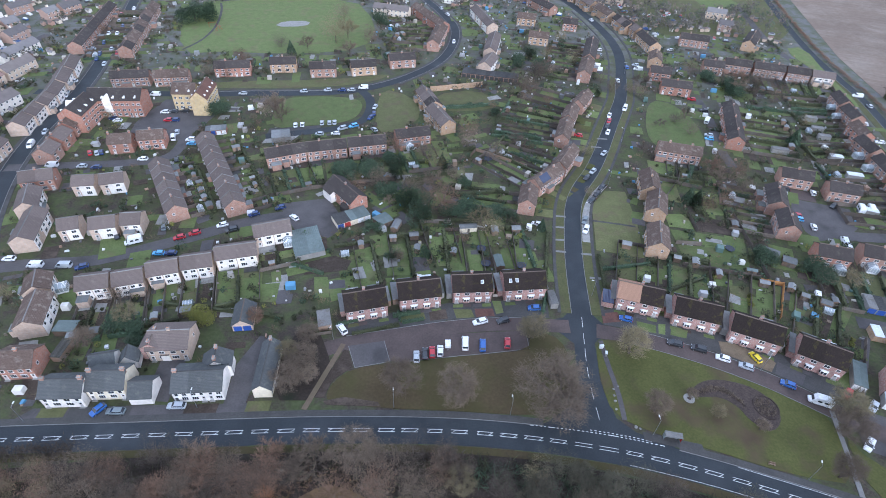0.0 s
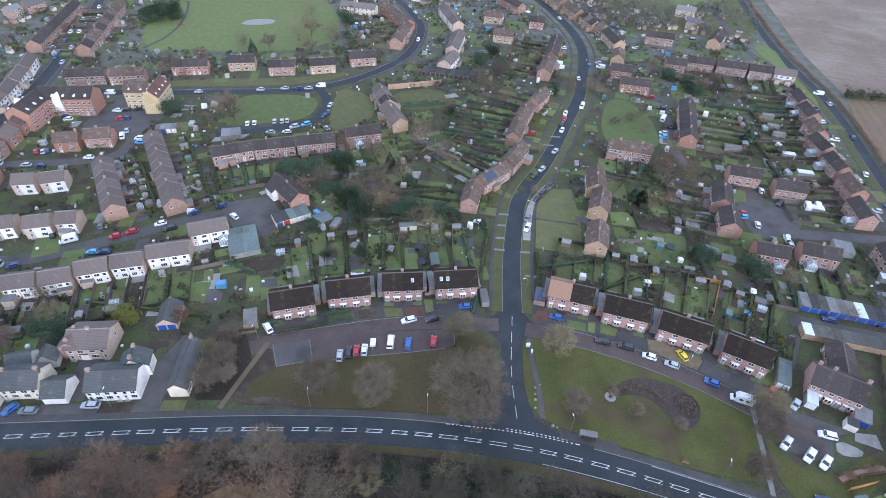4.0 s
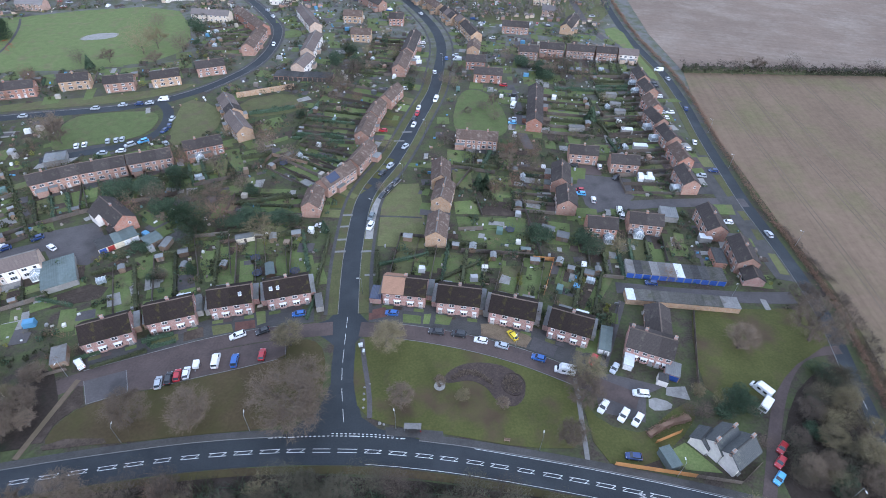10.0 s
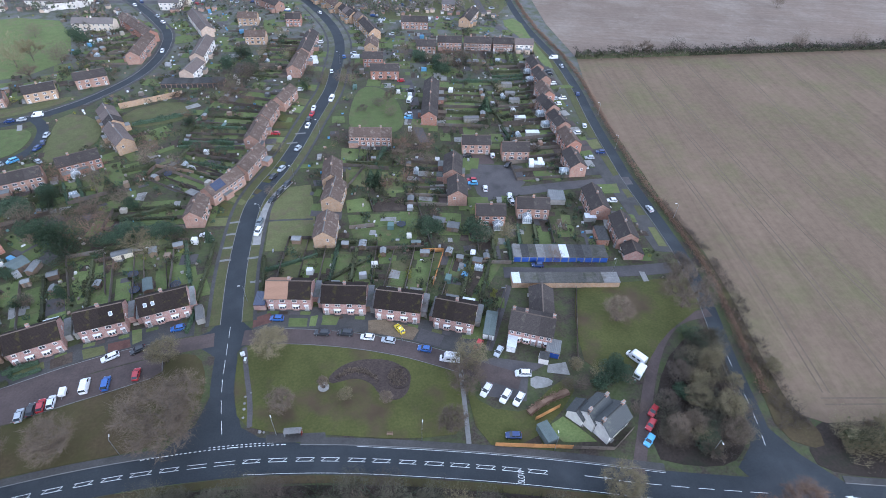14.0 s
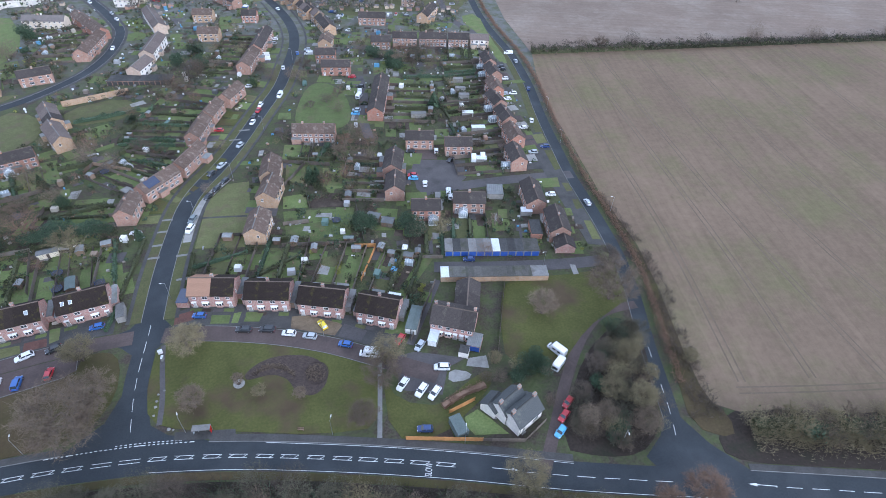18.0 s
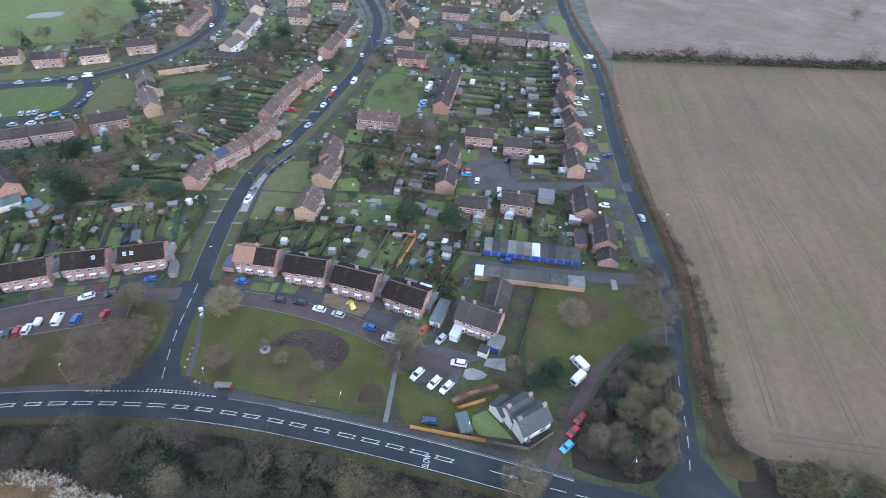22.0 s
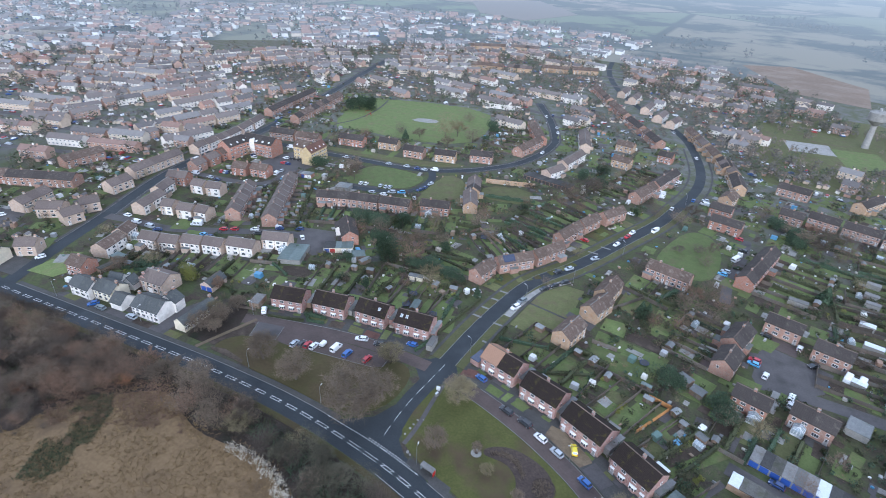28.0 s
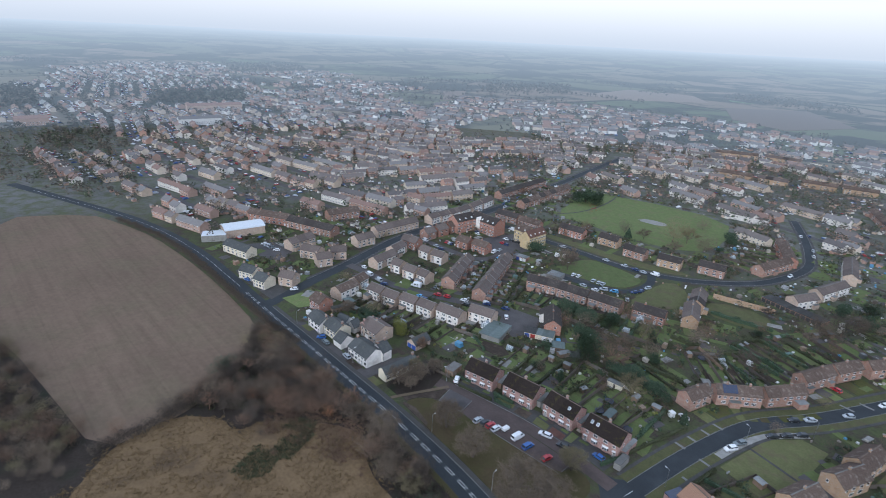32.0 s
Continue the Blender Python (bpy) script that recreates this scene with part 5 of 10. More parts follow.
def conservatory(parent, m, w=3.2, d=3.0, label="white-framed glass conservatory"):
    def make():
        s = Shape()
        s.box(-w / 2, -d, 0, w / 2, 0, 0.6, 0)
        s.box(-w / 2 + 0.05, -d + 0.05, 0.6, w / 2 - 0.05, -0.02, 2.2, 1)
        s.hexa([(-w / 2, -d, 2.2), (w / 2, -d, 2.2), (w / 2, 0, 2.2), (-w / 2, 0, 2.2), (-0.1, -d * 0.7, 3.1), (0.1, -d * 0.7, 3.1), (0.1, 0, 3.1), (-0.1, 0, 3.1)], 1)
        for k in range(5):
            x = -w / 2 + w * k / 4
            s.box(x - 0.05, -d - 0.02, 0.6, x + 0.05, -d + 0.08, 2.2, 0)
            s.tube((x, -d, 2.22), (x * 0.05, -d * 0.7, 3.14), 0.05, 0.05, 4, 0)
        for k in range(4):
            y = -d * k / 3
            for sx in (-1, 1):
                s.box(sx * w / 2 - 0.05, y - 0.05, 0.6, sx * w / 2 + 0.05, y + 0.05, 2.2, 0)
                s.tube((sx * w / 2, y, 2.22), (0, max(y, -d * 0.7), 3.14), 0.05, 0.05, 4, 0)
        s.tube((0, -d * 0.7, 3.13), (0, 0, 3.13), 0.07, 0.07, 5, 0)
        return s.mesh("conservatory", M["white"], M["conserv"])
    return part("conservatory", cached(("conservatory", w, d), make), parent, m, label)


# ---- gardens ----
def fence_run(x1, y1, x2, y2, mat="fence", h=1.7, label="weathered wooden garden fence", split=False, name="fence"):
    a, b = Vector((x1, y1)), Vector((x2, y2))
    length = (b - a).length
    ang = math.degrees(math.atan2(b.y - a.y, b.x - a.x))
    n = max(1, round(length / 1.9))
    step = length / n
    def panel():
        s = Shape()
        rings = []
        for i in range(21):
            xa, o = 0.05 + (step - 0.1) * i / 20, 0.02 * ((i // 2) % 2)
            rings.append([(xa, -0.03 - o, 0.08), (xa, 0.03 - o, 0.08), (xa, 0.03 - o, h), (xa, -0.03 - o, h)])
        s.loft(rings)
        return s.mesh("panel", M[mat])
    def post():
        s = Shape()
        s.box(-0.05, -0.05, -0.2, 0.05, 0.05, h + 0.06)
        return s.mesh("post", M[mat])
    if split:
        root = empty(name, pose(a.x, a.y, 0, 0, 0, ang))
        pm, qm = cached(("panel", round(step, 2), mat, h), panel), cached(("post", mat, h), post)
        for i in range(n):
            part("panel", pm, root, pose(i * step, 0, 0, 0, rng.uniform(-0.6, 0.6), 0))
            part("post", qm, root, pose(i * step, 0, 0))
        part("post", qm, root, pose(length, 0, 0))
    else:
        s = Shape()
        rings = []
        h -= 0.1
        for i in range(n):
            j = rng.uniform(-0.07, 0.07)
            for x in (i * step, (i + 1) * step - 0.04):
                rings.append([(x, -0.04, -0.1), (x, 0.04, -0.1), (x, 0.04, h + j), (x, -0.04, h + j)])
        s.loft(rings)
        root = new(name, s.mesh(name, M[mat]))
        root.matrix_basis = pose(a.x, a.y, 0, 0, 0, ang)
    return tagged(root, label, "fence", "garden fences")


def shed(x, y, ang, w=2.2, d=1.8, h=1.9, kind="wood"):
    key = ("shed", w, d, h, kind)
    def body():
        s = Shape()
        s.loft([[(x_, d / 2, 0), (x_, d / 2, h), (x_, 0, h + 0.38), (x_, -d / 2, h), (x_, -d / 2, 0)] for x_ in (-w / 2, w / 2)])
        return s.mesh("body", M["shed"] if kind != "cream" else M["render_cream"])
    def roof():
        s = Shape()
        for sg in (-1, 1):
            p = [(x_, y_, z_ + t) for t in (0, 0.06) for (x_, y_, z_) in ((-w / 2 - 0.15, sg * (d / 2 + 0.15), h - 0.06), (w / 2 + 0.15, sg * (d / 2 + 0.15), h - 0.06), (w / 2 + 0.15, 0, h + 0.4), (-w / 2 - 0.15, 0, h + 0.4))]
            s.hexa(p if sg < 0 else [p[k] for k in (1, 0, 3, 2, 5, 4, 7, 6)])
        return s.mesh("roof", M["felt"] if kind != "green" else M["felt_green"])
    def door():
        s = Shape()
        s.box(-0.4, -0.05, 0.05, 0.4, 0.0, 1.75)
        s.box(-0.36, -0.07, 0.5, 0.36, 0.0, 0.6), s.box(-0.36, -0.07, 1.3, 0.36, 0.0, 1.4)
        return s.mesh("door", M["fence"])
    root = empty("garden_shed", pose(x, y, 0, 0, 0, ang))
    part("body", cached(key + ("b",), body), root)
    part("roof", cached(key + ("r",), roof), root)
    part("door", cached("sheddoor", door), root, pose(0, -d / 2, 0))
    return tagged(root, "small timber garden shed with a felt roof", "shed", "garden sheds")


def greenhouse(x, y, ang):
    def glazing():
        s = Shape()
        s.loft([[(x_, 1, 0.1), (x_, 1, 1.5), (x_, 0, 2.2), (x_, -1, 1.5), (x_, -1, 0.1)] for x_ in (-1.3, -0.65, 0, 0.65, 1.3)])
        return s.mesh("glazing", M["conserv"])
    def rib():
        s = Shape()
        k = [(1.03, 0), (1.03, 1.53), (0, 2.25), (-1.03, 1.53), (-1.03, 0)]
        for (ya, za), (yb, zb) in zip(k, k[1:]):
            s.tube((0, ya, za), (0, yb, zb), 0.035, 0.035, 4)
        return s.mesh("rib", M["white"])
    root = empty("greenhouse", pose(x, y, 0, 0, 0, ang))
    part("glazing", cached("gh_glass", glazing), root)
    for x_ in (-1.3, -0.43, 0.43, 1.3):
        part("rib", cached("gh_rib", rib), root, pose(x_, 0, 0))
    return tagged(root, "small glazed garden greenhouse with white ribs", "greenhouse", "greenhouses")


def trampoline(x, y):
    def frame_():
        s = Shape()
        for i in range(16):
            a, b = 2 * math.pi * i / 16, 2 * math.pi * (i + 1) / 16
            s.tube((1.5 * math.cos(a), 1.5 * math.sin(a), 0.7), (1.5 * math.cos(b), 1.5 * math.sin(b), 0.7), 0.06, 0.06, 5)
            if i % 2 == 0:
                s.tube((1.5 * math.cos(a), 1.5 * math.sin(a), 0), (1.5 * math.cos(a), 1.5 * math.sin(a), 2.3), 0.03, 0.03, 5)
        return s.mesh("frame", PAINT["navy"])
    def mat_():
        s = Shape()
        s.tube((0, 0, 0.66), (0, 0, 0.69), 1.45, 1.45, 20)
        return s.mesh("mat", M["plastic_black"])
    root = empty("trampoline", pose(x, y, 0))
    part("frame", cached("tramp_f", frame_), root), part("mat", cached("tramp_m", mat_), root)
    return tagged(root, "round garden trampoline with a black mat", "trampoline", "trampolines")


GARDEN_HEDGES = ([], [], [])


def plots(m, length, depth, n, size):
    """Back gardens behind a house, split by fences: lawns, beds, sheds and shrubs."""
    sg, d = (1 if size > 0 else -1), abs(size)
    u = length / n
    ang = math.degrees(m.to_euler().z)
    def at(x, y):
        v = m @ Vector((x, sg * (depth / 2 + y), 0))
        return v.x, v.y
    for i in range(n + 1):
        x = -length / 2 + u * i
        k = rng.random()
        if k < 0.55:
            fence_run(*at(x, 0.4), *at(x, d), h=rng.choice((1.2, 1.6, 1.7)))
        elif k < 0.95:
            fence_run(*at(x, 0.4), *at(x, 4.5), h=1.7)
            GARDEN_HEDGES[rng.randrange(3)].append((*at(x, 4.6), *at(x, d)))
    if rng.random() < 0.5:
        fence_run(*at(-length / 2, d), *at(length / 2, d))
    else:
        GARDEN_HEDGES[rng.randrange(3)].append((*at(-length / 2, d), *at(length / 2, d)))
    for i in range(n):
        x0, x1 = -length / 2 + u * i + 0.25, -length / 2 + u * (i + 1) - 0.25
        k = rng.random()
        y0, y1 = rng.uniform(2.5, 4.5), d * rng.uniform(0.6, 0.93)
        mat, lab = (("grass_rich", "green back garden lawn") if k < 0.55 else ("grass_dull", "dull winter lawn in a back garden") if k < 0.85 else ("soil", "dug vegetable bed"))
        xa, xb = (x0, x1) if rng.random() < 0.5 else (x0 + 0.8, x1 - 0.5)
        plot("lawn", [at(xa, y0), at(xb, y0 + rng.uniform(-0.5, 0.5)), at(xb, y1), at(xa, y1 + rng.uniform(-0.8, 0.8))], rng.uniform(0.05, 0.09), M[mat], lab, "lawn")
        plot("patio", [at(x0, 0.1), at(x1, 0.1), at(x1, y0 - 0.3), at(x0, y0 - 0.3)], rng.uniform(0.06, 0.1), M[rng.choice(("concrete", "paving", "redtar", "paving", "soil"))], "paved patio behind a house", "patio")
        if rng.random() < 0.5:
            shed(*at(rng.uniform(x0 + 1.3, max(x0 + 1.4, x1 - 1.3)), d - rng.uniform(1.3, 2.4)), ang + rng.choice((0, 90, 180)), *rng.choice(((2.2, 1.8, 1.9), (3.0, 2.2, 2.0), (1.8, 1.4, 1.8))))
        if rng.random() < 0.12:
            greenhouse(*at((x0 + x1) / 2, d - 4.8), ang)
        for _ in range(1 if rng.random() < 0.35 else 0):
            shrub(*at(rng.choice((x0 + 0.5, x1 - 0.5)), rng.uniform(3, d - 1)), rng.uniform(0.7, 1.6))


# ---- plants ----
def bare_tree(seed, height=10.0, spread=1.0, twigs=22, limbs=8, thick=0.034):
    """A leafless tree: trunk and limbs in one mesh, fine twigs in the crown mesh."""
    r = random.Random(seed)
    wood, fine = Shape(), Shape()
    def wander(d, amount):
        return (d + Vector((r.uniform(-1, 1), r.uniform(-1, 1), r.uniform(-0.6, 0.9))) * amount).normalized()
    def sliver(p, d, ln, w):
        q = p + d * ln
        s = d.cross(Vector((r.uniform(-1, 1), r.uniform(-1, 1), r.uniform(-1, 1)))).normalized() * w
        fine.poly([tuple(p - s), tuple(p + s), tuple(q)])
    def grow(p, d, ln, rad, level):
        q = p + d * ln
        if level < 3:
            wood.tube(p, q, rad, rad * 0.6, 5 if level < 2 else 3, 0, False)
        else:
            sliver(p, d, ln, rad * 1.2)
        if level == 3:
            for _ in range(twigs):
                f = r.uniform(0.25, 1)
                e = wander(d, 1.0)
                sliver(p + d * ln * f, e, height * (r.uniform(0.05, 0.12) if limbs > 7 else r.uniform(0.07, 0.15)), thick)
            return
        kids = (limbs, 6 if limbs > 7 else 5, 6 if limbs > 7 else 5)[level]
        for i in range(kids):
            f = r.uniform(0.3, 1.0) if level else r.uniform(0.45, 1.05)
            a = 2 * math.pi * (i + r.random()) / kids
            out = Vector((math.cos(a), math.sin(a), 0)) * spread * (r.uniform(0.3, 1.0) if level == 0 else 1)
            e = (d * 0.42 + out * 0.85 + Vector((0, 0, 0.15))).normalized() if level == 0 else wander(d, 0.62 * spread)
            grow(p + d * ln * f, e, ln * r.uniform(0.5, 0.78) if level else height * r.uniform(0.3, 0.42), rad * 0.5, level + 1)
    grow(Vector((0, 0, -0.2)), Vector((r.uniform(-0.06, 0.06), r.uniform(-0.06, 0.06), 1)).normalized(), height * 0.4, height * 0.022, 0)
    return wood, fine


def round_tree(seed, wide=1.0):
    """A leafless tree ten metres tall: limbs that fork towards points spread through a round crown, and a haze of twigs on their ends."""
    r = random.Random(seed)
    wood, fine = Shape(), Shape()
    lean = Vector((r.uniform(-0.3, 0.3), r.uniform(-0.3, 0.3), 0))
    joints, parent = [Vector((0, 0, -0.2)), lean + Vector((0, 0, 1.6)), lean * 1.6 + Vector((0, 0, 2.8))], [None, 0, 1]
    bumps = [(Vector((r.gauss(0, 1), r.gauss(0, 1), r.gauss(0.2, 0.7))).normalized(), r.uniform(-0.25, 0.3)) for _ in range(8)]
    goals = []
    while len(goals) < 240:
        d = Vector((r.gauss(0, 1), r.gauss(0, 1), r.gauss(0.1, 0.9))).normalized()
        f = r.uniform(0.12, 1) ** 0.45 * (0.92 + sum(k * max(0.0, d.dot(q) - 0.4) for q, k in bumps))
        goals.append(Vector((d.x * 4.3 * wide * f, d.y * 4.3 * wide * f, 5.9 + d.z * 3.7 * f)))
    goals.sort(key=lambda p: (p - joints[2]).length)
    ends = []
    for p in goals:
        near = min(range(1, len(joints)), key=lambda i: (joints[i] - p).length + 0.35 * max(0.0, joints[i].z - p.z))
        q = joints[near]
        mid = q.lerp(p, 0.5) + Vector((r.gauss(0, 0.15), r.gauss(0, 0.15), r.uniform(0, 0.25)))
        joints += [mid, p]
        parent += [near, len(joints) - 2]
        ends.append(len(joints) - 1)
    load = [0.0] * len(joints)
    for i in range(len(joints) - 1, 0, -1):
        load[i] += 1.0
        load[parent[i]] += load[i]
    for i in range(1, len(joints)):
        ra, rb = (0.016 * math.sqrt(max(1.0, load[k])) for k in (parent[i] or 1, i))
        wood.tube(joints[parent[i]], joints[i], min(ra, rb * 1.5), rb, 5 if load[i] > 40 else 3, 0, False)
    heart = Vector((0, 0, 3.6))
    for i in ends:
        p, q = joints[i], joints[parent[parent[i]]]
        out = (p - heart).normalized()
        for _ in range(25):
            c = q.lerp(p, r.uniform(0.0, 1.05)) + Vector((r.gauss(0, 0.3), r.gauss(0, 0.3), r.gauss(0, 0.3)))
            e = (out * 0.5 + Vector((r.gauss(0, 0.8), r.gauss(0, 0.8), r.gauss(0.1, 0.7)))).normalized()
            w = e.cross(Vector((r.gauss(0, 1), r.gauss(0, 1), r.gauss(0, 1)))).normalized() * r.uniform(0.016, 0.028)
            fine.poly([tuple(c - w), tuple(c + w), tuple(c + e * r.uniform(0.6, 1.5))])
    return wood, fine


TREES = {}
for k in range(7):
    wood, fine = round_tree(40 + k, (1.1, 1.25, 1.0, 1.3)[k]) if k < 4 else bare_tree(40 + k, 10.0, (1.0, 1.25, 0.95)[k - 4], 13, 7, 0.03)
    for col in ("twig", "twig_dark", "twig_red", "twig_olive", "twig_grey", "twig_rust"):
        TREES[(k, col)] = (cached(("wood", k), lambda: wood.mesh("trunk", M["bark"])), fine.mesh("crown", M[col]))


def dome(seed):
    """A round leafless bush or small tree: limbs fanning from the ground into a fine outer shell."""
    r = random.Random(seed)
    wood, fine = Shape(), Shape()
    wood.tube((0, 0, -0.2), (0, 0, 2.5), 0.2, 0.12, 5, 0, False)
    bumps = [(Vector((r.gauss(0, 1), r.gauss(0, 1), r.uniform(-0.2, 1))).normalized(), r.uniform(0.1, 0.3)) for _ in range(9)]
    def out(d):
        return 0.82 + sum(k * max(0.0, d.dot(b) - 0.55) * 2 for b, k in bumps)
    for i in range(1100):
        d = Vector((r.gauss(0, 1), r.gauss(0, 1), r.gauss(0.35, 0.8))).normalized()
        f = out(d)
        limb = i < 90
        lo = r.uniform(0.1, 0.45) if limb else r.uniform(0.3, 1.0) ** 0.6
        p = Vector((d.x * 4.4, d.y * 4.4, 4.9 + d.z * 4.6))
        c = Vector((0, 0, 2.2))
        a = c + (p - c) * f * lo + Vector((r.gauss(0, 0.25), r.gauss(0, 0.25), r.gauss(0, 0.25)))
        e = ((p - c).normalized() * (1.0 if limb else 0.45) + Vector((r.gauss(0, 0.6), r.gauss(0, 0.6), r.gauss(0.15, 0.55))) * (0.4 if limb else 1.0)).normalized()
        w = e.cross(Vector((r.gauss(0, 1), r.gauss(0, 1), r.gauss(0, 1)))).normalized() * (0.06 if limb else 0.032)
        fine.poly([tuple(a - w), tuple(a + w), tuple(a + e * (r.uniform(2.0, 3.2) if limb else r.uniform(0.7, 1.5)))])
    return wood, fine


for k in range(7, 11):
    wood, fine = dome(70 + k)
    for col in ("twig", "twig_dark", "twig_red", "twig_olive", "twig_grey", "twig_rust"):
        TREES[(k, col)] = (cached(("wood", k), lambda: wood.mesh("trunk", M["bark"])), fine.mesh("crown", M[col]))
TREE_WORDS = {"twig": "bare brown winter tree with a fine twiggy crown", "twig_dark": "dark leafless tree with a dense twiggy crown", "twig_red": "russet-brown leafless tree with fine twigs", "twig_olive": "leafless tree with greenish lichened twigs and a round crown", "twig_grey": "grey-green leafless bushy tree in the wood", "twig_rust": "small tree holding rust-orange winter leaves"}


def tree(x, y, height, col="twig", k=None, wide=1.0):
    k = -1 if k is None and (y > 125 or y < 60 and x < 0) else k
    k = rng.randrange(4) if k is None else rng.choice((5, 7, 8, 9, 10)) if k < 0 else k
    t, c = TREES[(k, col)]
    f = height / 10.0
    root = empty("tree", pose(x, y, 0, 0, 0, rng.uniform(0, 360)) @ Matrix.Diagonal((f * wide, f * wide, f, 1)))
    part("trunk", t, root), part("crown", c, root)
    return tagged(root, TREE_WORDS[col], "tree", "trees")


def leaf_cloud(seed, n, size, shape):
    """Leaf blades scattered over lumpy ellipsoids, thinner at the rim."""
    r = random.Random(seed)
    s = Shape()
    lumps = [(Vector((r.gauss(0, 0.26), r.gauss(0, 0.26), r.uniform(0.28, 0.82))), r.uniform(0.26, 0.42)) for _ in range(15)]
    for _ in range(n):
        if shape == "cone":
            z = 1 - math.sqrt(r.random()) * 0.97
            a, rad = r.uniform(0, 2 * math.pi), (1 - z) * 0.42 * r.uniform(0.65, 1.1)
            p = Vector((rad * math.cos(a), rad * math.sin(a), z))
        else:
            c, lr = r.choice(lumps)
            d = Vector((r.gauss(0, 1), r.gauss(0, 1), r.gauss(0, 1))).normalized()
            p = c + d * lr * r.uniform(0.72, 1.08)
            p.z = max(0.02, p.z * 0.86)
        u = Vector((r.gauss(0, 1), r.gauss(0, 1), r.gauss(0, 1))).normalized()
        v = u.orthogonal().normalized() * size * r.uniform(0.5, 1.1)
        u = u * size * r.uniform(0.6, 1.3)
        s.poly([tuple(p - u), tuple(p + v), tuple(p + u), tuple(p - v)])
    return s


LEAVES = {("round", k): leaf_cloud(k, 900, 0.075, "round") for k in range(3)}
LEAVES[("small", 0)], LEAVES[("small", 1)] = leaf_cloud(8, 220, 0.13, "round"), leaf_cloud(9, 220, 0.13, "round")
LEAVES[("cone", 0)] = leaf_cloud(5, 900, 0.06, "cone")
LEAVES[("big", 0)], LEAVES[("big", 1)] = leaf_cloud(11, 4200, 0.027, "round"), leaf_cloud(12, 4200, 0.027, "round")
STEM = Shape()
STEM.tube((0, 0, -0.02), (0, 0, 0.45), 0.035, 0.02, 6)
for q in range(5):
    STEM.tube((0, 0, 0.1 + 0.05 * q), (0.25 * math.cos(q * 1.3), 0.25 * math.sin(q * 1.3), 0.5 + 0.04 * q), 0.018, 0.006, 4)


def leafy(name, x, y, height, wide, shape, mat, label, category, group):
    k = rng.choice([q for q in LEAVES if q[0] == shape])
    me = cached(("leaf", k, mat), lambda: LEAVES[k].mesh("crown", M[mat]))
    root = empty(name, pose(x, y, 0, 0, 0, rng.uniform(0, 360)) @ Matrix.Diagonal((wide, wide, height, 1)))
    part("stem" if shape == "small" else "trunk", cached("stem", lambda: STEM.mesh("stem", M["bark"])), root)
    part("foliage" if shape == "small" else "crown", me, root)
    return tagged(root, label, category, group)


def shrub(x, y, size, mat=None):
    mat = mat or rng.choice(("leaf", "leaf_dull", "leaf_dull", "leaf_dull"))
    return leafy("shrub", x, y, size * 1.15, size, "small", mat, "rounded evergreen garden shrub" if mat == "leaf" else "yellow-green clipped shrub in a garden" if mat == "leaf_yellow" else "dull green winter shrub", "shrub", "shrubs")


def evergreen(x, y, height, wide, mat="leaf"):
    return leafy("evergreen_tree", x, y, height, wide, "big" if height > 3.5 else "round", mat, "dense dark evergreen tree among gardens" if mat == "leaf" else "rounded yellow-green evergreen tree in a garden", "tree", "evergreens")


def conifer(x, y, height, wide):
    return leafy("conifer", x, y, height, wide, "cone", "leaf", "narrow dark green conifer", "tree", "evergreens")


def hedge(pts, width, height, mat, label, density=14, size=0.28, seed=1, twiggy=0.0):
    """An uneven hedge: leaf blades and twigs round a dark core, one object."""
    r = random.Random(seed)
    s = Shape()
    for xa, ya, xb, yb in pts if len(pts[0]) == 4 else [(*p, *q) for p, q in zip(pts, pts[1:])]:
        a, b = Vector((xa, ya, 0)), Vector((xb, yb, 0))
        d = (b - a)
        ln = d.length
        d.normalize()
        nrm = Vector((-d.y, d.x, 0))
        steps = max(1, int(ln / 1.5))
        ring = []
        for i in range(steps + 1):
            p = a + d * ln * i / steps
            h = height * (0.62 + 0.25 * noise.noise((p.x * 0.25, p.y * 0.25, seed)))
            w = width * (0.36 + 0.12 * noise.noise((p.x * 0.3, p.y * 0.3, seed + 9)))
            ring.append([tuple(p - nrm * w), tuple(p + nrm * w), tuple(p + nrm * w * 0.75 + Vector((0, 0, h))), tuple(p - nrm * w * 0.75 + Vector((0, 0, h)))])
        if not twiggy:
            s.loft(ring)
        for _ in range(int(ln * density * (2 if twiggy else 1))):
            p = a + d * r.uniform(0, ln)
            g = 0.7 + 0.55 * noise.noise((p.x * 0.25, p.y * 0.25, seed))
            p = p + nrm * r.gauss(0, width * 0.3) + Vector((0, 0, height * g * r.uniform(0.25, 1.0) ** 0.6))
            if r.random() < twiggy:
                u = Vector((r.gauss(0, 0.5), r.gauss(0, 0.5), 1)).normalized() * size * r.uniform(2, 4.5)
                v = u.orthogonal().normalized() * 0.06
                s.poly([tuple(p - v), tuple(p + v), tuple(p + u)])
            else:
                u = Vector((r.gauss(0, 1), r.gauss(0, 1), r.gauss(0, 1))).normalized()
                v = u.orthogonal().normalized() * size * r.uniform(0.5, 1.0)
                u = u * size * r.uniform(0.6, 1.3)
                s.poly([tuple(p - u), tuple(p + v), tuple(p + u), tuple(p - v)])
    return thing("hedge", s.mesh("hedge", M[mat]), Matrix(), label, "hedge", "", "stuff")


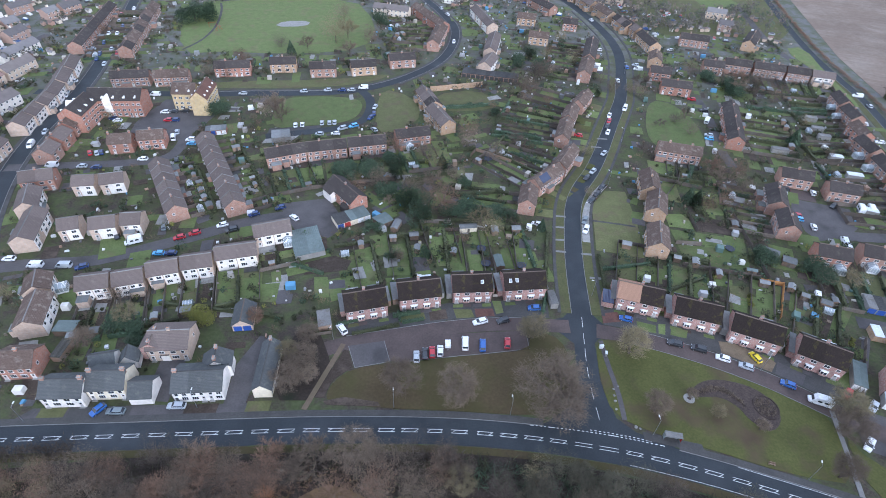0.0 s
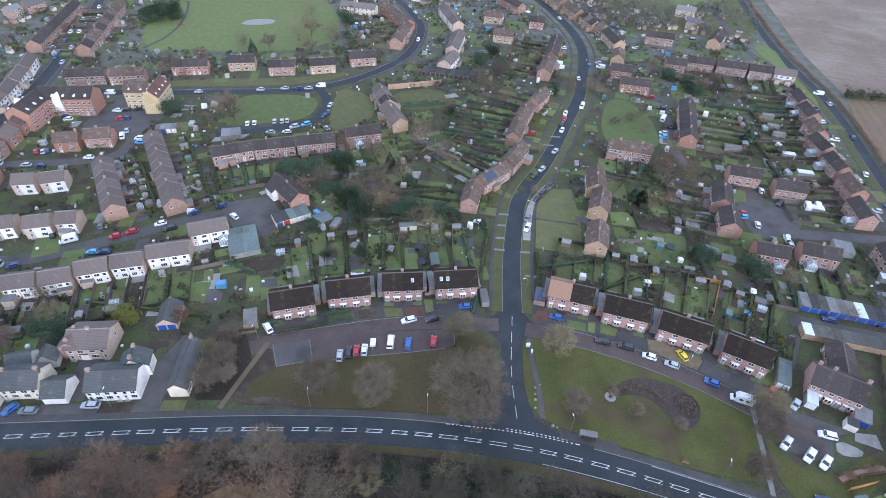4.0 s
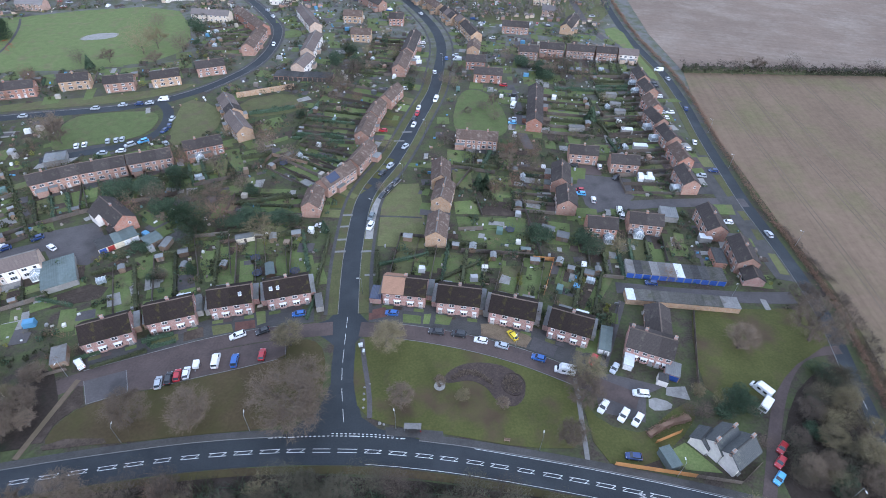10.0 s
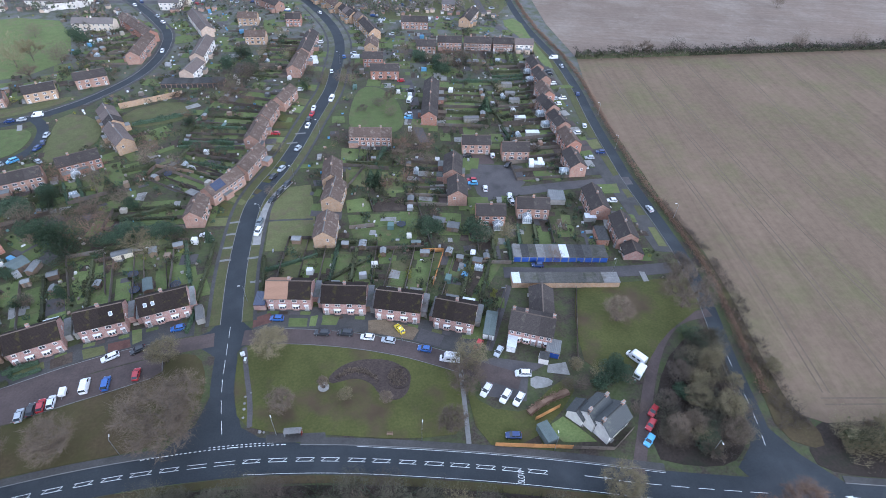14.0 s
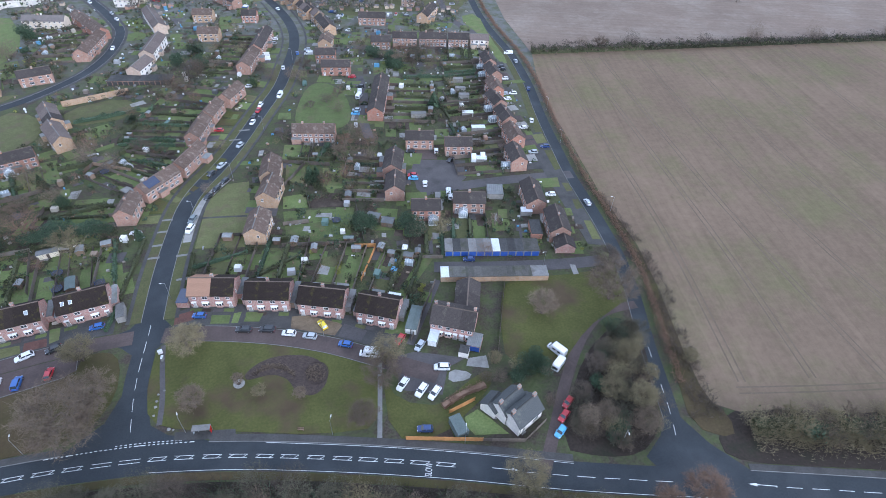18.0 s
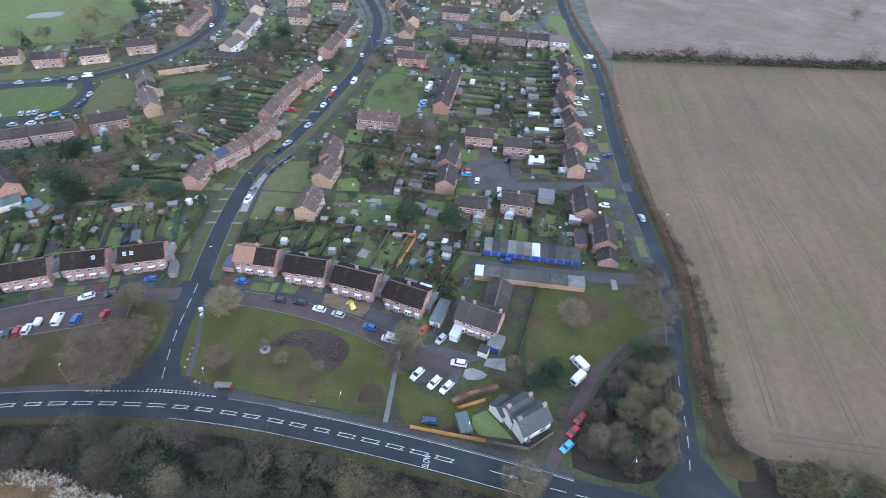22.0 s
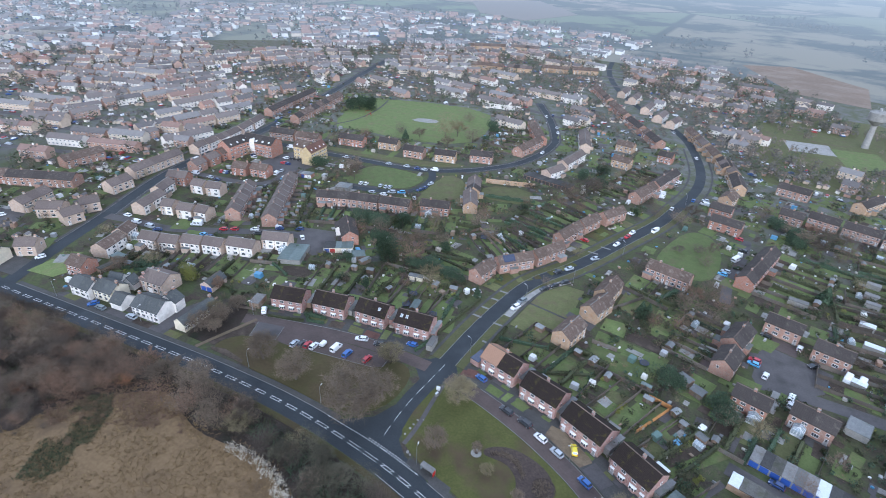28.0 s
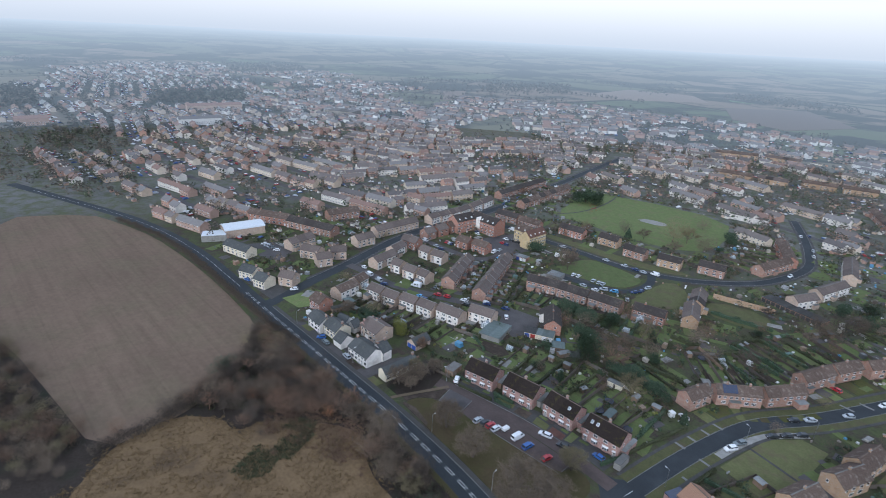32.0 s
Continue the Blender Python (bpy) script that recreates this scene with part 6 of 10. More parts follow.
# ---- vehicles ----
CARS = {  # length, width, belt, roof, bonnet end, screen top, rear top, tail
    "hatch": (4.0, 1.72, 0.92, 1.46, 0.95, 1.6, 3.45, 3.85), "estate": (4.6, 1.78, 0.92, 1.46, 1.15, 1.9, 4.0, 4.45),
    "suv": (4.5, 1.84, 1.05, 1.68, 1.05, 1.65, 4.0, 4.4), "van": (5.0, 1.92, 1.2, 1.95, 0.75, 1.35, 4.9, 4.98)}


def car_body(kind):
    ln, w, belt, top, bon, scr, rr, tail = CARS[kind]
    s = Shape()
    def ring(x, hw, z0, z1):
        return [(x, -hw * 0.94, z0), (x, hw * 0.94, z0), (x, hw, z0 + 0.25), (x, hw * 0.97, z1 - 0.08), (x, hw * 0.86, z1), (x, -hw * 0.86, z1), (x, -hw * 0.97, z1 - 0.08), (x, -hw, z0 + 0.25)]
    h = w / 2
    s.loft([ring(0, h * 0.8, 0.3, 0.62), ring(0.12, h * 0.94, 0.22, 0.72), ring(0.5, h, 0.2, belt - 0.12), ring(bon, h, 0.2, belt), ring(rr, h, 0.2, belt + 0.03), ring(ln - 0.25, h * 0.98, 0.22, belt), ring(ln - 0.05, h * 0.92, 0.25, belt - 0.1), ring(ln, h * 0.85, 0.32, 0.6)])
    # roof skin and pillars
    t = h * 0.74
    s.hexa([(scr, -t - 0.06, top - 0.07), (rr, -t - 0.06, top - 0.09), (rr, t + 0.06, top - 0.09), (scr, t + 0.06, top - 0.07), (scr + 0.08, -t + 0.02, top), (rr - 0.12, -t + 0.02, top - 0.01), (rr - 0.12, t - 0.02, top - 0.01), (scr + 0.08, t - 0.02, top)])
    for sg in (-1, 1):
        for xa, xb in ((bon + 0.02, scr), (0.5 * (bon + rr), 0.5 * (scr + rr)), (tail, rr)):
            s.tube((xa, sg * h * 0.88, belt - 0.02), (xb, sg * (t + 0.03), top - 0.06), 0.05, 0.045, 4)
    if kind == "van":
        s.hexa([(2.1, -h * 0.97, belt - 0.1), (ln - 0.08, -h * 0.97, belt - 0.1), (ln - 0.08, h * 0.97, belt - 0.1), (2.1, h * 0.97, belt - 0.1), (2.15, -h * 0.8, top - 0.02), (ln - 0.14, -h * 0.8, top - 0.02), (ln - 0.14, h * 0.8, top - 0.02), (2.15, h * 0.8, top - 0.02)])
    for sg in (-1, 1):
        s.box(bon + 0.35, sg * (h + 0.1) - 0.08, belt, bon + 0.5, sg * (h + 0.1) + 0.08, belt + 0.14)
    s.v = [(x - ln / 2, y, z) for x, y, z in s.v]
    return s


def car_glass(kind):
    ln, w, belt, top, bon, scr, rr, tail = CARS[kind]
    s = Shape()
    h, t = w / 2 * 0.86, w / 2 * 0.74
    s.hexa([(bon, -h, belt - 0.03), (tail, -h, belt - 0.03), (tail, h, belt - 0.03), (bon, h, belt - 0.03), (scr, -t, top - 0.07), (rr, -t, top - 0.08), (rr, t, top - 0.08), (scr, t, top - 0.07)])
    s.v = [(x - ln / 2, y, z) for x, y, z in s.v]
    return s.mesh("windows", M["glass"])


def wheel_mesh():
    s = Shape()
    s.tube((0, -0.1, 0), (0, 0.1, 0), 0.31, 0.31, 12, 0), s.tube((0, -0.115, 0), (0, 0.115, 0), 0.2, 0.2, 10, 1)
    return s.mesh("wheel", M["tyre"], M["rim"])


def lamp_mesh(mat):
    s = Shape()
    s.hexa([(-0.05, -0.17, -0.07), (0.05, -0.17, -0.07), (0.05, 0.17, -0.07), (-0.05, 0.17, -0.07), (-0.03, -0.15, 0.08), (0.05, -0.15, 0.08), (0.05, 0.15, 0.08), (-0.03, 0.15, 0.08)])
    return s.mesh("lamp", M[mat])


WORDS = {"white": "white", "silver": "silver", "grey": "dark grey", "black": "black", "red": "red", "blue": "blue", "navy": "dark blue", "sky": "light blue", "yellow": "bright yellow"}


def car(kind, colour, x, y, ang):
    if kind in ("camper", "caravan"):
        return caravan(x, y, ang, kind == "camper")
    ln, w = CARS[kind][:2]
    root = empty("van" if kind == "van" else "car", pose(x, y, 0.05, 0, 0, ang))
    part("body", cached(("car", kind, colour), lambda: car_body(kind).mesh("body", PAINT[colour])), root)
    part("cabin_glass", cached(("glass", kind), lambda: car_glass(kind)), root)
    wm = cached("wheel", wheel_mesh)
    for wx in (0.78, ln - 0.82):
        for sg in (-1, 1):
            part("wheel", wm, root, pose(wx - ln / 2, sg * (w / 2 - 0.1), 0.31))
    if y < 190 and x > -60:
        for sg in (-1, 1):
            part("headlight", cached("lamp_c", lambda: lamp_mesh("lamp_clear")), root, pose(0.13 - ln / 2, sg * w * 0.34, 0.68))
            part("tail_light", cached("lamp_r", lambda: lamp_mesh("lamp_red")), root, pose(ln / 2 - 0.06, sg * w * 0.36, 0.75))
    words = {"hatch": "hatchback", "estate": "estate car", "suv": "high-roofed car", "van": "panel van"}[kind]
    return tagged(root, "parked %s %s on the roadside" % (WORDS[colour], words), "van" if kind == "van" else "car", "parked cars")


def caravan(x, y, ang, motor):
    ln, w, top = (5.6, 2.1, 2.7) if motor else (4.8, 2.1, 2.5)
    def body():
        s = Shape()
        def ring(x_, z0, z1, hw):
            return [(x_, -hw, z0), (x_, hw, z0), (x_, hw, z1 - 0.2), (x_, hw - 0.2, z1), (x_, -hw + 0.2, z1), (x_, -hw, z1 - 0.2)]
        h = w / 2
        if motor:
            s.loft([ring(-ln / 2, 0.4, 0.9, h * 0.85), ring(-ln / 2 + 0.7, 0.3, 1.15, h * 0.92), ring(-ln / 2 + 1.2, 0.3, 2.0, h * 0.95), ring(-ln / 2 + 1.6, 0.3, top, h), ring(ln / 2 - 0.1, 0.3, top, h), ring(ln / 2, 0.4, top - 0.2, h * 0.96)])
        else:
            s.loft([ring(-ln / 2, 0.5, 1.3, h * 0.94), ring(-ln / 2 + 0.35, 0.35, top - 0.25, h), ring(-ln / 2 + 0.9, 0.35, top, h), ring(ln / 2 - 0.5, 0.35, top, h), ring(ln / 2, 0.5, top - 0.5, h * 0.95)])
            s.tube((-ln / 2, 0, 0.45), (-ln / 2 - 0.9, 0, 0.45), 0.06, 0.05, 5)
        s.box(-0.4, -0.35, top, 0.3, 0.35, top + 0.1), s.box(1.1, -0.3, top, 1.6, 0.3, top + 0.08)
        return s.mesh("body", PAINT["white"])
    def pane_box(x_, y_, z_):
        s = Shape()
        s.box(-x_, -y_, -z_, x_, y_, z_)
        return s.mesh("window", M["glass"])
    root = empty("motorhome" if motor else "caravan", pose(x, y, 0.05, 0, 0, ang))
    part("body", cached(("cvb", motor), body), root), part("windscreen", cached("cvw", lambda: pane_box(0.12, 0.8, 0.32)), root, pose(-ln / 2 + (0.86 if motor else 0.1), 0, 1.5, 0, 32, 0))
    for sg in (-1, 1):
        for wx in (-0.4, 1.2):
            part("window", cached("cvs", lambda: pane_box(0.5, 0.03, 0.3)), root, pose(wx, sg * w / 2, 1.6))
    for wx in ((-1.9, 1.7) if motor else (0.2,)):
        for sg in (-1, 1):
            part("wheel", cached("wheel", wheel_mesh), root, pose(wx, sg * (w / 2 - 0.1), 0.31))
    return tagged(root, "white motorhome parked on tarmac" if motor else "white touring caravan parked beside a house", "motorhome" if motor else "caravan", "caravans")


# ---- outbuildings and street furniture ----
def flat_garages(x1, y1, x2, y2, depth, n, roof, wall, doormat, h=2.4, label="", doors=True, doorside=-1):
    a, b = Vector((x1, y1)), Vector((x2, y2))
    ln, mid = (b - a).length, (a + b) / 2
    root = empty("garage_row", pose(mid.x, mid.y, 0, 0, 0, math.degrees(math.atan2(b.y - a.y, b.x - a.x))))
    s = Shape()
    s.box(-ln / 2, -depth / 2, -0.1, ln / 2, depth / 2, h - 0.15)
    part("wall", s.mesh("wall", M[wall]), root)
    u = ln / n
    for i in range(n):
        x0 = -ln / 2 + u * i
        s = Shape()
        k = 8
        rings = []
        for j in range(2 * k + 1):
            xa, lift = x0 + u * j / (2 * k), 0.06 * (j % 2)
            rings.append([(xa, depth / 2 + 0.2, h - 0.2), (xa, depth / 2 + 0.2, h - 0.06 + lift), (xa, -depth / 2 - 0.2, h + 0.06 + lift), (xa, -depth / 2 - 0.2, h - 0.1)])
        s.loft(rings)
        rm = roof[i % len(roof)]
        part("roof_sheet", s.mesh("roof_sheet", M[rm]), root, None, "clear plastic sheet" if rm == "clear" else "")
        if doors:
            s = Shape()
            y = doorside * depth / 2
            ya, yb = sorted((y, y + doorside * 0.05))
            rings = []
            for j in range(25):
                xa, o = x0 + 0.2 + (u - 0.4) * j / 24, 0.02 * ((j // 2) % 2)
                rings.append([(xa, ya - o, 0.05), (xa, yb + o, 0.05), (xa, yb + o, 2.0), (xa, ya - o, 2.0)])
            s.loft(rings)
            dm = doormat[i % len(doormat)] if isinstance(doormat, tuple) else doormat
            part("garage_door", s.mesh("garage_door", M[dm]), root)
    return tagged(root, label, "garages", "")


def street_lamp(x, y, ang, h=6.5):
    root = empty("street_lamp", pose(x, y, 0.1, 0, 0, ang))
    def pole():
        s = Shape()
        s.tube((0, 0, 0), (0, 0, 1.2), 0.09, 0.08, 8), s.tube((0, 0, 1.2), (0, 0, h), 0.06, 0.045, 8), s.tube((0, 0, h), (0.9, 0, h + 0.25), 0.04, 0.035, 6)
        return s.mesh("pole", M["metal"])
    def head():
        s = Shape()
        s.hexa([(0.8, -0.12, h + 0.17), (1.45, -0.1, h + 0.27), (1.45, 0.1, h + 0.27), (0.8, 0.12, h + 0.17), (0.8, -0.1, h + 0.33), (1.4, -0.07, h + 0.4), (1.4, 0.07, h + 0.4), (0.8, 0.1, h + 0.33)])
        return s.mesh("lamp_head", M["white"])
    part("pole", cached(("lp", h), pole), root), part("lamp_head", cached(("lh", h), head), root)
    return tagged(root, "grey steel street lamp with one arm", "street lamp", "street lamps")

# ---- the estate's houses: both ends of each ridge in plan ----
# semi-detached pairs round the two greens
house("semi", -28.5, 106.4, -16.5, 109.9, 8.4, 2, garden=26)
house("semi", -13.2, 112.0, -0.6, 114.7, 8.4, 2, garden=26)
house("semi", 3.1, 116.4, 15.2, 117.7, 8.4, 2, garden=26, skylights=((3.0, -1),))
house("semi", 18.8, 118.2, 31.8, 120.0, 8.4, 2, garden=26, skylights=((-4.6, -1), (-2.6, -1)))
house("semi", 54.4, 117.3, 67.3, 114.0, 8.4, 2, garden=24, roofs=("roof_red", "roof_moss"))
house("semi", 70.2, 111.8, 82.8, 108.3, 8.4, 2, garden=24)
house("semi", 85.4, 106.2, 98.0, 101.1, 8.4, 2, garden=24)
house("semi", 101.6, 98.8, 112.4, 93.2, 8.4, 2, garden=24)
house("semi", 121.4, 89.3, 132.5, 83.2, 8.6, 4, roofs=("roof_dark",))
house("bung", 135.9, 100.4, 131.6, 89.1, 7, 1)
# buff terrace beside the side road
house("buff", 80.9, 183.6, 78.9, 170.5, 7.1, 2, roofs=("roof_brown", "roof_brown"))
house("buff", 80.7, 168.9, 77.0, 156.8, 7.1, 2, roofs=("roof_brown", "roof_brown"))
house("buff", 75.4, 149.0, 72.7, 137.0, 7.1, 2, roofs=("roof_brown", "roof_brown"))
# long brick terrace stepping along the side road
house("brick", 68.4, 254.0, 61.4, 240.6, 6.2, 2, garden=-28, lawn=8, wall="brick_brown", roofs=("roof_brown",))
house("brick", 59.0, 238.2, 54.4, 225.2, 6.2, 2, garden=-28, lawn=8, wall="brick_brown", roofs=("roof_brown",))
house("brick", 54.0, 223.7, 49.4, 207.2, 6.2, 3, garden=-28, lawn=8, wall="brick_brown", roofs=("roof_brown",))
house("brick", 52.9, 199.9, 45.2, 184.9, 6.2, 3, garden=-28, lawn=8, wall="brick_brown", roofs=("roof_brown",))
house("brick", 44.7, 183.8, 33.7, 171.6, 6.2, 4, garden=-28, lawn=8, wall="brick_brown", solar=0.9, roofs=("roof_brown",))
house("brick", 31.9, 169.2, 29.9, 157.9, 6.2, 2, garden=-28, lawn=8, wall="brick_brown", roofs=("roof_brown",))
house("brick", 84.4, 327.9, 77.0, 299.1, 7.1, 3, garden=-20)
house("brick", 76.4, 296.7, 70.4, 276.3, 7.1, 3, garden=-20)
# brick houses east of the side road
house("brick", 137.9, 248.5, 127.4, 212.1, 7.1, 6, garden=24, roofs=("roof_dark",))
house("brick", 90.4, 205.1, 108.0, 201.1, 7.1, 4, garden=-14)
house("brick", 109.9, 270.3, 124.7, 267.2, 7.1, 2, roofs=("roof_dark",))
house("brick", 108.5, 286.9, 119.2, 284.8, 7.1, 2, roofs=("roof_dark",))
house("buff", 117.8, 311.0, 114.6, 299.1, 7.1, 1)
house("brick", 140.9, 340.5, 157.3, 336.3, 7.1, 3, roofs=("roof_dark",))
house("buff", 192.1, 351.4, 180.0, 332.0, 7.1, 2)
house("brick", 154.9, 302.8, 168.6, 299.2, 7.1, 4, garden=-22, roofs=("roof_dark",))
house("brick", 169.9, 298.9, 185.5, 294.9, 7.1, 4, garden=-22, roofs=("roof_dark",))
house("brick", 186.5, 294.7, 198.0, 291.5, 7.1, 3, garden=-20, roofs=("roof_dark",))
house("white", 198.5, 291.0, 209.4, 288.0, 7.2, 2, garden=-20)
house("brick", 141.4, 299.1, 152.4, 296.9, 7.1, 2, roofs=("roof_dark",))
house("brick", 199.5, 265.7, 198.1, 253.4, 6.7, 2, garden=-22, drive=7, conserv=(3.0, -1), roofs=("roof_dark", "roof_dark"))
house("brick", 196.3, 250.6, 195.9, 238.2, 6.7, 2, garden=-22, drive=7, conserv=(-3.2, -1), roofs=("roof_dark", "roof_dark"))
house("brick", 191.4, 233.5, 190.3, 221.1, 6.7, 2, garden=-22, drive=7, roofs=("roof_brown",))
house("brick", 186.1, 219.4, 186.7, 207.0, 6.7, 2, garden=-22, drive=7, conserv=(2.6, -1), roofs=("roof_dark", "roof_dark"))
house("brick", 185.0, 203.3, 184.9, 190.9, 6.7, 2, garden=-22, drive=7, conserv=(-3.0, -1), roofs=("roof_dark", "roof_dark"))
house("brick", 183.1, 187.0, 182.3, 174.6, 6.7, 2, garden=-22, drive=7, roofs=("roof_brown",))
house("brick", 177.9, 170.4, 176.4, 158.1, 6.7, 2, garden=-22, drive=7, conserv=(3.2, -1), roofs=("roof_dark", "roof_dark"))
house("brick", 174.4, 144.1, 171.8, 130.2, 7.1, 2, roofs=("roof_dark",))
house("brick", 176.4, 125.9, 173.4, 113.2, 7.1, 2, roofs=("roof_dark",))
house("brick", 127.2, 140.7, 137.5, 138.2, 7.1, 2, garden=-20, conserv=(2.5, -1), roofs=("roof_dark",))
house("brick", 143.1, 141.5, 154.6, 138.3, 7.1, 2, garden=-20, conserv=(-2.2, -1), roofs=("roof_dark",))
house("brick", 129.2, 177.5, 125.0, 164.3, 7.1, 3, garden=-16, roofs=("roof_dark",))
house("brick", 125.9, 160.9, 123.1, 150.0, 7.1, 2, garden=-16, roofs=("roof_dark",))
house("brick", 136.1, 188.7, 147.9, 185.9, 7.1, 2, roofs=("roof_dark",))
house("brick", 151.0, 179.9, 162.3, 177.3, 7.1, 2, roofs=("roof_dark",))
# houses past the garages and up the curving street
house("white", 25.6, 328.9, 21.3, 302.1, 7.2, 2)
house("white", 22.7, 295.7, 17.7, 281.5, 7.2, 2)
house("white", 14.4, 376.6, 24.7, 342.9, 7.2, 2)
house("buff", 41.8, 364.4, 53.7, 362.2, 7.1, 2)
house("buff", 46.3, 331.5, 58.1, 329.3, 7.1, 2)
house("brick", 70.7, 357.9, 79.8, 356.2, 7.1, 2)
house("buff", 111.9, 366.0, 117.1, 346.0, 7.1, 2)
house("buff", 117.5, 342.7, 121.0, 321.8, 7.1, 2)
house("brick", -25.5, 375.9, -5.3, 340.7, 7.1, 5, garden=-24, roofs=("roof_brown",))
house("brick", -7.0, 339.2, -11.4, 309.9, 7.1, 4, garden=-24, roofs=("roof_brown",))
house("buff", -13.7, 249.3, -6.6, 232.4, 7.1, 2)
house("buff", -7.9, 231.1, 0.1, 215.0, 7.1, 2)
house("brick", -73.4, 184.2, -58.7, 190.8, 7.1, 3, wall="brick_brown", garden=-20, roofs=("roof_dark",))
house("brick", -58.2, 190.8, -42.4, 195.4, 7.1, 3, wall="brick_brown", garden=-20, roofs=("roof_dark",))
house("brick", -42.0, 195.9, -26.5, 200.1, 7.1, 3, garden=-20, roofs=("roof_dark",))
house("brick", -22.8, 204.3, -8.6, 209.1, 7.1, 3, garden=-20, conserv=(-2.5, -1), roofs=("roof_dark",))
house("brick", -74.0, 270.8, -60.6, 273.0, 7.1, 2, garden=12, roofs=("roof_dark",))
house("buff", -53.4, 274.6, -40.5, 278.3, 7.1, 2, garden=12, roofs=("roof_dark",))
house("brick", -34.2, 286.0, -20.4, 290.0, 7.1, 2, garden=12, roofs=("roof_dark",))
house("brick", -122.3, 266.0, -104.7, 269.5, 7.1, 2, garden=12, roofs=("roof_dark",))
house("buff", -95.8, 274.2, -82.4, 276.5, 7.1, 2, garden=12, roofs=("roof_dark",))
# flats and small brick houses
house("flats", -161.6, 221.1, -138.5, 223.5, 11, 5)
house("flats", -161.1, 217.2, -160.7, 201.8, 10, 3)
house("flats", -127.6, 230.2, -117.0, 230.8, 8.6, 3, tone="yellow", roofs=("roof_brown",))
house("flats", -114.6, 238.0, -113.4, 221.6, 7.4, 4, tone="yellow", roofs=("roof_rust",))
house("brick", -167.5, 249.1, -149.9, 253.1, 7.1, 4)
house("brick", -147.5, 252.0, -131.4, 255.8, 7.1, 4)
house("mid", -138.9, 189.6, -129.9, 191.8, 7.4, 1)
house("mid", -128.7, 193.7, -118.5, 196.1, 7.4, 1)
house("mid", -160.9, 195.5, -160.0, 186.7, 7.4, 1)
house("mid", -159.6, 184.5, -158.8, 176.4, 7.4, 1)
house("mid", -162.7, 204.7, -161.5, 197.4, 7.4, 1)
# two long parallel terraces and white-fronted close
house("buff", -112.3, 175.0, -93.2, 145.2, 7.1, 6, garden=9, wall="brick_brown", roofs=("roof_grey",))
house("buff", -101.9, 195.6, -74.3, 149.9, 7.1, 9, garden=9, wall="brick_brown", roofs=("roof_grey",))
house("white", -182.0, 196.7, -183.9, 206.6, 7.2, 1)
house("white", -182.8, 205.6, -184.6, 216.7, 7.2, 1)
house("white", -183.2, 215.2, -185.5, 226.3, 7.2, 1)
house("white", -184.6, 225.2, -187.5, 237.0, 7.2, 1)
house("white", -187.7, 238.2, -192.1, 252.2, 7.2, 1)
house("white", -191.9, 253.0, -196.6, 267.5, 7.2, 1)
house("brick", -204.3, 283.2, -218.1, 350.6, 7.1, 9, garden=-18)
house("brick", -176.2, 281.0, -192.2, 354.3, 7.1, 9, garden=18)
house("white", -149.3, 154.0, -144.4, 142.9, 7.2, 2)
house("white", -140.0, 141.9, -135.5, 125.8, 7.2, 3)
house("white", -128.5, 135.3, -122.3, 137.3, 7.2, 1)
house("white", -118.7, 136.7, -110.7, 138.8, 7.2, 1)
house("white", -109.5, 139.8, -103.0, 140.9, 7.2, 1)
house("mid", -157.1, 160.7, -146.3, 164.3, 7.4, 2)
house("white", -137.2, 160.4, -129.5, 161.7, 7.2, 1)
house("white", -128.1, 161.8, -120.3, 164.4, 7.2, 1)
house("white", -108.2, 109.2, -99.4, 111.5, 7.2, 2, garden=-16)
house("white", -98.6, 111.5, -90.5, 114.2, 7.2, 2, garden=-16)
house("white", -90.6, 116.2, -81.9, 119.1, 7.2, 2, garden=-16)
house("white", -81.4, 119.9, -72.5, 122.4, 7.2, 2, garden=-16)
house("white", -72.6, 124.8, -60.3, 128.4, 7.2, 2, garden=-16)
house("white", -63.9, 136.4, -52.5, 140.9, 7.2, 2, garden=-12, conserv=(4.2, -1))
house("white", -121.1, 111.7, -117.9, 104.6, 7.2, 2, conserv=(0, 1), roofs=("roof_brown",))
house("white", -116.2, 103.6, -112.7, 91.7, 7.2, 2, roofs=("roof_brown",))
corner = house("mid", -42.5, 168.2, -31.3, 156.0, 7.4, 2, wall="brick_red", roofs=("roof_dark",))
s = Shape()
s.hexa([(-7.6, -5.6, -0.1), (-2.2, -5.6, -0.1), (-2.2, -3.6, -0.1), (-7.6, -3.6, -0.1), (-7.6, -5.6, 4.0), (-2.2, -5.6, 4.0), (-2.2, -3.6, 5.0), (-7.6, -3.6, 5.0)])
wing = part("front_wing", s.mesh("front_wing", M["render_white"]), corner, None, "white rendered front wing")
s = Shape()
s.hexa([(-7.8, -5.9, 3.9), (-2.0, -5.9, 3.9), (-2.0, -3.4, 5.15), (-7.8, -3.4, 5.15), (-7.8, -5.9, 4.05), (-2.0, -5.9, 4.05), (-2.0, -3.4, 5.3), (-7.8, -3.4, 5.3)])
part("wing_roof", s.mesh("wing_roof", M["roof_dark"]), wing)
s = Shape()
s.hexa([(3.6, -5.4, -0.1), (7.0, -5.4, -0.1), (7.0, -3.7, -0.1), (3.6, -3.7, -0.1), (3.6, -5.4, 2.4), (7.0, -5.4, 2.4), (7.0, -3.7, 3.3), (3.6, -3.7, 3.3)])
part("porch", s.mesh("porch", M["roof_dark"]), corner)
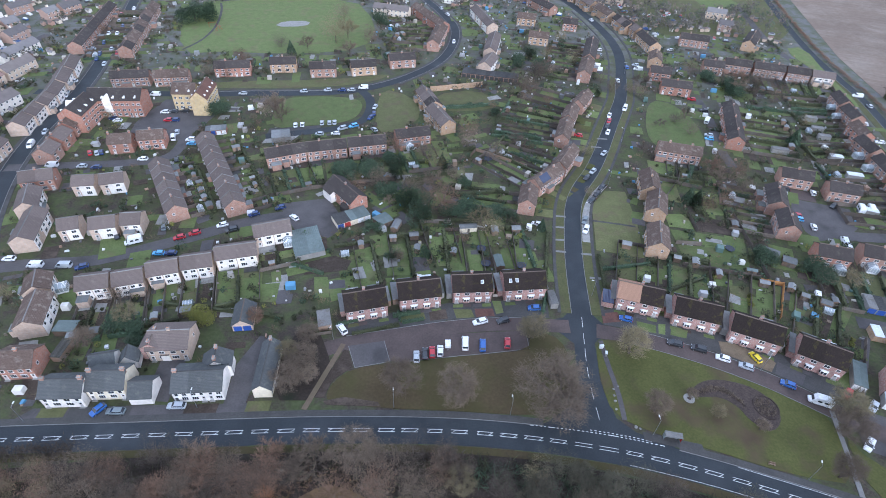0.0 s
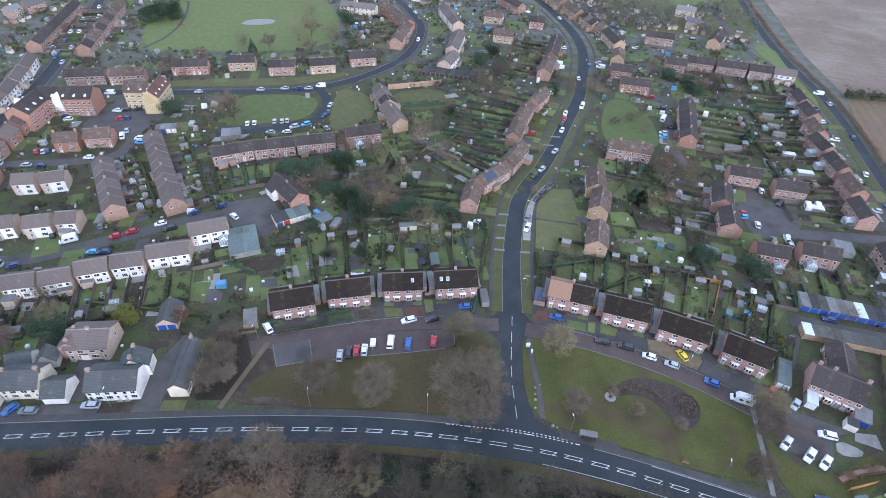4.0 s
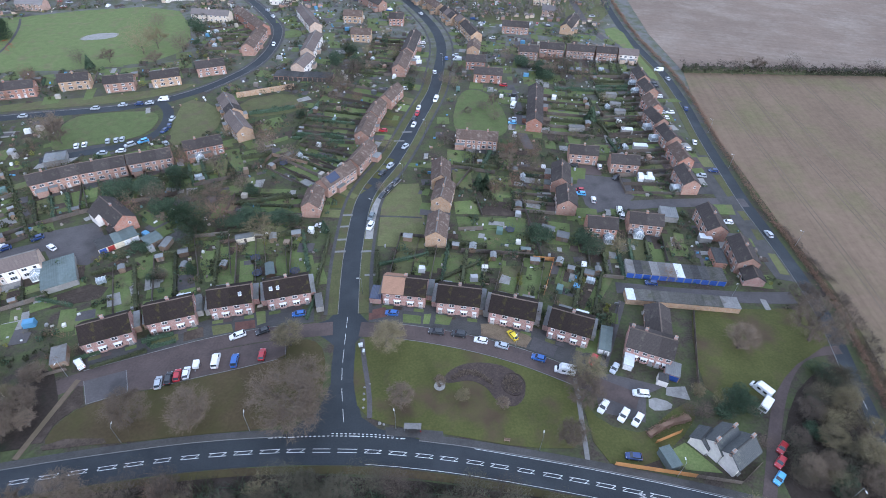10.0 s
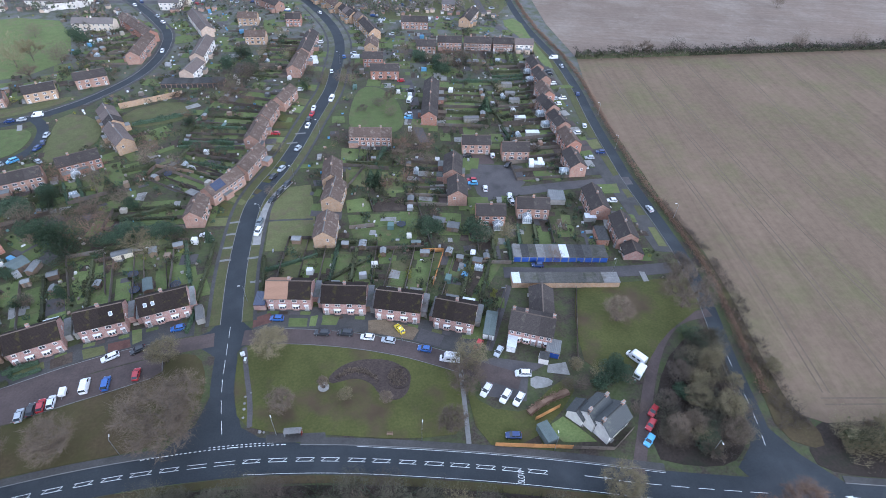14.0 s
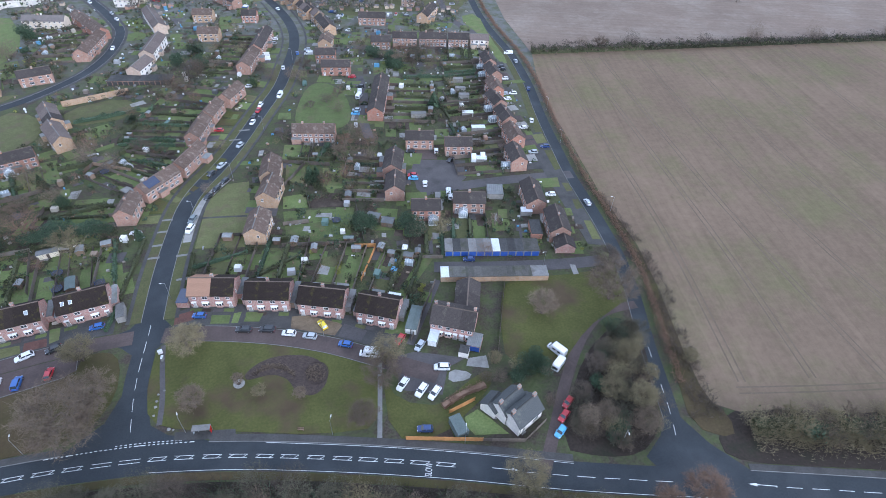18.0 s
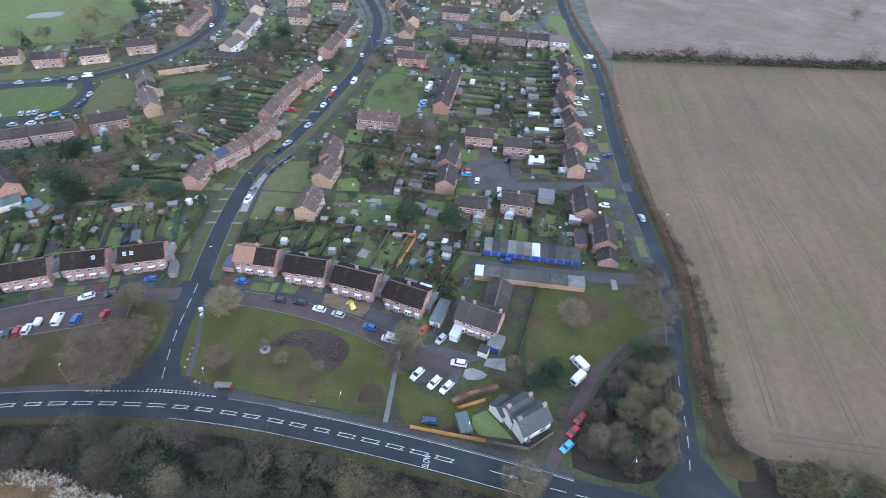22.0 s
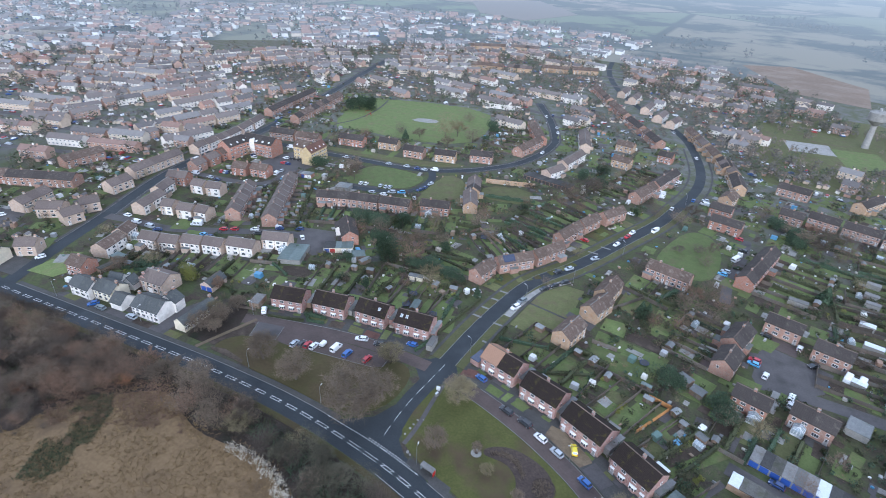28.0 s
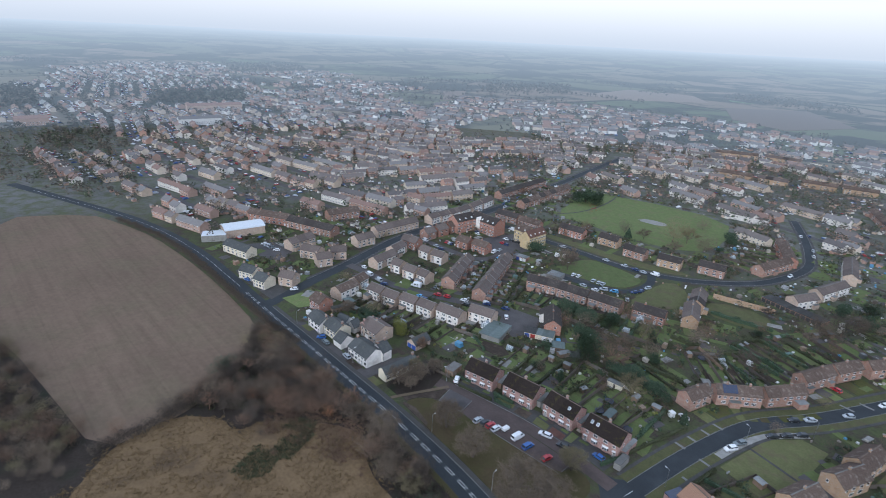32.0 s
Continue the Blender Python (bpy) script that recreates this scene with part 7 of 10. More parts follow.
# old cottages on the main road
house("cottage", -97.6, 74.1, -87.3, 74.9, 7, 2)
house("cottage", -87.6, 77.0, -78.3, 78.0, 7.6, 2, tone="cream")
house("cott_s", -77.1, 75.7, -71.3, 76.3, 6.5, 0)
house("cottage", -66.6, 78.0, -54.2, 79.4, 8.5, 3)
house("cottage", -58.4, 86.6, -57.4, 81.7, 7, 0)
house("cottage", -45.6, 91.5, -44.4, 76.2, 4.6, 3, tone="cream", height=5.4, eave=3.5)
house("buff", -78.2, 90.4, -67.4, 91.6, 9.2, 2, wall="brick_beige", roofs=("roof_grey",), detail=True)
house("mid", -112.6, 81.6, -104.0, 82.6, 7.4, 2)
garage = house("bung", -57.5, 106.0, -56.2, 97.6, 5.6, 0, wall="brick_beige", roofs=("roof_slate",))
for dx in (-1.3, 1.3):
    s = Shape()
    s.box(-0.04, dx - 1.1, 0.05, 0.04, dx + 1.1, 2.0)
    part("garage_door", s.mesh("garage_door", M["blue_door"]), garage, pose(4.14, 0, 0), "blue double garage door")
house("buff", -76.8, 92.0, -76.6, 86.4, 5.8, 1, wall="brick_pink", roofs=("roof_grey",), detail=True, height=6.7, eave=4.7)
flat_garages(-74.4, 86.9, -72.2, 87.0, 1.6, 1, ("roof_grey",), "render_white", "door", 2.6, "small tiled porch of a beige house", False)
flat_garages(-103.1, 87.2, -100.3, 87.2, 6.0, 4, ("cement_old",), "shed", "door", 2.4, "long lean-to with a weathered sheet roof", False)
flat_garages(-107.6, 94.6, -101.7, 94.9, 3.8, 2, ("felt_green",), "shed", "door", 2.4, "low shed with a greenish felt roof", False)
house("cottage", 128.7, 55.0, 135.8, 58.4, 5.0, 1, height=6.3, eave=4.0)
house("cottage", 130.6, 51.6, 138.6, 55.3, 6.0, 1, height=6.4, eave=3.9)
house("cott_s", 126.6, 56.7, 130.6, 59.4, 4.4, 1, height=4.5, eave=2.7)
# white gabled and buff houses up the side road
house("white", 11.3, 516.5, 12.2, 540.0, 7.2, 1)
house("white", 24.8, 498.0, 25.7, 522.3, 7.2, 1)
house("white", 41.1, 470.2, 42.5, 491.9, 7.2, 1)
house("white", 54.8, 450.7, 57.3, 469.2, 7.2, 1)
house("white", 66.0, 439.4, 69.8, 455.7, 7.2, 1)
house("buff", 81.0, 431.3, 89.2, 413.5, 7.1, 2)
house("buff", 90.2, 411.0, 97.7, 394.8, 7.1, 2)
house("buff", 99.4, 391.6, 106.0, 374.2, 7.1, 2)
house("buff", 108.0, 370.3, 113.0, 352.9, 7.1, 2)
house("brick", -15.8, 528.6, 9.2, 482.5, 7.1, 3)
house("brick", 12.8, 475.5, 32.8, 439.6, 7.1, 3)
house("brick", 36.5, 432.3, 50.4, 410.9, 7.1, 3)
house("brick", 54.0, 404.8, 67.8, 382.6, 7.1, 3)
house("buff", -218.4, 660.3, -177.2, 686.4, 7.1, 4)
house("buff", -171.4, 691.8, -135.4, 701.3, 7.1, 4)
house("buff", -160.9, 551.2, -126.5, 559.9, 7.1, 4)
house("buff", -122.5, 563.3, -96.9, 568.9, 7.1, 4)
house("buff", -91.1, 585.7, -62.6, 593.7, 7.1, 4)
house("buff", -59.0, 596.7, -33.3, 606.5, 7.1, 4)

# ---- parked vehicles ----
car("hatch", "silver", -6.0, 91.0, -86)
car("hatch", "black", -3.7, 92.1, -87)
car("hatch", "red", -1.7, 92.8, -87)
car("hatch", "white", 0.5, 93.3, -88)
car("van", "white", 7.5, 96.5, -90)
car("suv", "blue", 12.5, 96.0, -91)
car("hatch", "red", 19.6, 97.2, -93)
car("estate", "white", 12.0, 104.8, 21)
car("hatch", "black", 18.8, 105.6, 21)
car("hatch", "blue", 28.6, 111.2, 3)
car("suv", "white", -28.2, 99.6, -52)
car("suv", "white", 51.1, 150.5, 68)
car("estate", "grey", 51.6, 155.8, 68)
car("hatch", "black", 56.4, 168.5, 51)
car("hatch", "black", 59.2, 173.0, 51)
car("hatch", "black", 62.1, 177.7, 51)
car("hatch", "silver", 60.5, 189.1, 53)
car("hatch", "silver", 67.9, 203.8, 53)
car("van", "white", 86.8, 247.4, 69)
car("hatch", "white", 77.4, 239.1, 70)
car("hatch", "red", 76.2, 233.6, 69)
car("hatch", "black", 74.2, 228.4, 69)
car("hatch", "white", 73.4, 222.6, 69)
car("hatch", "white", 72.1, 260.9, -12)
car("van", "white", 81.9, 299.0, -12)
car("van", "white", 82.0, 293.3, -12)
car("hatch", "silver", 86.7, 315.7, -11)
car("hatch", "white", 88.0, 322.6, -11)
car("hatch", "red", 59.1, 218.6, -13)
car("hatch", "black", 57.1, 184.1, 53)
car("hatch", "white", 33.6, 152.4, -14)
car("estate", "black", 68.3, 99.9, -15)
car("suv", "black", 74.7, 98.3, -18)
car("hatch", "white", 80.6, 95.3, -20)
car("hatch", "silver", 86.2, 92.8, -24)
car("hatch", "blue", 95.5, 87.4, -26)
car("camper", "white", 101.5, 82.4, -20)
car("hatch", "yellow", 90.1, 96.1, -68)
car("hatch", "blue", 56.0, 108.5, -15)
car("hatch", "red", 110.6, 85.2, 47)
car("hatch", "silver", 115.5, 81.6, 46)
car("suv", "white", 119.5, 73.0, -15)
car("estate", "white", 108.1, 70.5, 45)
car("suv", "white", 112.4, 67.4, 44)
car("estate", "white", 115.5, 65.8, 43)
car("hatch", "navy", 110.5, 56.5, -15)
car("hatch", "red", 148.0, 54.2, 35)
car("hatch", "red", 145.3, 50.9, 35)
car("hatch", "sky", 142.6, 47.2, 35)
car("camper", "white", 152.3, 70.3, -62)
car("caravan", "white", 150.6, 65.6, 37)
car("hatch", "silver", 193.7, 131.6, -91)
car("hatch", "navy", 140.0, 112.3, -14)
car("hatch", "white", 136.9, 158.1, -104)
car("van", "white", 144.2, 150.4, -106)
car("suv", "white", 144.1, 147.5, -106)
car("hatch", "red", 133.5, 164.9, -13)
car("hatch", "sky", 133.2, 162.6, -14)
car("hatch", "black", 151.5, 172.2, 39)
car("hatch", "white", 147.6, 180.5, -105)
car("caravan", "white", 161.1, 170.4, -108)
car("caravan", "white", 165.0, 170.4, -108)
car("hatch", "black", 137.0, 182.5, -13)
car("caravan", "white", 123.9, 237.3, 62)
car("hatch", "silver", 120.6, 224.2, -13)
car("hatch", "sky", 119.6, 220.9, -13)
car("hatch", "black", 126.6, 249.0, -12)
car("van", "white", 217.0, 274.3, -12)
car("hatch", "silver", 216.8, 262.7, -94)
car("hatch", "black", 205.9, 257.1, -12)
car("hatch", "white", 202.4, 242.2, -12)
car("hatch", "black", 205.2, 253.4, -12)
car("hatch", "navy", 210.2, 228.0, -112)
car("hatch", "silver", 195.8, 225.2, -12)
car("hatch", "white", 195.2, 219.6, -13)
car("hatch", "white", 200.3, 224.9, -12)
car("hatch", "navy", 194.8, 173.2, -13)
car("hatch", "white", 198.4, 196.3, -112)
car("hatch", "silver", 187.9, 170.1, -13)
car("hatch", "white", 191.7, 190.7, -13)
car("hatch", "white", 182.2, 139.7, -14)
car("hatch", "white", 134.9, 146.4, -104)
car("hatch", "red", 124.3, 261.2, -12)
car("van", "white", 105.3, 296.5, -12)
car("hatch", "silver", 105.2, 302.4, -12)
car("hatch", "white", 132.5, 327.9, -11)
car("hatch", "black", 126.8, 329.0, -11)
car("hatch", "blue", 99.3, 298.6, -94)
car("hatch", "white", 90.3, 280.1, -93)
car("hatch", "white", -138.9, 122.1, 4)
car("van", "white", -129.1, 119.8, 4)
car("van", "silver", -120.2, 120.2, 4)
car("hatch", "navy", -114.4, 120.0, 28)
car("hatch", "red", -85.6, 138.9, 28)
car("hatch", "red", -89.8, 136.2, 28)
car("camper", "white", -103.9, 133.1, 29)
car("hatch", "black", -110.7, 135.6, -64)
car("hatch", "white", -77.7, 143.8, 28)
car("suv", "black", -73.5, 141.3, 28)
car("hatch", "navy", -68.6, 150.6, 29)
car("hatch", "navy", -60.4, 155.2, 29)
car("hatch", "white", -53.9, 149.7, -41)
car("hatch", "sky", -93.3, 127.9, 4)
car("hatch", "navy", -89.5, 128.2, 4)
car("hatch", "grey", -97.3, 141.4, -67)
car("hatch", "blue", -83.8, 70.4, 58)
car("estate", "grey", -79.3, 70.2, 3)
car("estate", "silver", -65.1, 72.5, 3)
car("hatch", "white", -69.2, 216.2, -77)
car("hatch", "white", -66.3, 217.0, -77)
car("hatch", "silver", -57.8, 219.3, -79)
car("hatch", "silver", -54.5, 219.7, -79)
car("hatch", "silver", -52.3, 220.4, -80)
car("suv", "silver", -47.8, 215.1, 33)
car("suv", "sky", -43.1, 217.6, 33)
car("hatch", "silver", -35.7, 237.0, 78)
car("hatch", "navy", -35.5, 230.8, -83)
car("hatch", "navy", -36.5, 226.2, 64)
car("hatch", "silver", -73.0, 250.4, 6)
car("hatch", "silver", -61.6, 252.9, 6)
car("hatch", "navy", -54.6, 253.6, 6)
car("hatch", "silver", -49.9, 254.1, 6)
car("van", "white", -44.3, 257.3, 6)
car("hatch", "silver", -101.9, 244.9, 6)
car("hatch", "silver", -57.0, 209.2, 5)
car("hatch", "white", -50.0, 210.3, 5)
car("hatch", "silver", -33.5, 215.3, -50)
car("van", "white", -142.7, 239.5, 6)
car("hatch", "white", -131.0, 222.7, 6)
car("hatch", "black", -127.2, 223.6, 6)
car("hatch", "black", -122.4, 224.6, 6)
car("suv", "white", -110.1, 199.5, 5)
car("hatch", "sky", -108.7, 196.4, 5)
car("hatch", "silver", -118.4, 205.6, -68)
car("van", "white", -118.1, 200.7, -68)
car("hatch", "navy", -151.1, 214.8, 5)
car("hatch", "white", -148.2, 213.0, 5)
car("hatch", "red", -126.5, 215.5, 5)
car("hatch", "navy", -123.5, 215.8, 5)
car("hatch", "silver", -144.3, 175.9, 5)
car("hatch", "navy", -138.5, 175.6, 5)
car("hatch", "white", -123.4, 183.1, 5)
car("van", "white", -156.1, 175.7, 5)
car("hatch", "navy", -142.0, 186.7, -63)
car("hatch", "silver", -143.5, 186.1, -63)
car("hatch", "red", -146.2, 185.9, -62)
car("hatch", "black", -109.9, 183.8, -68)
car("hatch", "silver", -173.3, 200.6, 102)
car("van", "white", -172.9, 189.8, 102)
car("hatch", "white", -202.1, 313.7, 102)
car("hatch", "white", -197.4, 314.3, 102)
car("hatch", "navy", -197.9, 300.0, 102)
car("hatch", "silver", -189.2, 291.0, 101)
car("hatch", "navy", -192.4, 284.2, 102)
car("hatch", "navy", -190.5, 277.4, 102)
car("hatch", "silver", -183.5, 271.5, 101)
car("hatch", "red", -184.0, 286.8, 101)
car("hatch", "navy", -199.8, 326.3, 102)
car("hatch", "white", -199.4, 340.4, 101)
car("hatch", "black", -202.4, 336.9, 102)
car("hatch", "white", -207.7, 357.6, 102)
car("hatch", "red", -210.4, 346.3, 102)
car("hatch", "silver", -205.8, 334.4, 102)
car("van", "white", -217.1, 351.8, 8)
car("hatch", "silver", -185.5, 237.6, 6)
car("hatch", "white", -184.1, 233.5, 6)
car("hatch", "black", -182.2, 221.0, 6)
car("hatch", "white", -188.2, 250.0, 6)
car("hatch", "silver", -200.0, 290.5, 7)
car("hatch", "white", 0.8, 325.5, 88)
car("hatch", "white", -4.3, 374.3, -59)
car("hatch", "silver", -9.0, 386.2, -59)
car("hatch", "navy", -22.7, 417.9, -60)
car("hatch", "white", -25.9, 411.5, -59)
car("hatch", "silver", 70.9, 428.0, -70)
car("hatch", "white", 92.7, 375.7, -70)
car("hatch", "white", 48.0, 463.8, 84)

fence_run(-10.2, 257.2, 16.8, 266.2, "brick_buff", 2.9, "buff brick garden wall behind garages")
house("bung", 174.2, 112.8, 172.9, 107.5, 6.5, 1, wall="brick_pink", roofs=("roof_dark",))
house("cott_s", -91, 83, -85, 84.5, 5.5, 1, roofs=("roof_slate",))
house("cott_s", -82.5, 87, -81.5, 83, 4.5, 0, roofs=("roof_slate",))
# houses and yards at the western junction
house("cottage", -203, 68.6, -184, 75.6, 7.5, 3, tone="cream", detail=False)
house("cottage", -163.1, 64.4, -154.4, 68.7, 7.5, 2, tone="cream", detail=False)
house("cottage", -149.2, 67.2, -141.5, 70.2, 7.5, 2, tone="cream", detail=False)
house("buff", -144.6, 77.6, -137.5, 82.3, 7.1, 1, wall="brick_beige", roofs=("roof_grey",))
for q in ((-184.4, 97, -188.9, 113.8, 3), (-173.2, 101.8, -163.3, 108.2, 2), (-155.9, 101.2, -154.5, 109.7, 1), (-161.7, 113.6, -157.9, 121.3, 1), (-170.4, 133.2, -171.2, 145.8, 2), (-179, 152, -182, 185.9, 5)):
    house("buff", *q[:4], 8, q[4], wall="brick_beige", roofs=("roof_grey",))
for q in ((-252.1, 99.3, -226.6, 116.2, 4), (-225.3, 115.6, -192, 131.3, 5), (-223.6, 141, -222, 163.8, 3)):
    house("brick", *q[:4], 9, q[4])
for q in (("hatch", "white", -200, 88.5, 60), ("estate", "silver", -196, 89, 62), ("hatch", "grey", -192, 90, 62), ("hatch", "white", -187, 91, 60), ("hatch", "blue", -156, 63.5, 20), ("hatch", "white", -133, 79, 65)):
    car(*q)
# ---- garages and outbuildings ----
def trailer(x, y, ang):
    root = empty("trailer", pose(x, y, 0.06, 0, 0, ang))
    s = Shape()
    s.box(-1.2, -0.75, 0.45, 1.2, 0.75, 1.35)
    part("body", s.mesh("body", M["white"]), root)
    s = Shape()
    s.box(1.2, -0.05, 0.5, 2.2, 0.05, 0.6)
    part("drawbar", s.mesh("drawbar", M["metal"]), root)
    for sg in (-1, 1):
        part("wheel", cached("trailer_wheel", wheel_mesh), root, pose(0, sg * 0.82, 0.31))
    return tagged(root, "small white covered trailer parked in a bay", "trailer")


trailer(2.6, 95.6, -88)
for gx, gy, gl in ((147.8, 212, 7), (177, 244, 5), (175, 233.5, 5), (174.5, 226, 5), (170.6, 208, 5), (170.9, 193.5, 6), (163.8, 168.4, 4), (168.3, 131, 4)):
    flat_garages(gx - gl / 2, gy + 0.6, gx + gl / 2, gy - 0.6, 2.6, 1, (rng.choice(("clear", "cement", "clear")),), "concrete", "white", 2.3, "small garden outhouse with a pale roof", False)
flat_garages(133.6, 119.2, 164.5, 111.6, 6.2, 12, ("cement", "cement_dark", "cement_old", "cement", "cement", "cement", "clear", "cement_dark", "cement_dark", "cement_dark", "cement_old", "cement_old"), "concrete", "blue_door", label="row of lock-up garages with blue doors")
flat_garages(128.7, 107.0, 162.3, 99.2, 4.6, 13, ("clear", "cement_old", "cement_old", "cement_old", "cement_old", "cement_old", "cement_old", "cement_old", "cement_old", "cement_old", "cement_old", "cement", "cement"), "brick_buff", "door", label="long row of brick garages with a cement sheet roof", doorside=1)
flat_garages(-38.9, 147.2, -28.2, 153.9, 6.0, 5, ("cement_dark", "cement_dark", "felt_green", "felt_green", "felt_green"), "render_cream", ("blue_door", "red_door", "render_cream", "white", "white"), label="block of five flat-roofed garages with coloured doors")
flat_garages(-50.6, 133.6, -41.6, 137.4, 13.5, 2, ("felt_green",), "concrete", "door", label="flat-roofed workshop with a greenish felt roof", doors=False)
flat_garages(6.2, 280.3, 36.0, 275.2, 7, 12, ("cement_dark",), "brick_brown", "pipe", label="long row of dark garages on the curving street")
flat_garages(-76.5, 204.0, -69.0, 206.0, 7, 2, ("felt",), "concrete", "door", label="flat-roofed garage on a concrete yard", doors=False)
flat_garages(-106.0, 206.2, -97.5, 208.5, 4.5, 4, ("felt",), "brick_red", ("door", "blue_door", "white", "white"), label="short garage row with mixed doors")


def bus_shelter(x, y, ang):
    root = empty("bus_shelter", pose(x, y, 0.14, 0, 0, ang))
    s = Shape()
    s.box(-2.1, -0.8, 2.3, 2.1, 0.8, 2.42)
    part("roof", s.mesh("roof", M["cement"]), root)
    for px_ in (-2.0, -0.67, 0.67, 2.0):
        s = Shape()
        s.box(px_ - 0.05, 0.66, 0, px_ + 0.05, 0.76, 2.3)
        part("post", s.mesh("post", M["metal"]), root)
    s = Shape()
    s.box(-1.95, 0.69, 0.3, 1.95, 0.73, 2.1)
    part("back_panel", s.mesh("back_panel", M["conserv"]), root)
    for px_ in (-2.0, 2.0):
        s = Shape()
        s.box(px_ - 0.02, -0.5, 0.3, px_ + 0.02, 0.65, 2.1)
        part("side_panel", s.mesh("side_panel", M["conserv"] if px_ < 0 else M["lamp_red"]), root)
    s = Shape()
    s.box(-1.5, 0.3, 0.45, 1.5, 0.6, 0.5), s.box(-1.3, 0.4, 0, -1.2, 0.5, 0.45), s.box(1.2, 0.4, 0, 1.3, 0.5, 0.45)
    part("bench_seat", s.mesh("bench_seat", M["metal"]), root)
    return tagged(root, "glass bus shelter with a pale flat roof", "bus shelter")


bus_shelter(58.6, 69.6, -9)
plot("paving_pad", [(52, 71.5), (66, 68.7), (66, 66.3), (52, 69.3)], 0.13, M["paving"], "tarmac pad at the bus stop", "pavement")
def swing_set(x, y, ang):
    root = empty("swing_set", pose(x, y, 0.1, 0, 0, ang))
    s = Shape()
    s.tube((-2.2, 0, 2.4), (2.2, 0, 2.4), 0.06, 0.06, 6)
    part("top_bar", s.mesh("top_bar", M["lamp_red"]), root)
    for sx in (-2.2, 2.2):
        for sy in (-0.9, 0.9):
            s = Shape()
            s.tube((sx, sy, 0), (sx, 0, 2.4), 0.05, 0.05, 6)
            part("leg", s.mesh("leg", M["lamp_red"]), root)
    for sx in (-0.9, 0.9):
        s = Shape()
        s.box(sx - 0.25, -0.1, 0.5, sx + 0.25, 0.1, 0.56)
        part("seat", s.mesh("seat", M["plastic_black"]), root)
    return tagged(root, "red steel swing frame on the playing field", "swing")


swing_set(-148, 334, 30), swing_set(-142, 327, 80)
# curved planting bed with a stone disc
bed = plot("flower_bed", [(68.2, 84.6), (72.5, 87.8), (78.5, 88.4), (86, 86.2), (90, 81), (88.8, 75.5), (84.8, 72.8), (80.6, 76), (79.4, 80), (75.4, 82.8), (71, 82.4), (68.6, 82.4)], 0.15, M["bed_soil"], "curved dark soil bed on the green", "flower bed", 2)
s = Shape()
for i in range(420):
    a, rad = rng.uniform(0, 6.28), math.sqrt(rng.random())
    if i < 190:
        x, y = 86.4 + 2.5 * rad * math.cos(a), 80.0 + 2.9 * rad * math.sin(a)
    else:
        f = rng.random()
        x, y = 70.5 + 10.5 * f + rng.gauss(0, 0.35), 83.6 + 2.3 * math.sin(f * 3.1) - 2.8 * f * f + rng.gauss(0, 0.5)
    h = rng.uniform(0.15, 0.4)
    for _ in range(3):
        u = Vector((rng.gauss(0, 0.25), rng.gauss(0, 0.25), h))
        s.poly([(x - 0.16, y, 0.14), (x + 0.16, y + 0.05, 0.14), (x + u.x, y + u.y, 0.14 + h)])
thing("bedding_plants", s.mesh("bedding_plants", M["twig"]), Matrix(), "low withered bedding plants in dark soil", "plants", "", "stuff")
for px_, py_, k in ((86.6, 80.1, 3.0),):
    s = Shape()
    for i in range(28):
        a, b = 6.283 * i / 28, 6.283 * (i + 1) / 28
        s.hexa([(px_ + (k + o) * math.cos(t), py_ + (k + 0.4 + o) * math.sin(t), z) for z in (0.1, 0.34) for t, o in ((a, 0), (a, 0.22), (b, 0.22), (b, 0))])
    part("edging", s.mesh("edging", M["bed_soil"]), bed)
disc = Shape()
disc.tube((0, 0, 0), (0, 0, 0.22), 1.5, 1.45, 24)
root = empty("village_marker", pose(66.9, 81.8, 0))
part("plinth", disc.mesh("plinth", M["stone"]), root)
s = Shape()
s.tube((0, 0, 0.2), (0, 0, 0.34), 0.5, 0.45, 14)
part("planting_ring", s.mesh("planting_ring", M["bed_soil"]), root)
tagged(root, "round grey stone disc around a sapling on grass", "paving")
tree(66.9, 81.8, 4.6, "twig", 2, 0.8)
# seat on the green
root = empty("bench", pose(81.2, 64.3, 0.1, 0, 0, -15))
for k in range(3):
    s = Shape()
    s.box(-0.75, -0.25 + 0.16 * k, 0.42, 0.75, -0.12 + 0.16 * k, 0.46)
    part("seat_slat", s.mesh("seat_slat", M["shed"]), root)
s = Shape()
s.box(-0.75, 0.24, 0.5, 0.75, 0.3, 0.85)
part("backrest", s.mesh("backrest", M["shed"]), root)
for k in (-0.6, 0.6):
    s = Shape()
    s.box(k - 0.05, -0.22, 0, k + 0.05, 0.28, 0.42)
    part("leg", s.mesh("leg", M["shed"]), root)
tagged(root, "brown wooden bench facing the road", "bench")


def boulder(x, y, r):
    def make():
        s, q = Shape(), random.Random(3)
        rings = []
        for j in range(5):
            t = math.pi * (j + 0.5) / 5
            rings.append([(math.sin(t) * math.cos(a) * q.uniform(0.8, 1.1), math.sin(t) * math.sin(a) * q.uniform(0.8, 1.1), 0.45 - 0.6 * math.cos(t)) for a in [6.283 * i / 8 for i in range(8)]])
        s.loft(rings)
        return s.mesh("boulder", M["stone"])
    return thing("boulder", cached("boulder", make), pose(x, y, 0.05, 0, 0, rng.uniform(0, 360)) @ Matrix.Diagonal((r, r, r, 1)), "grey boulder on the verge", "boulder", "boulders")


for bx, by, br in ((47.2, 83.6, 0.35), (47, 81.6, 0.4), (46.9, 79.9, 0.42), (46.7, 77.5, 0.35), (50.6, 72.6, 0.5), (51.6, 72.2, 0.35), (48.6, 84.5, 0.3)):
    boulder(bx, by, br)


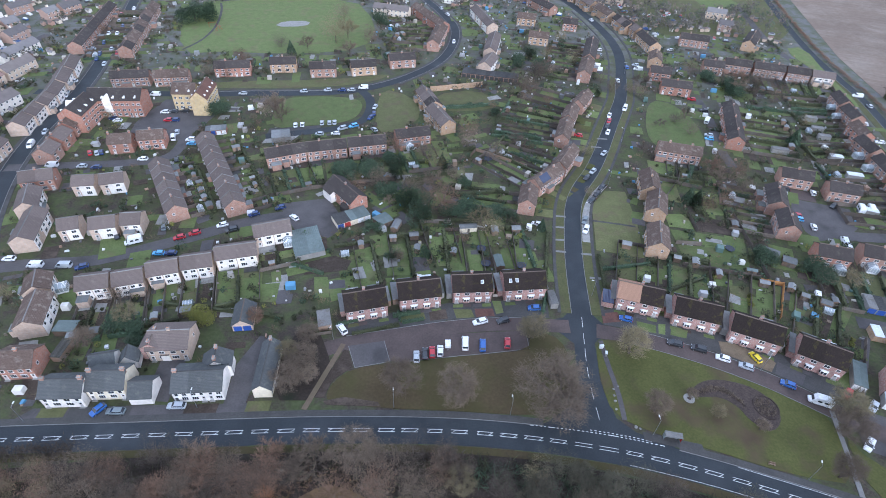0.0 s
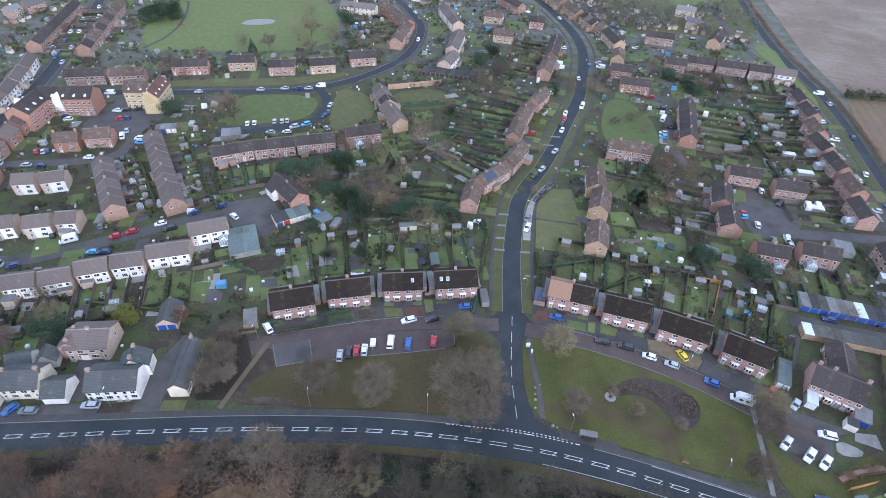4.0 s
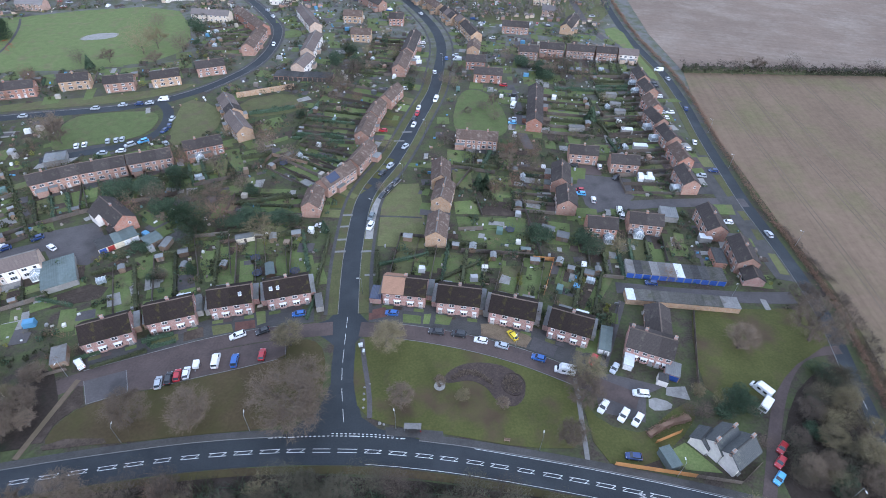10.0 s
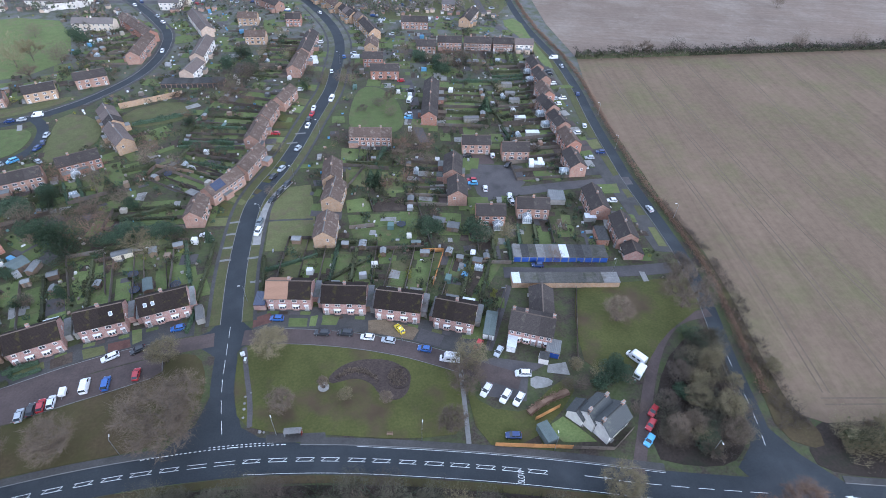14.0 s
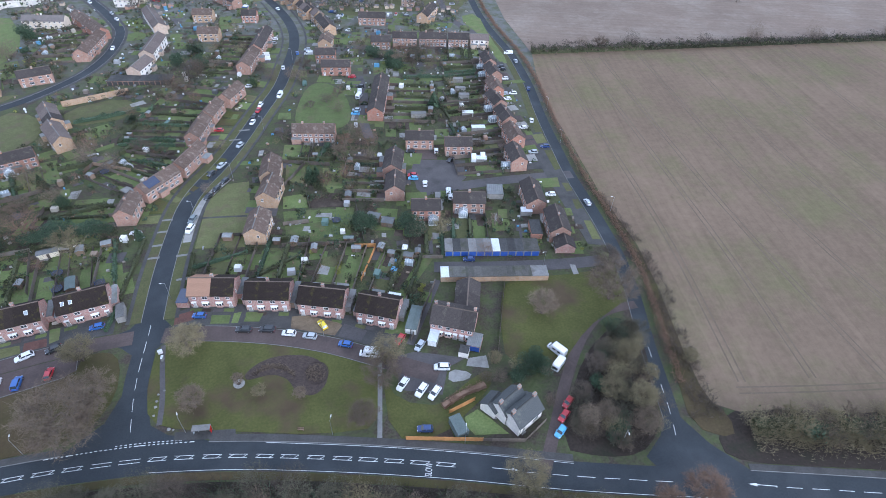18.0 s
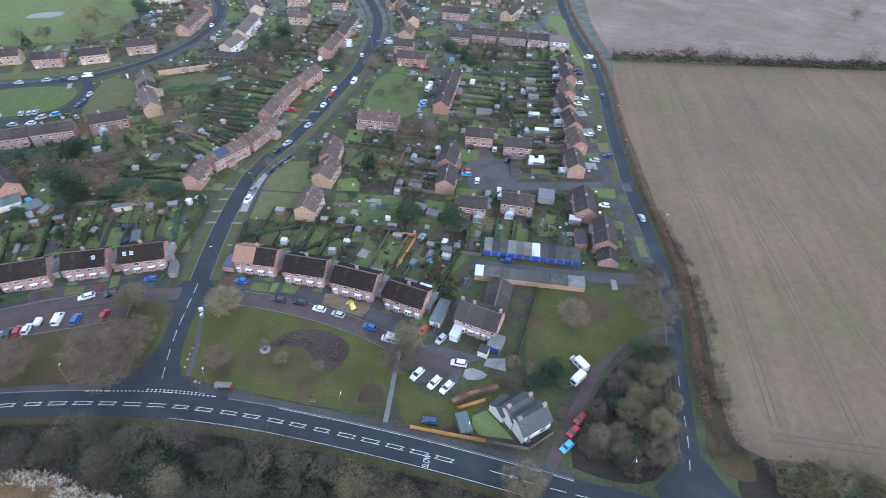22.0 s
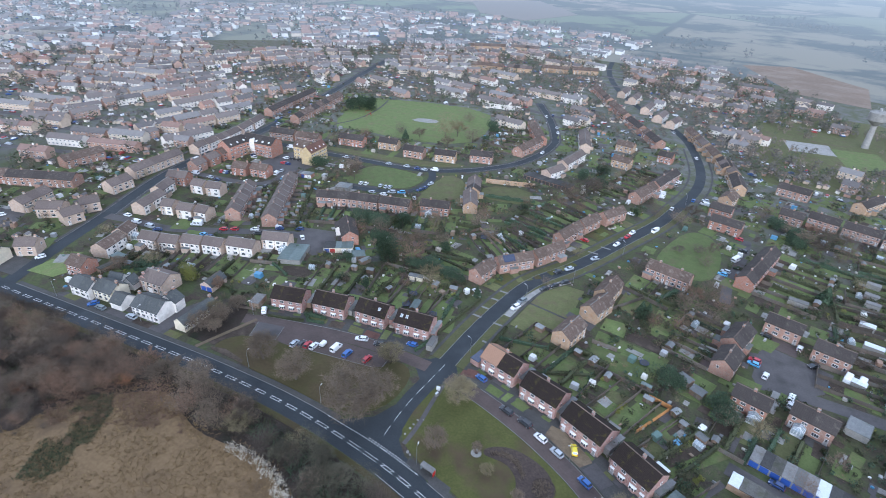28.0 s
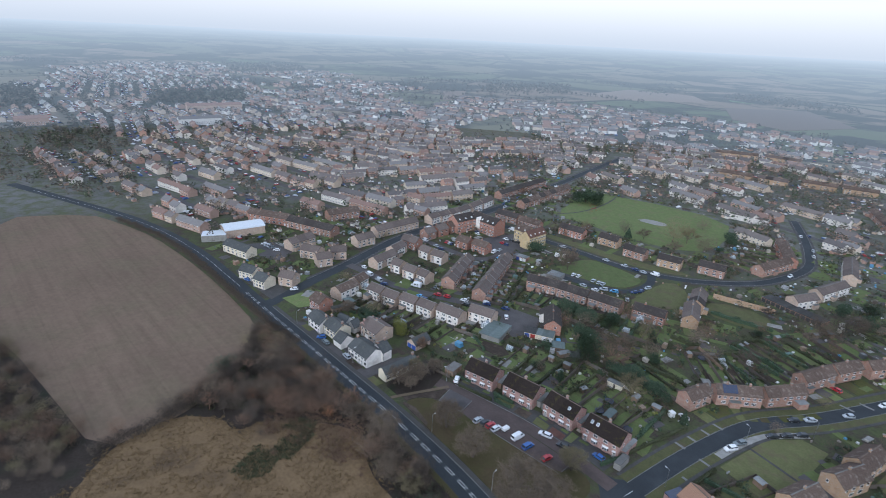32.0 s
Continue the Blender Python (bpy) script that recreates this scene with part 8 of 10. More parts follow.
def cabinet(x, y, ang, mat="plastic_black", words="green steel telecom cabinet"):
    root = empty("utility_cabinet", pose(x, y, 0.1, 0, 0, ang))
    s = Shape()
    s.box(-0.55, -0.25, 0, 0.55, 0.25, 1.25)
    part("body", s.mesh("body", M[mat]), root)
    s = Shape()
    s.box(-0.6, -0.3, 1.25, 0.6, 0.3, 1.32)
    part("lid", s.mesh("lid", M["clear"]), root)
    return tagged(root, words, "cabinet")


cabinet(46.5, 97.3, 10, "white", "white street notice box on the verge"), cabinet(47.3, 94.8, 80, "stone", "grey utility cabinet on the verge")
for lx, ly, la in ((54.5, 70.8, 100), (-10.7, 75.0, 95), (19, 74.6, 95), (88.5, 61, 70), (155.7, 40.5, 250), (163, 103.5, 200), (47.5, 118, 180), (52.5, 158, 170), (118.9, 50.6, 75), (65, 180, 150), (78, 215, 150), (96, 290, 180), (200, 125, 170), (203, 175, 170), (210, 205, 170), (-60, 72.5, 90), (-100, 66.5, 90), (-30, 96, 270), (90, 92, 230)):
    street_lamp(lx, ly, la)
band("footpath", [(46.9, 100), (47.3, 92), (48.4, 82), (48.2, 74.5)], 1.3, 0.125, M["asphalt_old"], "dark tarmac footpath beside the side road", "path")
# footpaths over the greens
band("footpath", [(-33.4, 73.4), (-30, 84.5), (-26.9, 94.6)], 1.4, 0.12, M["track"], "worn brownish footpath across the green", "path")
band("footpath", [(99.2, 56.5), (101.5, 68), (103.8, 80)], 1.2, 0.12, M["kerb"], "pale concrete footpath across the green", "path")
band("alley", [(113, 83), (120, 94), (127.5, 106)], 2.2, 0.07, M["asphalt_old"], "narrow alley between fences", "path")
# sheds and other things seen in the gardens behind the first row
flat_garages(-35.5, 101.5, -31.8, 102.6, 6.0, 2, ("cement",), "shed", "door", label="carport with a pale corrugated roof", doors=False)
shed(18.6, 130.0, 100, 5.6, 2.6, 2.3, "green"), shed(8.5, 147.6, 10, 6.0, 2.4, 2.1, "cream"), shed(-22.0, 149.4, 40, 5.4, 5.4, 2.2, "green"), shed(-17, 147, 75, 5.0, 2.4, 2.0)
trampoline(13.0, 137.6), trampoline(26.2, 130.0), trampoline(14.4, 130.2), trampoline(100.4, 143.5), trampoline(19.4, 202.3), trampoline(17.3, 195.1)
for q, mt in (([(82.4, 153.4), (91.8, 152.2), (106.2, 149.6), (105.2, 144.6), (82.6, 146)], "grass_rich"), ([(82.6, 145), (105, 143.6), (104.4, 130.4), (82.7, 135.4)], "grass_rich"), ([(92.2, 161), (107, 160.3), (106, 151), (92.3, 153.4)], "soil"), ([(83, 162.5), (91.2, 163), (91.4, 154), (82.6, 155)], "grass_rich"), ([(84, 188), (93.6, 184.8), (96, 197.6), (86, 200.6)], "grass_rich"), ([(95.2, 183.6), (102.4, 180.6), (105.4, 194.6), (98.2, 196.4)], "grass_dull"), ([(84.4, 172), (92, 170), (93, 182.6), (85.6, 184.4)], "grass_dull"), ([(98, 164), (107, 163), (108.4, 177), (99.6, 179)], "grass_rich"), ([(-5.6, 148.3), (1.1, 148.6), (1.9, 138.8), (5.0, 129), (-1.1, 128.2), (-4.6, 136.7)], "grass_rich"), ([(19.2, 146.8), (23.9, 141.2), (24, 128.9), (20, 129.1)], "grass_rich"), ([(93.8, 125.5), (100, 125.1), (94.6, 112.9), (90, 114.3)], "grass_dull"), ([(102.6, 126), (110.8, 126), (104.2, 112.5), (96.4, 110.5)], "grass_rich"), ([(115, 119), (119, 120), (112, 108.6), (108.6, 112)], "grass_dull"), ([(125.5, 119), (129.6, 117), (120.3, 106.3), (118.7, 107.2)], "grass_rich"), ([(125.3, 120.3), (122.8, 119.6), (111.9, 106.5), (114.5, 103.9), (121.4, 113.4)], "soil")):
    plot("lawn", q, 0.115, M[mt], "bright back garden lawn between fences" if mt != "soil" else "dug brown vegetable strip in a garden", "lawn")
shed(3.6, 134.5, 80, 2.4, 1.8, 1.9), shed(-8.8, 135.3, 85, 2.6, 1.8, 1.9), shed(117.9, 137.2, -25, 4.2, 3.4, 2.1), shed(113.6, 141.2, -30, 4.5, 3.0, 2.2), shed(112.9, 124.5, 60, 2.6, 2.0, 2.0), shed(104.8, 126.0, -14, 3.0, 1.8, 1.9), shed(91.3, 129.5, 78, 2.6, 1.8, 2.0), shed(103.1, 131.9, -12, 3.2, 1.4, 1.6, "green")
for px_, py_ in ((97.4, 116.7), (97.9, 118.8), (98.5, 121), (117.2, 114.2), (118.2, 116), (122.1, 104.3), (121, 102.6)):
    shrub(px_, py_, 1.3, "leaf_yellow")
for q in ((81, 134.2, 105.4, 129.2), (108, 128.8, 109, 163), (82, 145.5, 91, 145), (91.6, 163.2, 92, 152.4), (84, 169.5, 93.4, 183.8), (94.4, 184.2, 97.2, 198.4), (84, 186.6, 102.6, 179.8), (-8.9, 150.5, 2.4, 151.2), (-8.9, 150.5, -3.4, 130.1), (2.6, 149.8, 6.4, 130.0), (24.2, 146.5, 24.6, 128.3)):
    fence_run(*q, h=1.8)
flat_garages(158.4, 146.3, 164.2, 144.6, 6.4, 1, ("felt",), "concrete", "door", 2.5, "grey flat-roofed outbuilding behind houses", False)
flat_garages(165.4, 121, 169.2, 120, 7.6, 1, ("cement_dark",), "brick_red", "door", 2.7, "flat black-roofed extension of a brick house", False)
flat_garages(128.9, 79.4, 132.3, 77.4, 4.6, 1, ("felt",), "brick_pink", "blue_door", 2.5, "flat-roofed side garage with a blue door")
flat_garages(125.5, 76.6, 127.9, 75.3, 2.4, 1, ("cement_dark",), "render_white", "door", 2.5, "white front porch with a dark roof", False)
plot("patio", [(127.5, 74.4), (132.6, 74.0), (132.0, 69.8), (126.2, 72.1)], 0.09, M["concrete"], "paved front yard of a terrace", "drive")
plot("bare_plot", [(-44, 121.5), (-31, 124.5), (-30, 129), (-36, 131), (-45, 127)], 0.1, M["soil"], "bare earth vegetable plot", "soil")
fence_run(12.2, 201.7, 33.3, 190.3, "shed", 1.7, "pale timber garden fence behind a terrace"), fence_run(9.5, 196.1, 12.2, 201.7, "shed", 1.7, "pale timber garden fence behind a terrace")
fence_run(-37, 96.5, -31, 98.2, "fence", 1.3, "low timber enclosure on the path corner", True)
flat_garages(33.4, 114.4, 35.6, 114.7, 5.6, 1, ("cement",), "concrete", "door", label="lean-to carport with a pale sheet roof", doors=False)
flat_garages(50.2, 116.4, 53.6, 115.6, 5.5, 1, ("solar",), "brick_pink", "door", label="small outhouse with a blue panelled roof", doors=False)
flat_garages(114.5, 91.5, 117.6, 90.0, 9, 2, ("felt_green",), "concrete", "white", label="side garage with a grey-green roof")
flat_garages(119.2, 84.5, 121.6, 83.2, 6.5, 1, ("clear",), "concrete", "white", label="car port with a pale roof beside a terrace")
# corner cottage plot
fence_run(105.4, 55.2, 123.3, 50.0, "fence_new", 1.7, "orange-stained timber fence beside the road", True)
fence_run(123.3, 50.0, 133.2, 47.2, "fence", 1.5, "weathered timber fence beside the road", True)
fence_run(117.5, 59.3, 125.0, 61.2, "fence_new", 1.7, "orange-stained timber garden fence", True)
fence_run(133.2, 47.2, 140.4, 51.0, "fence", 1.4, "weathered timber fence round a cottage", True)
fence_run(147.8, 99.3, 134.8, 71, "fence", 1.6, "long wooden fence along a grass field", True)
fence_run(126.4, 105, 113.6, 84, "fence", 1.8, "tall dark fence along an alley", True)
fence_run(103.9, 111.3, 111.5, 126.3, "fence_new", 1.7, "new orange garden fence", True)
fence_run(104.6, 127.8, 111.5, 126.3, "fence_new", 1.7, "new orange garden fence", True)
plot("lawn", [(121, 57.3), (124.8, 58.6), (127.2, 55.2), (130.2, 50.2), (122, 52), (120.7, 54.5)], 0.1, M["grass_rich"], "small cottage lawn", "lawn")
plot("drive", [(105.9, 56.2), (107.6, 60), (116.5, 60), (116.8, 52.4)], 0.09, M["soil"], "gravelled earth drive", "drive")
flat_garages(117.0, 54.4, 120.0, 54.9, 5.0, 1, ("felt_green",), "felt_green", "door", label="small green prefabricated garage", doors=False)
conservatory(HOUSES[0][0], pose(-3.4, 4.2, 0, 0, 0, 180))


# ---- trees and shrubs ----
for tx, ty, th, tc, tw in ((-9.6, 80.3, 11, "twig", 1.15), (5.7, 78.7, 11, "twig", 1.2), (29.6, 77.5, 15.5, "twig", 1.45), (33.5, 86, 9, "twig", 1.1), (27, 100, 8.5, "twig_olive", 1.2), (54.2, 96, 10, "twig_olive", 1.15),
                       (56.5, 77.5, 8, "twig", 1.1), (72.2, 76.7, 4.5, "twig_olive", 1.0), (96.2, 62, 8.5, "twig", 1.1), (103, 73, 9, "twig", 1.1), (105.6, 79, 9, "twig_olive", 1.2), (82, 73.5, 4.5, "twig", 1.0), (154, 84.5, 9, "twig", 1.2), (177, 84.8, 15, "twig", 1.0), (183, 98, 9, "twig_dark", 1.1),
                       (129.4, 37, 9, "twig_olive", 1.2), (166.9, 24, 9, "twig_red", 1.3), (157, 24, 8, "twig_red", 1.2), (16.5, 146, 8, "twig_olive", 1.25), (-1.6, 160, 11, "twig_red", 1.5), (134.8, 128, 7, "twig_olive", 1.2), (-38.4, 80, 8, "twig", 1.2), (-36, 86.5, 8, "twig", 1.2), (-40.5, 89, 7, "twig_olive", 1.1), (-36.5, 95, 7, "twig", 1.1), (-33.5, 82, 6, "twig", 1.1),
                       (-69, 317, 17, "twig_olive", 1.1), (-63, 324, 14, "twig_olive", 1.0), (-48, 318, 13, "twig", 1.2), (-84, 223, 12, "twig", 0.8), (-80, 226, 13, "twig", 0.8), (-76, 219, 11, "twig", 0.9), (-21.9, 197, 9, "twig_red", 1.1), (99.5, 166, 8, "twig_red", 0.9), (109, 182, 10, "twig", 1.2), (118, 178, 9, "twig", 1.1),
                       (36, 268, 11, "twig_dark", 1.2), (44, 272, 12, "twig_dark", 1.3), (40, 262, 10, "twig", 1.2), (48, 280, 10, "twig", 1.2), (-110, 276, 9, "twig_red", 1.1), (-88, 278, 9, "twig_dark", 1.2), (-125, 262, 9, "twig", 1.1), (9, 205, 9, "twig", 1.2), (20, 196, 8, "twig", 1.2), (30, 206, 8, "twig_dark", 1.2), (118, 205, 8, "twig", 1.1),
                       (112, 225, 7, "twig", 1.2), (108, 236, 5, "twig_dark", 1.5), (100, 232, 4, "twig_dark", 1.6), (160, 276, 9, "twig_dark", 1.3), (170, 268, 9, "twig", 1.3), (133, 292, 9, "twig", 1.3), (-5, 172, 9, "twig", 1.2), (-14, 168, 9, "twig", 1.1), (-59, 35, 6, "twig_red", 1.3), (-97, 90, 7, "twig", 1.1), (-53, 101, 6, "twig_red", 1.0), (-90, 100, 6, "twig_olive", 1.2), (133.9, 71, 5, "twig_olive", 1.0), (8.9, 212.7, 9, "twig_red", 1.2), (13.2, 151, 8, "twig_olive", 1.3), (47, 282, 10, "twig_dark", 1.3), (16, 260, 6, "twig_dark", 1.2), (100.9, 274, 9, "twig_dark", 1.2), (93.6, 266, 7, "twig", 1.2), (65.8, 335, 8, "twig_olive", 1.2), (-71.7, 361, 10, "twig", 1.2), (-4, 187, 9, "twig_olive", 1.1), (273, 269, 10, "twig", 1.0), (293, 267, 11, "twig_dark", 1.0), (262, 271, 9, "twig", 1.0), (373, 258, 13, "twig", 0.9), (420, 331, 13, "twig", 1.0), (414, 253, 12, "twig", 1.0), (340, 261, 9, "twig_dark", 1.0), (470, 247, 12, "twig", 1.0), (110.5, 192, 8, "twig_red", 1.2), (108, 170, 7, "twig_red", 1.1), (135.2, 130, 5, "twig_olive", 1.1), (-83, 305, 9, "twig", 1.1), (-98, 305, 9, "twig_dark", 1.1), (-58, 300, 9, "twig", 1.1), (-115, 284, 8, "twig_red", 1.1), (152, 272, 9, "twig", 1.2), (158, 266, 8, "twig_dark", 1.2), (164, 282, 9, "twig", 1.2), (156, 285, 8, "twig_red", 1.2), (146, 281, 8, "twig", 1.2), (172, 284, 8, "twig_dark", 1.2), (166, 262, 7, "twig", 1.2), (116, 197, 8, "twig", 1.2), (121, 191, 8, "twig_red", 1.2), (98, 262, 8, "twig", 1.2), (84, 266, 8, "twig", 1.1), (80, 276, 7, "twig_dark", 1.2), (114, 240, 6, "twig", 1.2), (-34, 166, 8, "twig_red", 1.2), (-26, 172, 9, "twig", 1.2), (4, 178, 8, "twig", 1.2), (-10, 196, 8, "twig", 1.2), (60, 203, 6, "twig_olive", 1.2), (56, 172, 5, "twig", 1.1), (38, 250, 8, "twig", 1.2), (30, 258, 9, "twig_dark", 1.2)):
    tree(tx, ty, th, tc, None, tw)
for ex, ey, eh, ew in ((-8.4, 152, 10.5, 9), (-13, 160, 10, 7), (2.5, 156.5, 4.5, 6), (7, 157.5, 4.5, 6.5), (12, 157.8, 4.5, 6), (18, 157, 4.5, 6), (23, 156, 4, 5), (-161.3, 341, 13, 13), (-155, 347, 11, 10), (-105.5, 224, 8, 8), (109.2, 138, 6, 6), (124.3, 132.5, 6.5, 7), (149.4, 277, 7, 8), (140, 286, 7, 7), (145.3, 68, 4.6, 5.2), (142.2, 67.1, 5, 6), (138.6, 64.8, 2.6, 3.2), (-84, 31, 5, 7), (-88, 97, 4, 6), (-84, 92, 3.6, 5), (-93, 97, 3.6, 5), (-46, 350, 8, 7), (48, 290, 7, 7), (37, 294, 7, 6), (45, 308, 7, 7), (148.6, 267, 7, 7), (-22.3, 165.4, 7, 6), (109.2, 139.1, 5.5, 6), (126.6, 131.7, 5.5, 6), (-24, 190, 5, 5), (22, 236, 3.6, 4), (-40, 176, 9, 8), (-30, 178, 9, 8), (-20, 182, 9, 7)):
    evergreen(ex, ey, eh, ew)
evergreen(-68.1, 100, 6.6, 5.0, "leaf_yellow")
for cx, cy, ch, cw in ((96.5, 169, 8, 7), (94, 171, 7, 6), (157.3, 220, 8, 8), (-91.1, 299, 7, 6), (-2, 188, 7, 6), (35, 150, 5, 4)):
    conifer(cx, cy, ch, cw)


def inside(x, y, poly):
    hit = False
    for (xa, ya), (xb, yb) in zip(poly, poly[1:] + poly[:1]):
        if (ya > y) != (yb > y) and x < (xb - xa) * (y - ya) / (yb - ya) + xa:
            hit = not hit
    return hit


WOOD = [(-108, 52), (-64, 59.5), (-29, 62.5), (0, 63.5), (27, 62), (72, 54), (118, 38), (160, 22), (168, 0), (150, -5), (110, 8), (75, 27), (45, 42.5), (37, 45), (22, 52), (7, 52), (-12, 53), (-24, 58), (-32, 55), (-44, 42), (-54, 30), (-64, 16), (-70, 10), (-76, 28), (-90, 44)]
STRIP = [(145, 46), (156, 61), (167, 71), (179, 76), (177, 66), (170, 46), (161, 36)]
ROADSIDE = [(188, 34), (200, 28.5), (230, 19), (330, -14), (334, -4), (238, 29), (205, 36.5), (190, 39)]
NORTHWOOD = [(-330, -45), (-214, -64), (-145, -38), (-95, -26), (-62, -18), (-70, -40), (-90, -70), (-330, -110)]
SCRUB = [(-108, 52), (-64, 59), (-40, 60), (-30, 56), (-38, 46), (-47, 35), (-47, 24), (-56, 23), (-67, 11), (-63, -6), (-60, -15), (-65, -14), (-71, 4), (-79, 28), (-92, 44)]


RUSSET = ((-58.6, 32.5, 5.0), (-36.4, 50.5, 5.0))


def scatter(poly, count, lo, hi, seed):
    r = random.Random(seed)
    bx, by = [p[0] for p in poly], [p[1] for p in poly]
    while count:
        x, y = r.uniform(min(bx), max(bx)), r.uniform(min(by), max(by))
        if inside(x, y, poly):
            count -= 1
            yield x, y, r.uniform(lo, hi)


def woodland(spots, cols, label, seed):
    """A wood that nobody could count tree by tree, one object for each bark tone."""
    r = random.Random(seed)
    made = {c: [] for c in cols}
    for x, y, h in spots:
        made[r.choice(cols)].append((x, y, h))
    for col, places in made.items():
        vs, fs, base = [], [], 0
        for x, y, h in places:
            k = r.randrange(7, 11) if r.random() < 0.88 else r.randrange(4, 7)
            for me in TREES[(k, col)]:
                v = np.empty(len(me.vertices) * 3, np.float32)
                me.vertices.foreach_get("co", v)
                v = v.reshape(-1, 3)
                a, f, w = r.uniform(0, 6.28), h / 10, h / 10 * r.uniform(0.95, 1.35)
                c, s_ = math.cos(a) * w, math.sin(a) * w
                vs.append(np.stack((x + c * v[:, 0] - s_ * v[:, 1], y + s_ * v[:, 0] + c * v[:, 1], f * v[:, 2]), 1))
                fs += [tuple(base + i for i in p.vertices) for p in me.polygons]
                base += len(v)
        if vs:
            me = bpy.data.meshes.new("woodland")
            me.from_pydata(np.concatenate(vs).tolist(), [], fs)
            me.materials.append(M[col])
            thing("woodland", me, Matrix(), label, "trees", "", "stuff")


for x, y, h in scatter(WOOD, 64, 5.5, 9, 31):
    tree(x, y, h, rng.choice(("twig_grey", "twig_grey", "twig_dark", "twig_olive") if x > 8 else ("twig", "twig_dark", "twig", "twig_red")), -1, rng.uniform(0.9, 1.2))
woodland([q for q in scatter(WOOD, 190, 3.5, 7, 32) if q[0] > 8], ("twig_grey", "twig_grey", "twig_dark"), "grey-green leafless bushes of the roadside wood", 1)
woodland([q for q in scatter(WOOD, 190, 4.5, 8, 32) if q[0] <= 8], ("twig", "twig_dark", "twig_red"), "brown leafless trees of the roadside wood", 11)
for tx, ty, th, tc, tw in ((-17.5, 60.5, 9.5, "twig", 1.3), (-27, 58.5, 9, "twig", 1.3), (-8.5, 58, 9, "twig", 1.2), (-21.5, 51.5, 8.5, "twig_red", 1.2), (-13, 53, 8.5, "twig", 1.2), (-4, 52.5, 8, "twig", 1.15), (6.2, 55, 7, "twig_olive", 1.0), (2.5, 60, 6, "twig", 1.1), (23, 54.5, 6, "twig_grey", 1.2), (33.5, 58, 6.5, "twig_grey", 1.2), (40.5, 56, 6.5, "twig_grey", 1.2)):
    tree(tx, ty, th, tc, None, tw)
for tx, ty, th in ((-96, 43, 5), (-93, 49, 5.5), (-89, 54, 5.5), (-85, 50, 5)):
    tree(tx, ty, th, "twig_olive", -1, 1.2)
for x, y, h in scatter([(14, 60), (40, 56.5), (72, 49), (110, 36), (150, 20), (146, 4), (110, 14), (75, 33), (45, 46), (24, 54)], 26, 5.5, 7.5, 51):
    tree(x, y, h, rng.choice(("twig_olive", "twig", "twig_grey")), -1, rng.uniform(1.0, 1.25))
for tx, ty, th in RUSSET:
    tree(tx, ty, th, "twig_rust", -1, 1.0)
woodland(scatter(SCRUB, 120, 3.0, 6.5, 33), ("twig_dark", "twig_dark", "twig_red"), "dark leafless scrub beside the field", 2)
for tx, ty, th, tc, tw in ((169.3, 62.6, 8.5, "twig_olive", 1.0), (160.5, 53.3, 7, "twig_olive", 1.1), (165.9, 48.8, 8.5, "twig_olive", 1.15), (149.9, 47.9, 6.5, "twig", 1.1), (151.9, 54.8, 6, "twig_dark", 1.0), (159.7, 61.7, 6.5, "twig_dark", 1.1), (163.2, 42.9, 7, "twig", 1.0), (154.8, 48.0, 6.5, "twig", 1.0), (172.5, 55.5, 6, "twig_olive", 0.9), (176, 71.5, 5, "twig", 0.9), (186.1, 57.5, 6, "twig_olive", 1.0)):
    tree(tx, ty, th, tc, None, tw)
woodland(scatter(STRIP, 58, 3.5, 6.5, 34), ("twig_grey", "twig_olive", "twig", "twig_grey"), "leafless bushes between lane and track", 3)
for ex, ey, eh, ew in ((156.3, 43.3, 3.6, 5), (172.3, 71.9, 4.5, 5), (164, 65, 3, 3), (158, 57, 2.6, 3.4)):
    evergreen(ex, ey, eh, ew)
for tx, ty, th, tc in ((133, 65.3, 4.5, "twig"), (138.9, 68, 4, "twig_olive"), (143.8, 55.4, 4, "twig"), (146.4, 64.3, 3.5, "twig"), (130, 66.5, 4, "twig_dark")):
    tree(tx, ty, th, tc, -1, 1.2)
woodland(scatter(ROADSIDE, 75, 4.5, 7.5, 35), ("twig_olive", "twig"), "leafless trees on the roadside bank", 4)
woodland(scatter([(-180, -44), (-147, -36), (-99, -28), (-64, -20), (-54, -28), (-56, -60), (-120, -78), (-180, -74)], 130, 3, 5.5, 37), ("twig_dark", "twig_olive", "twig"), "dark leafless scrub beyond the field", 6)
woodland(scatter([(-165, -42), (-145, -33), (-99, -21), (-66, -14), (-52, -19), (-60, -34), (-100, -40), (-150, -50)], 80, 3.5, 5.5, 38), ("twig", "twig_red", "twig_olive"), "brown leafless scrub at the foot of the field", 7)
woodland(scatter(NORTHWOOD, 90, 5, 10, 36), ("twig_dark", "twig", "twig_red"), "leafless wood at the field's edge", 5)


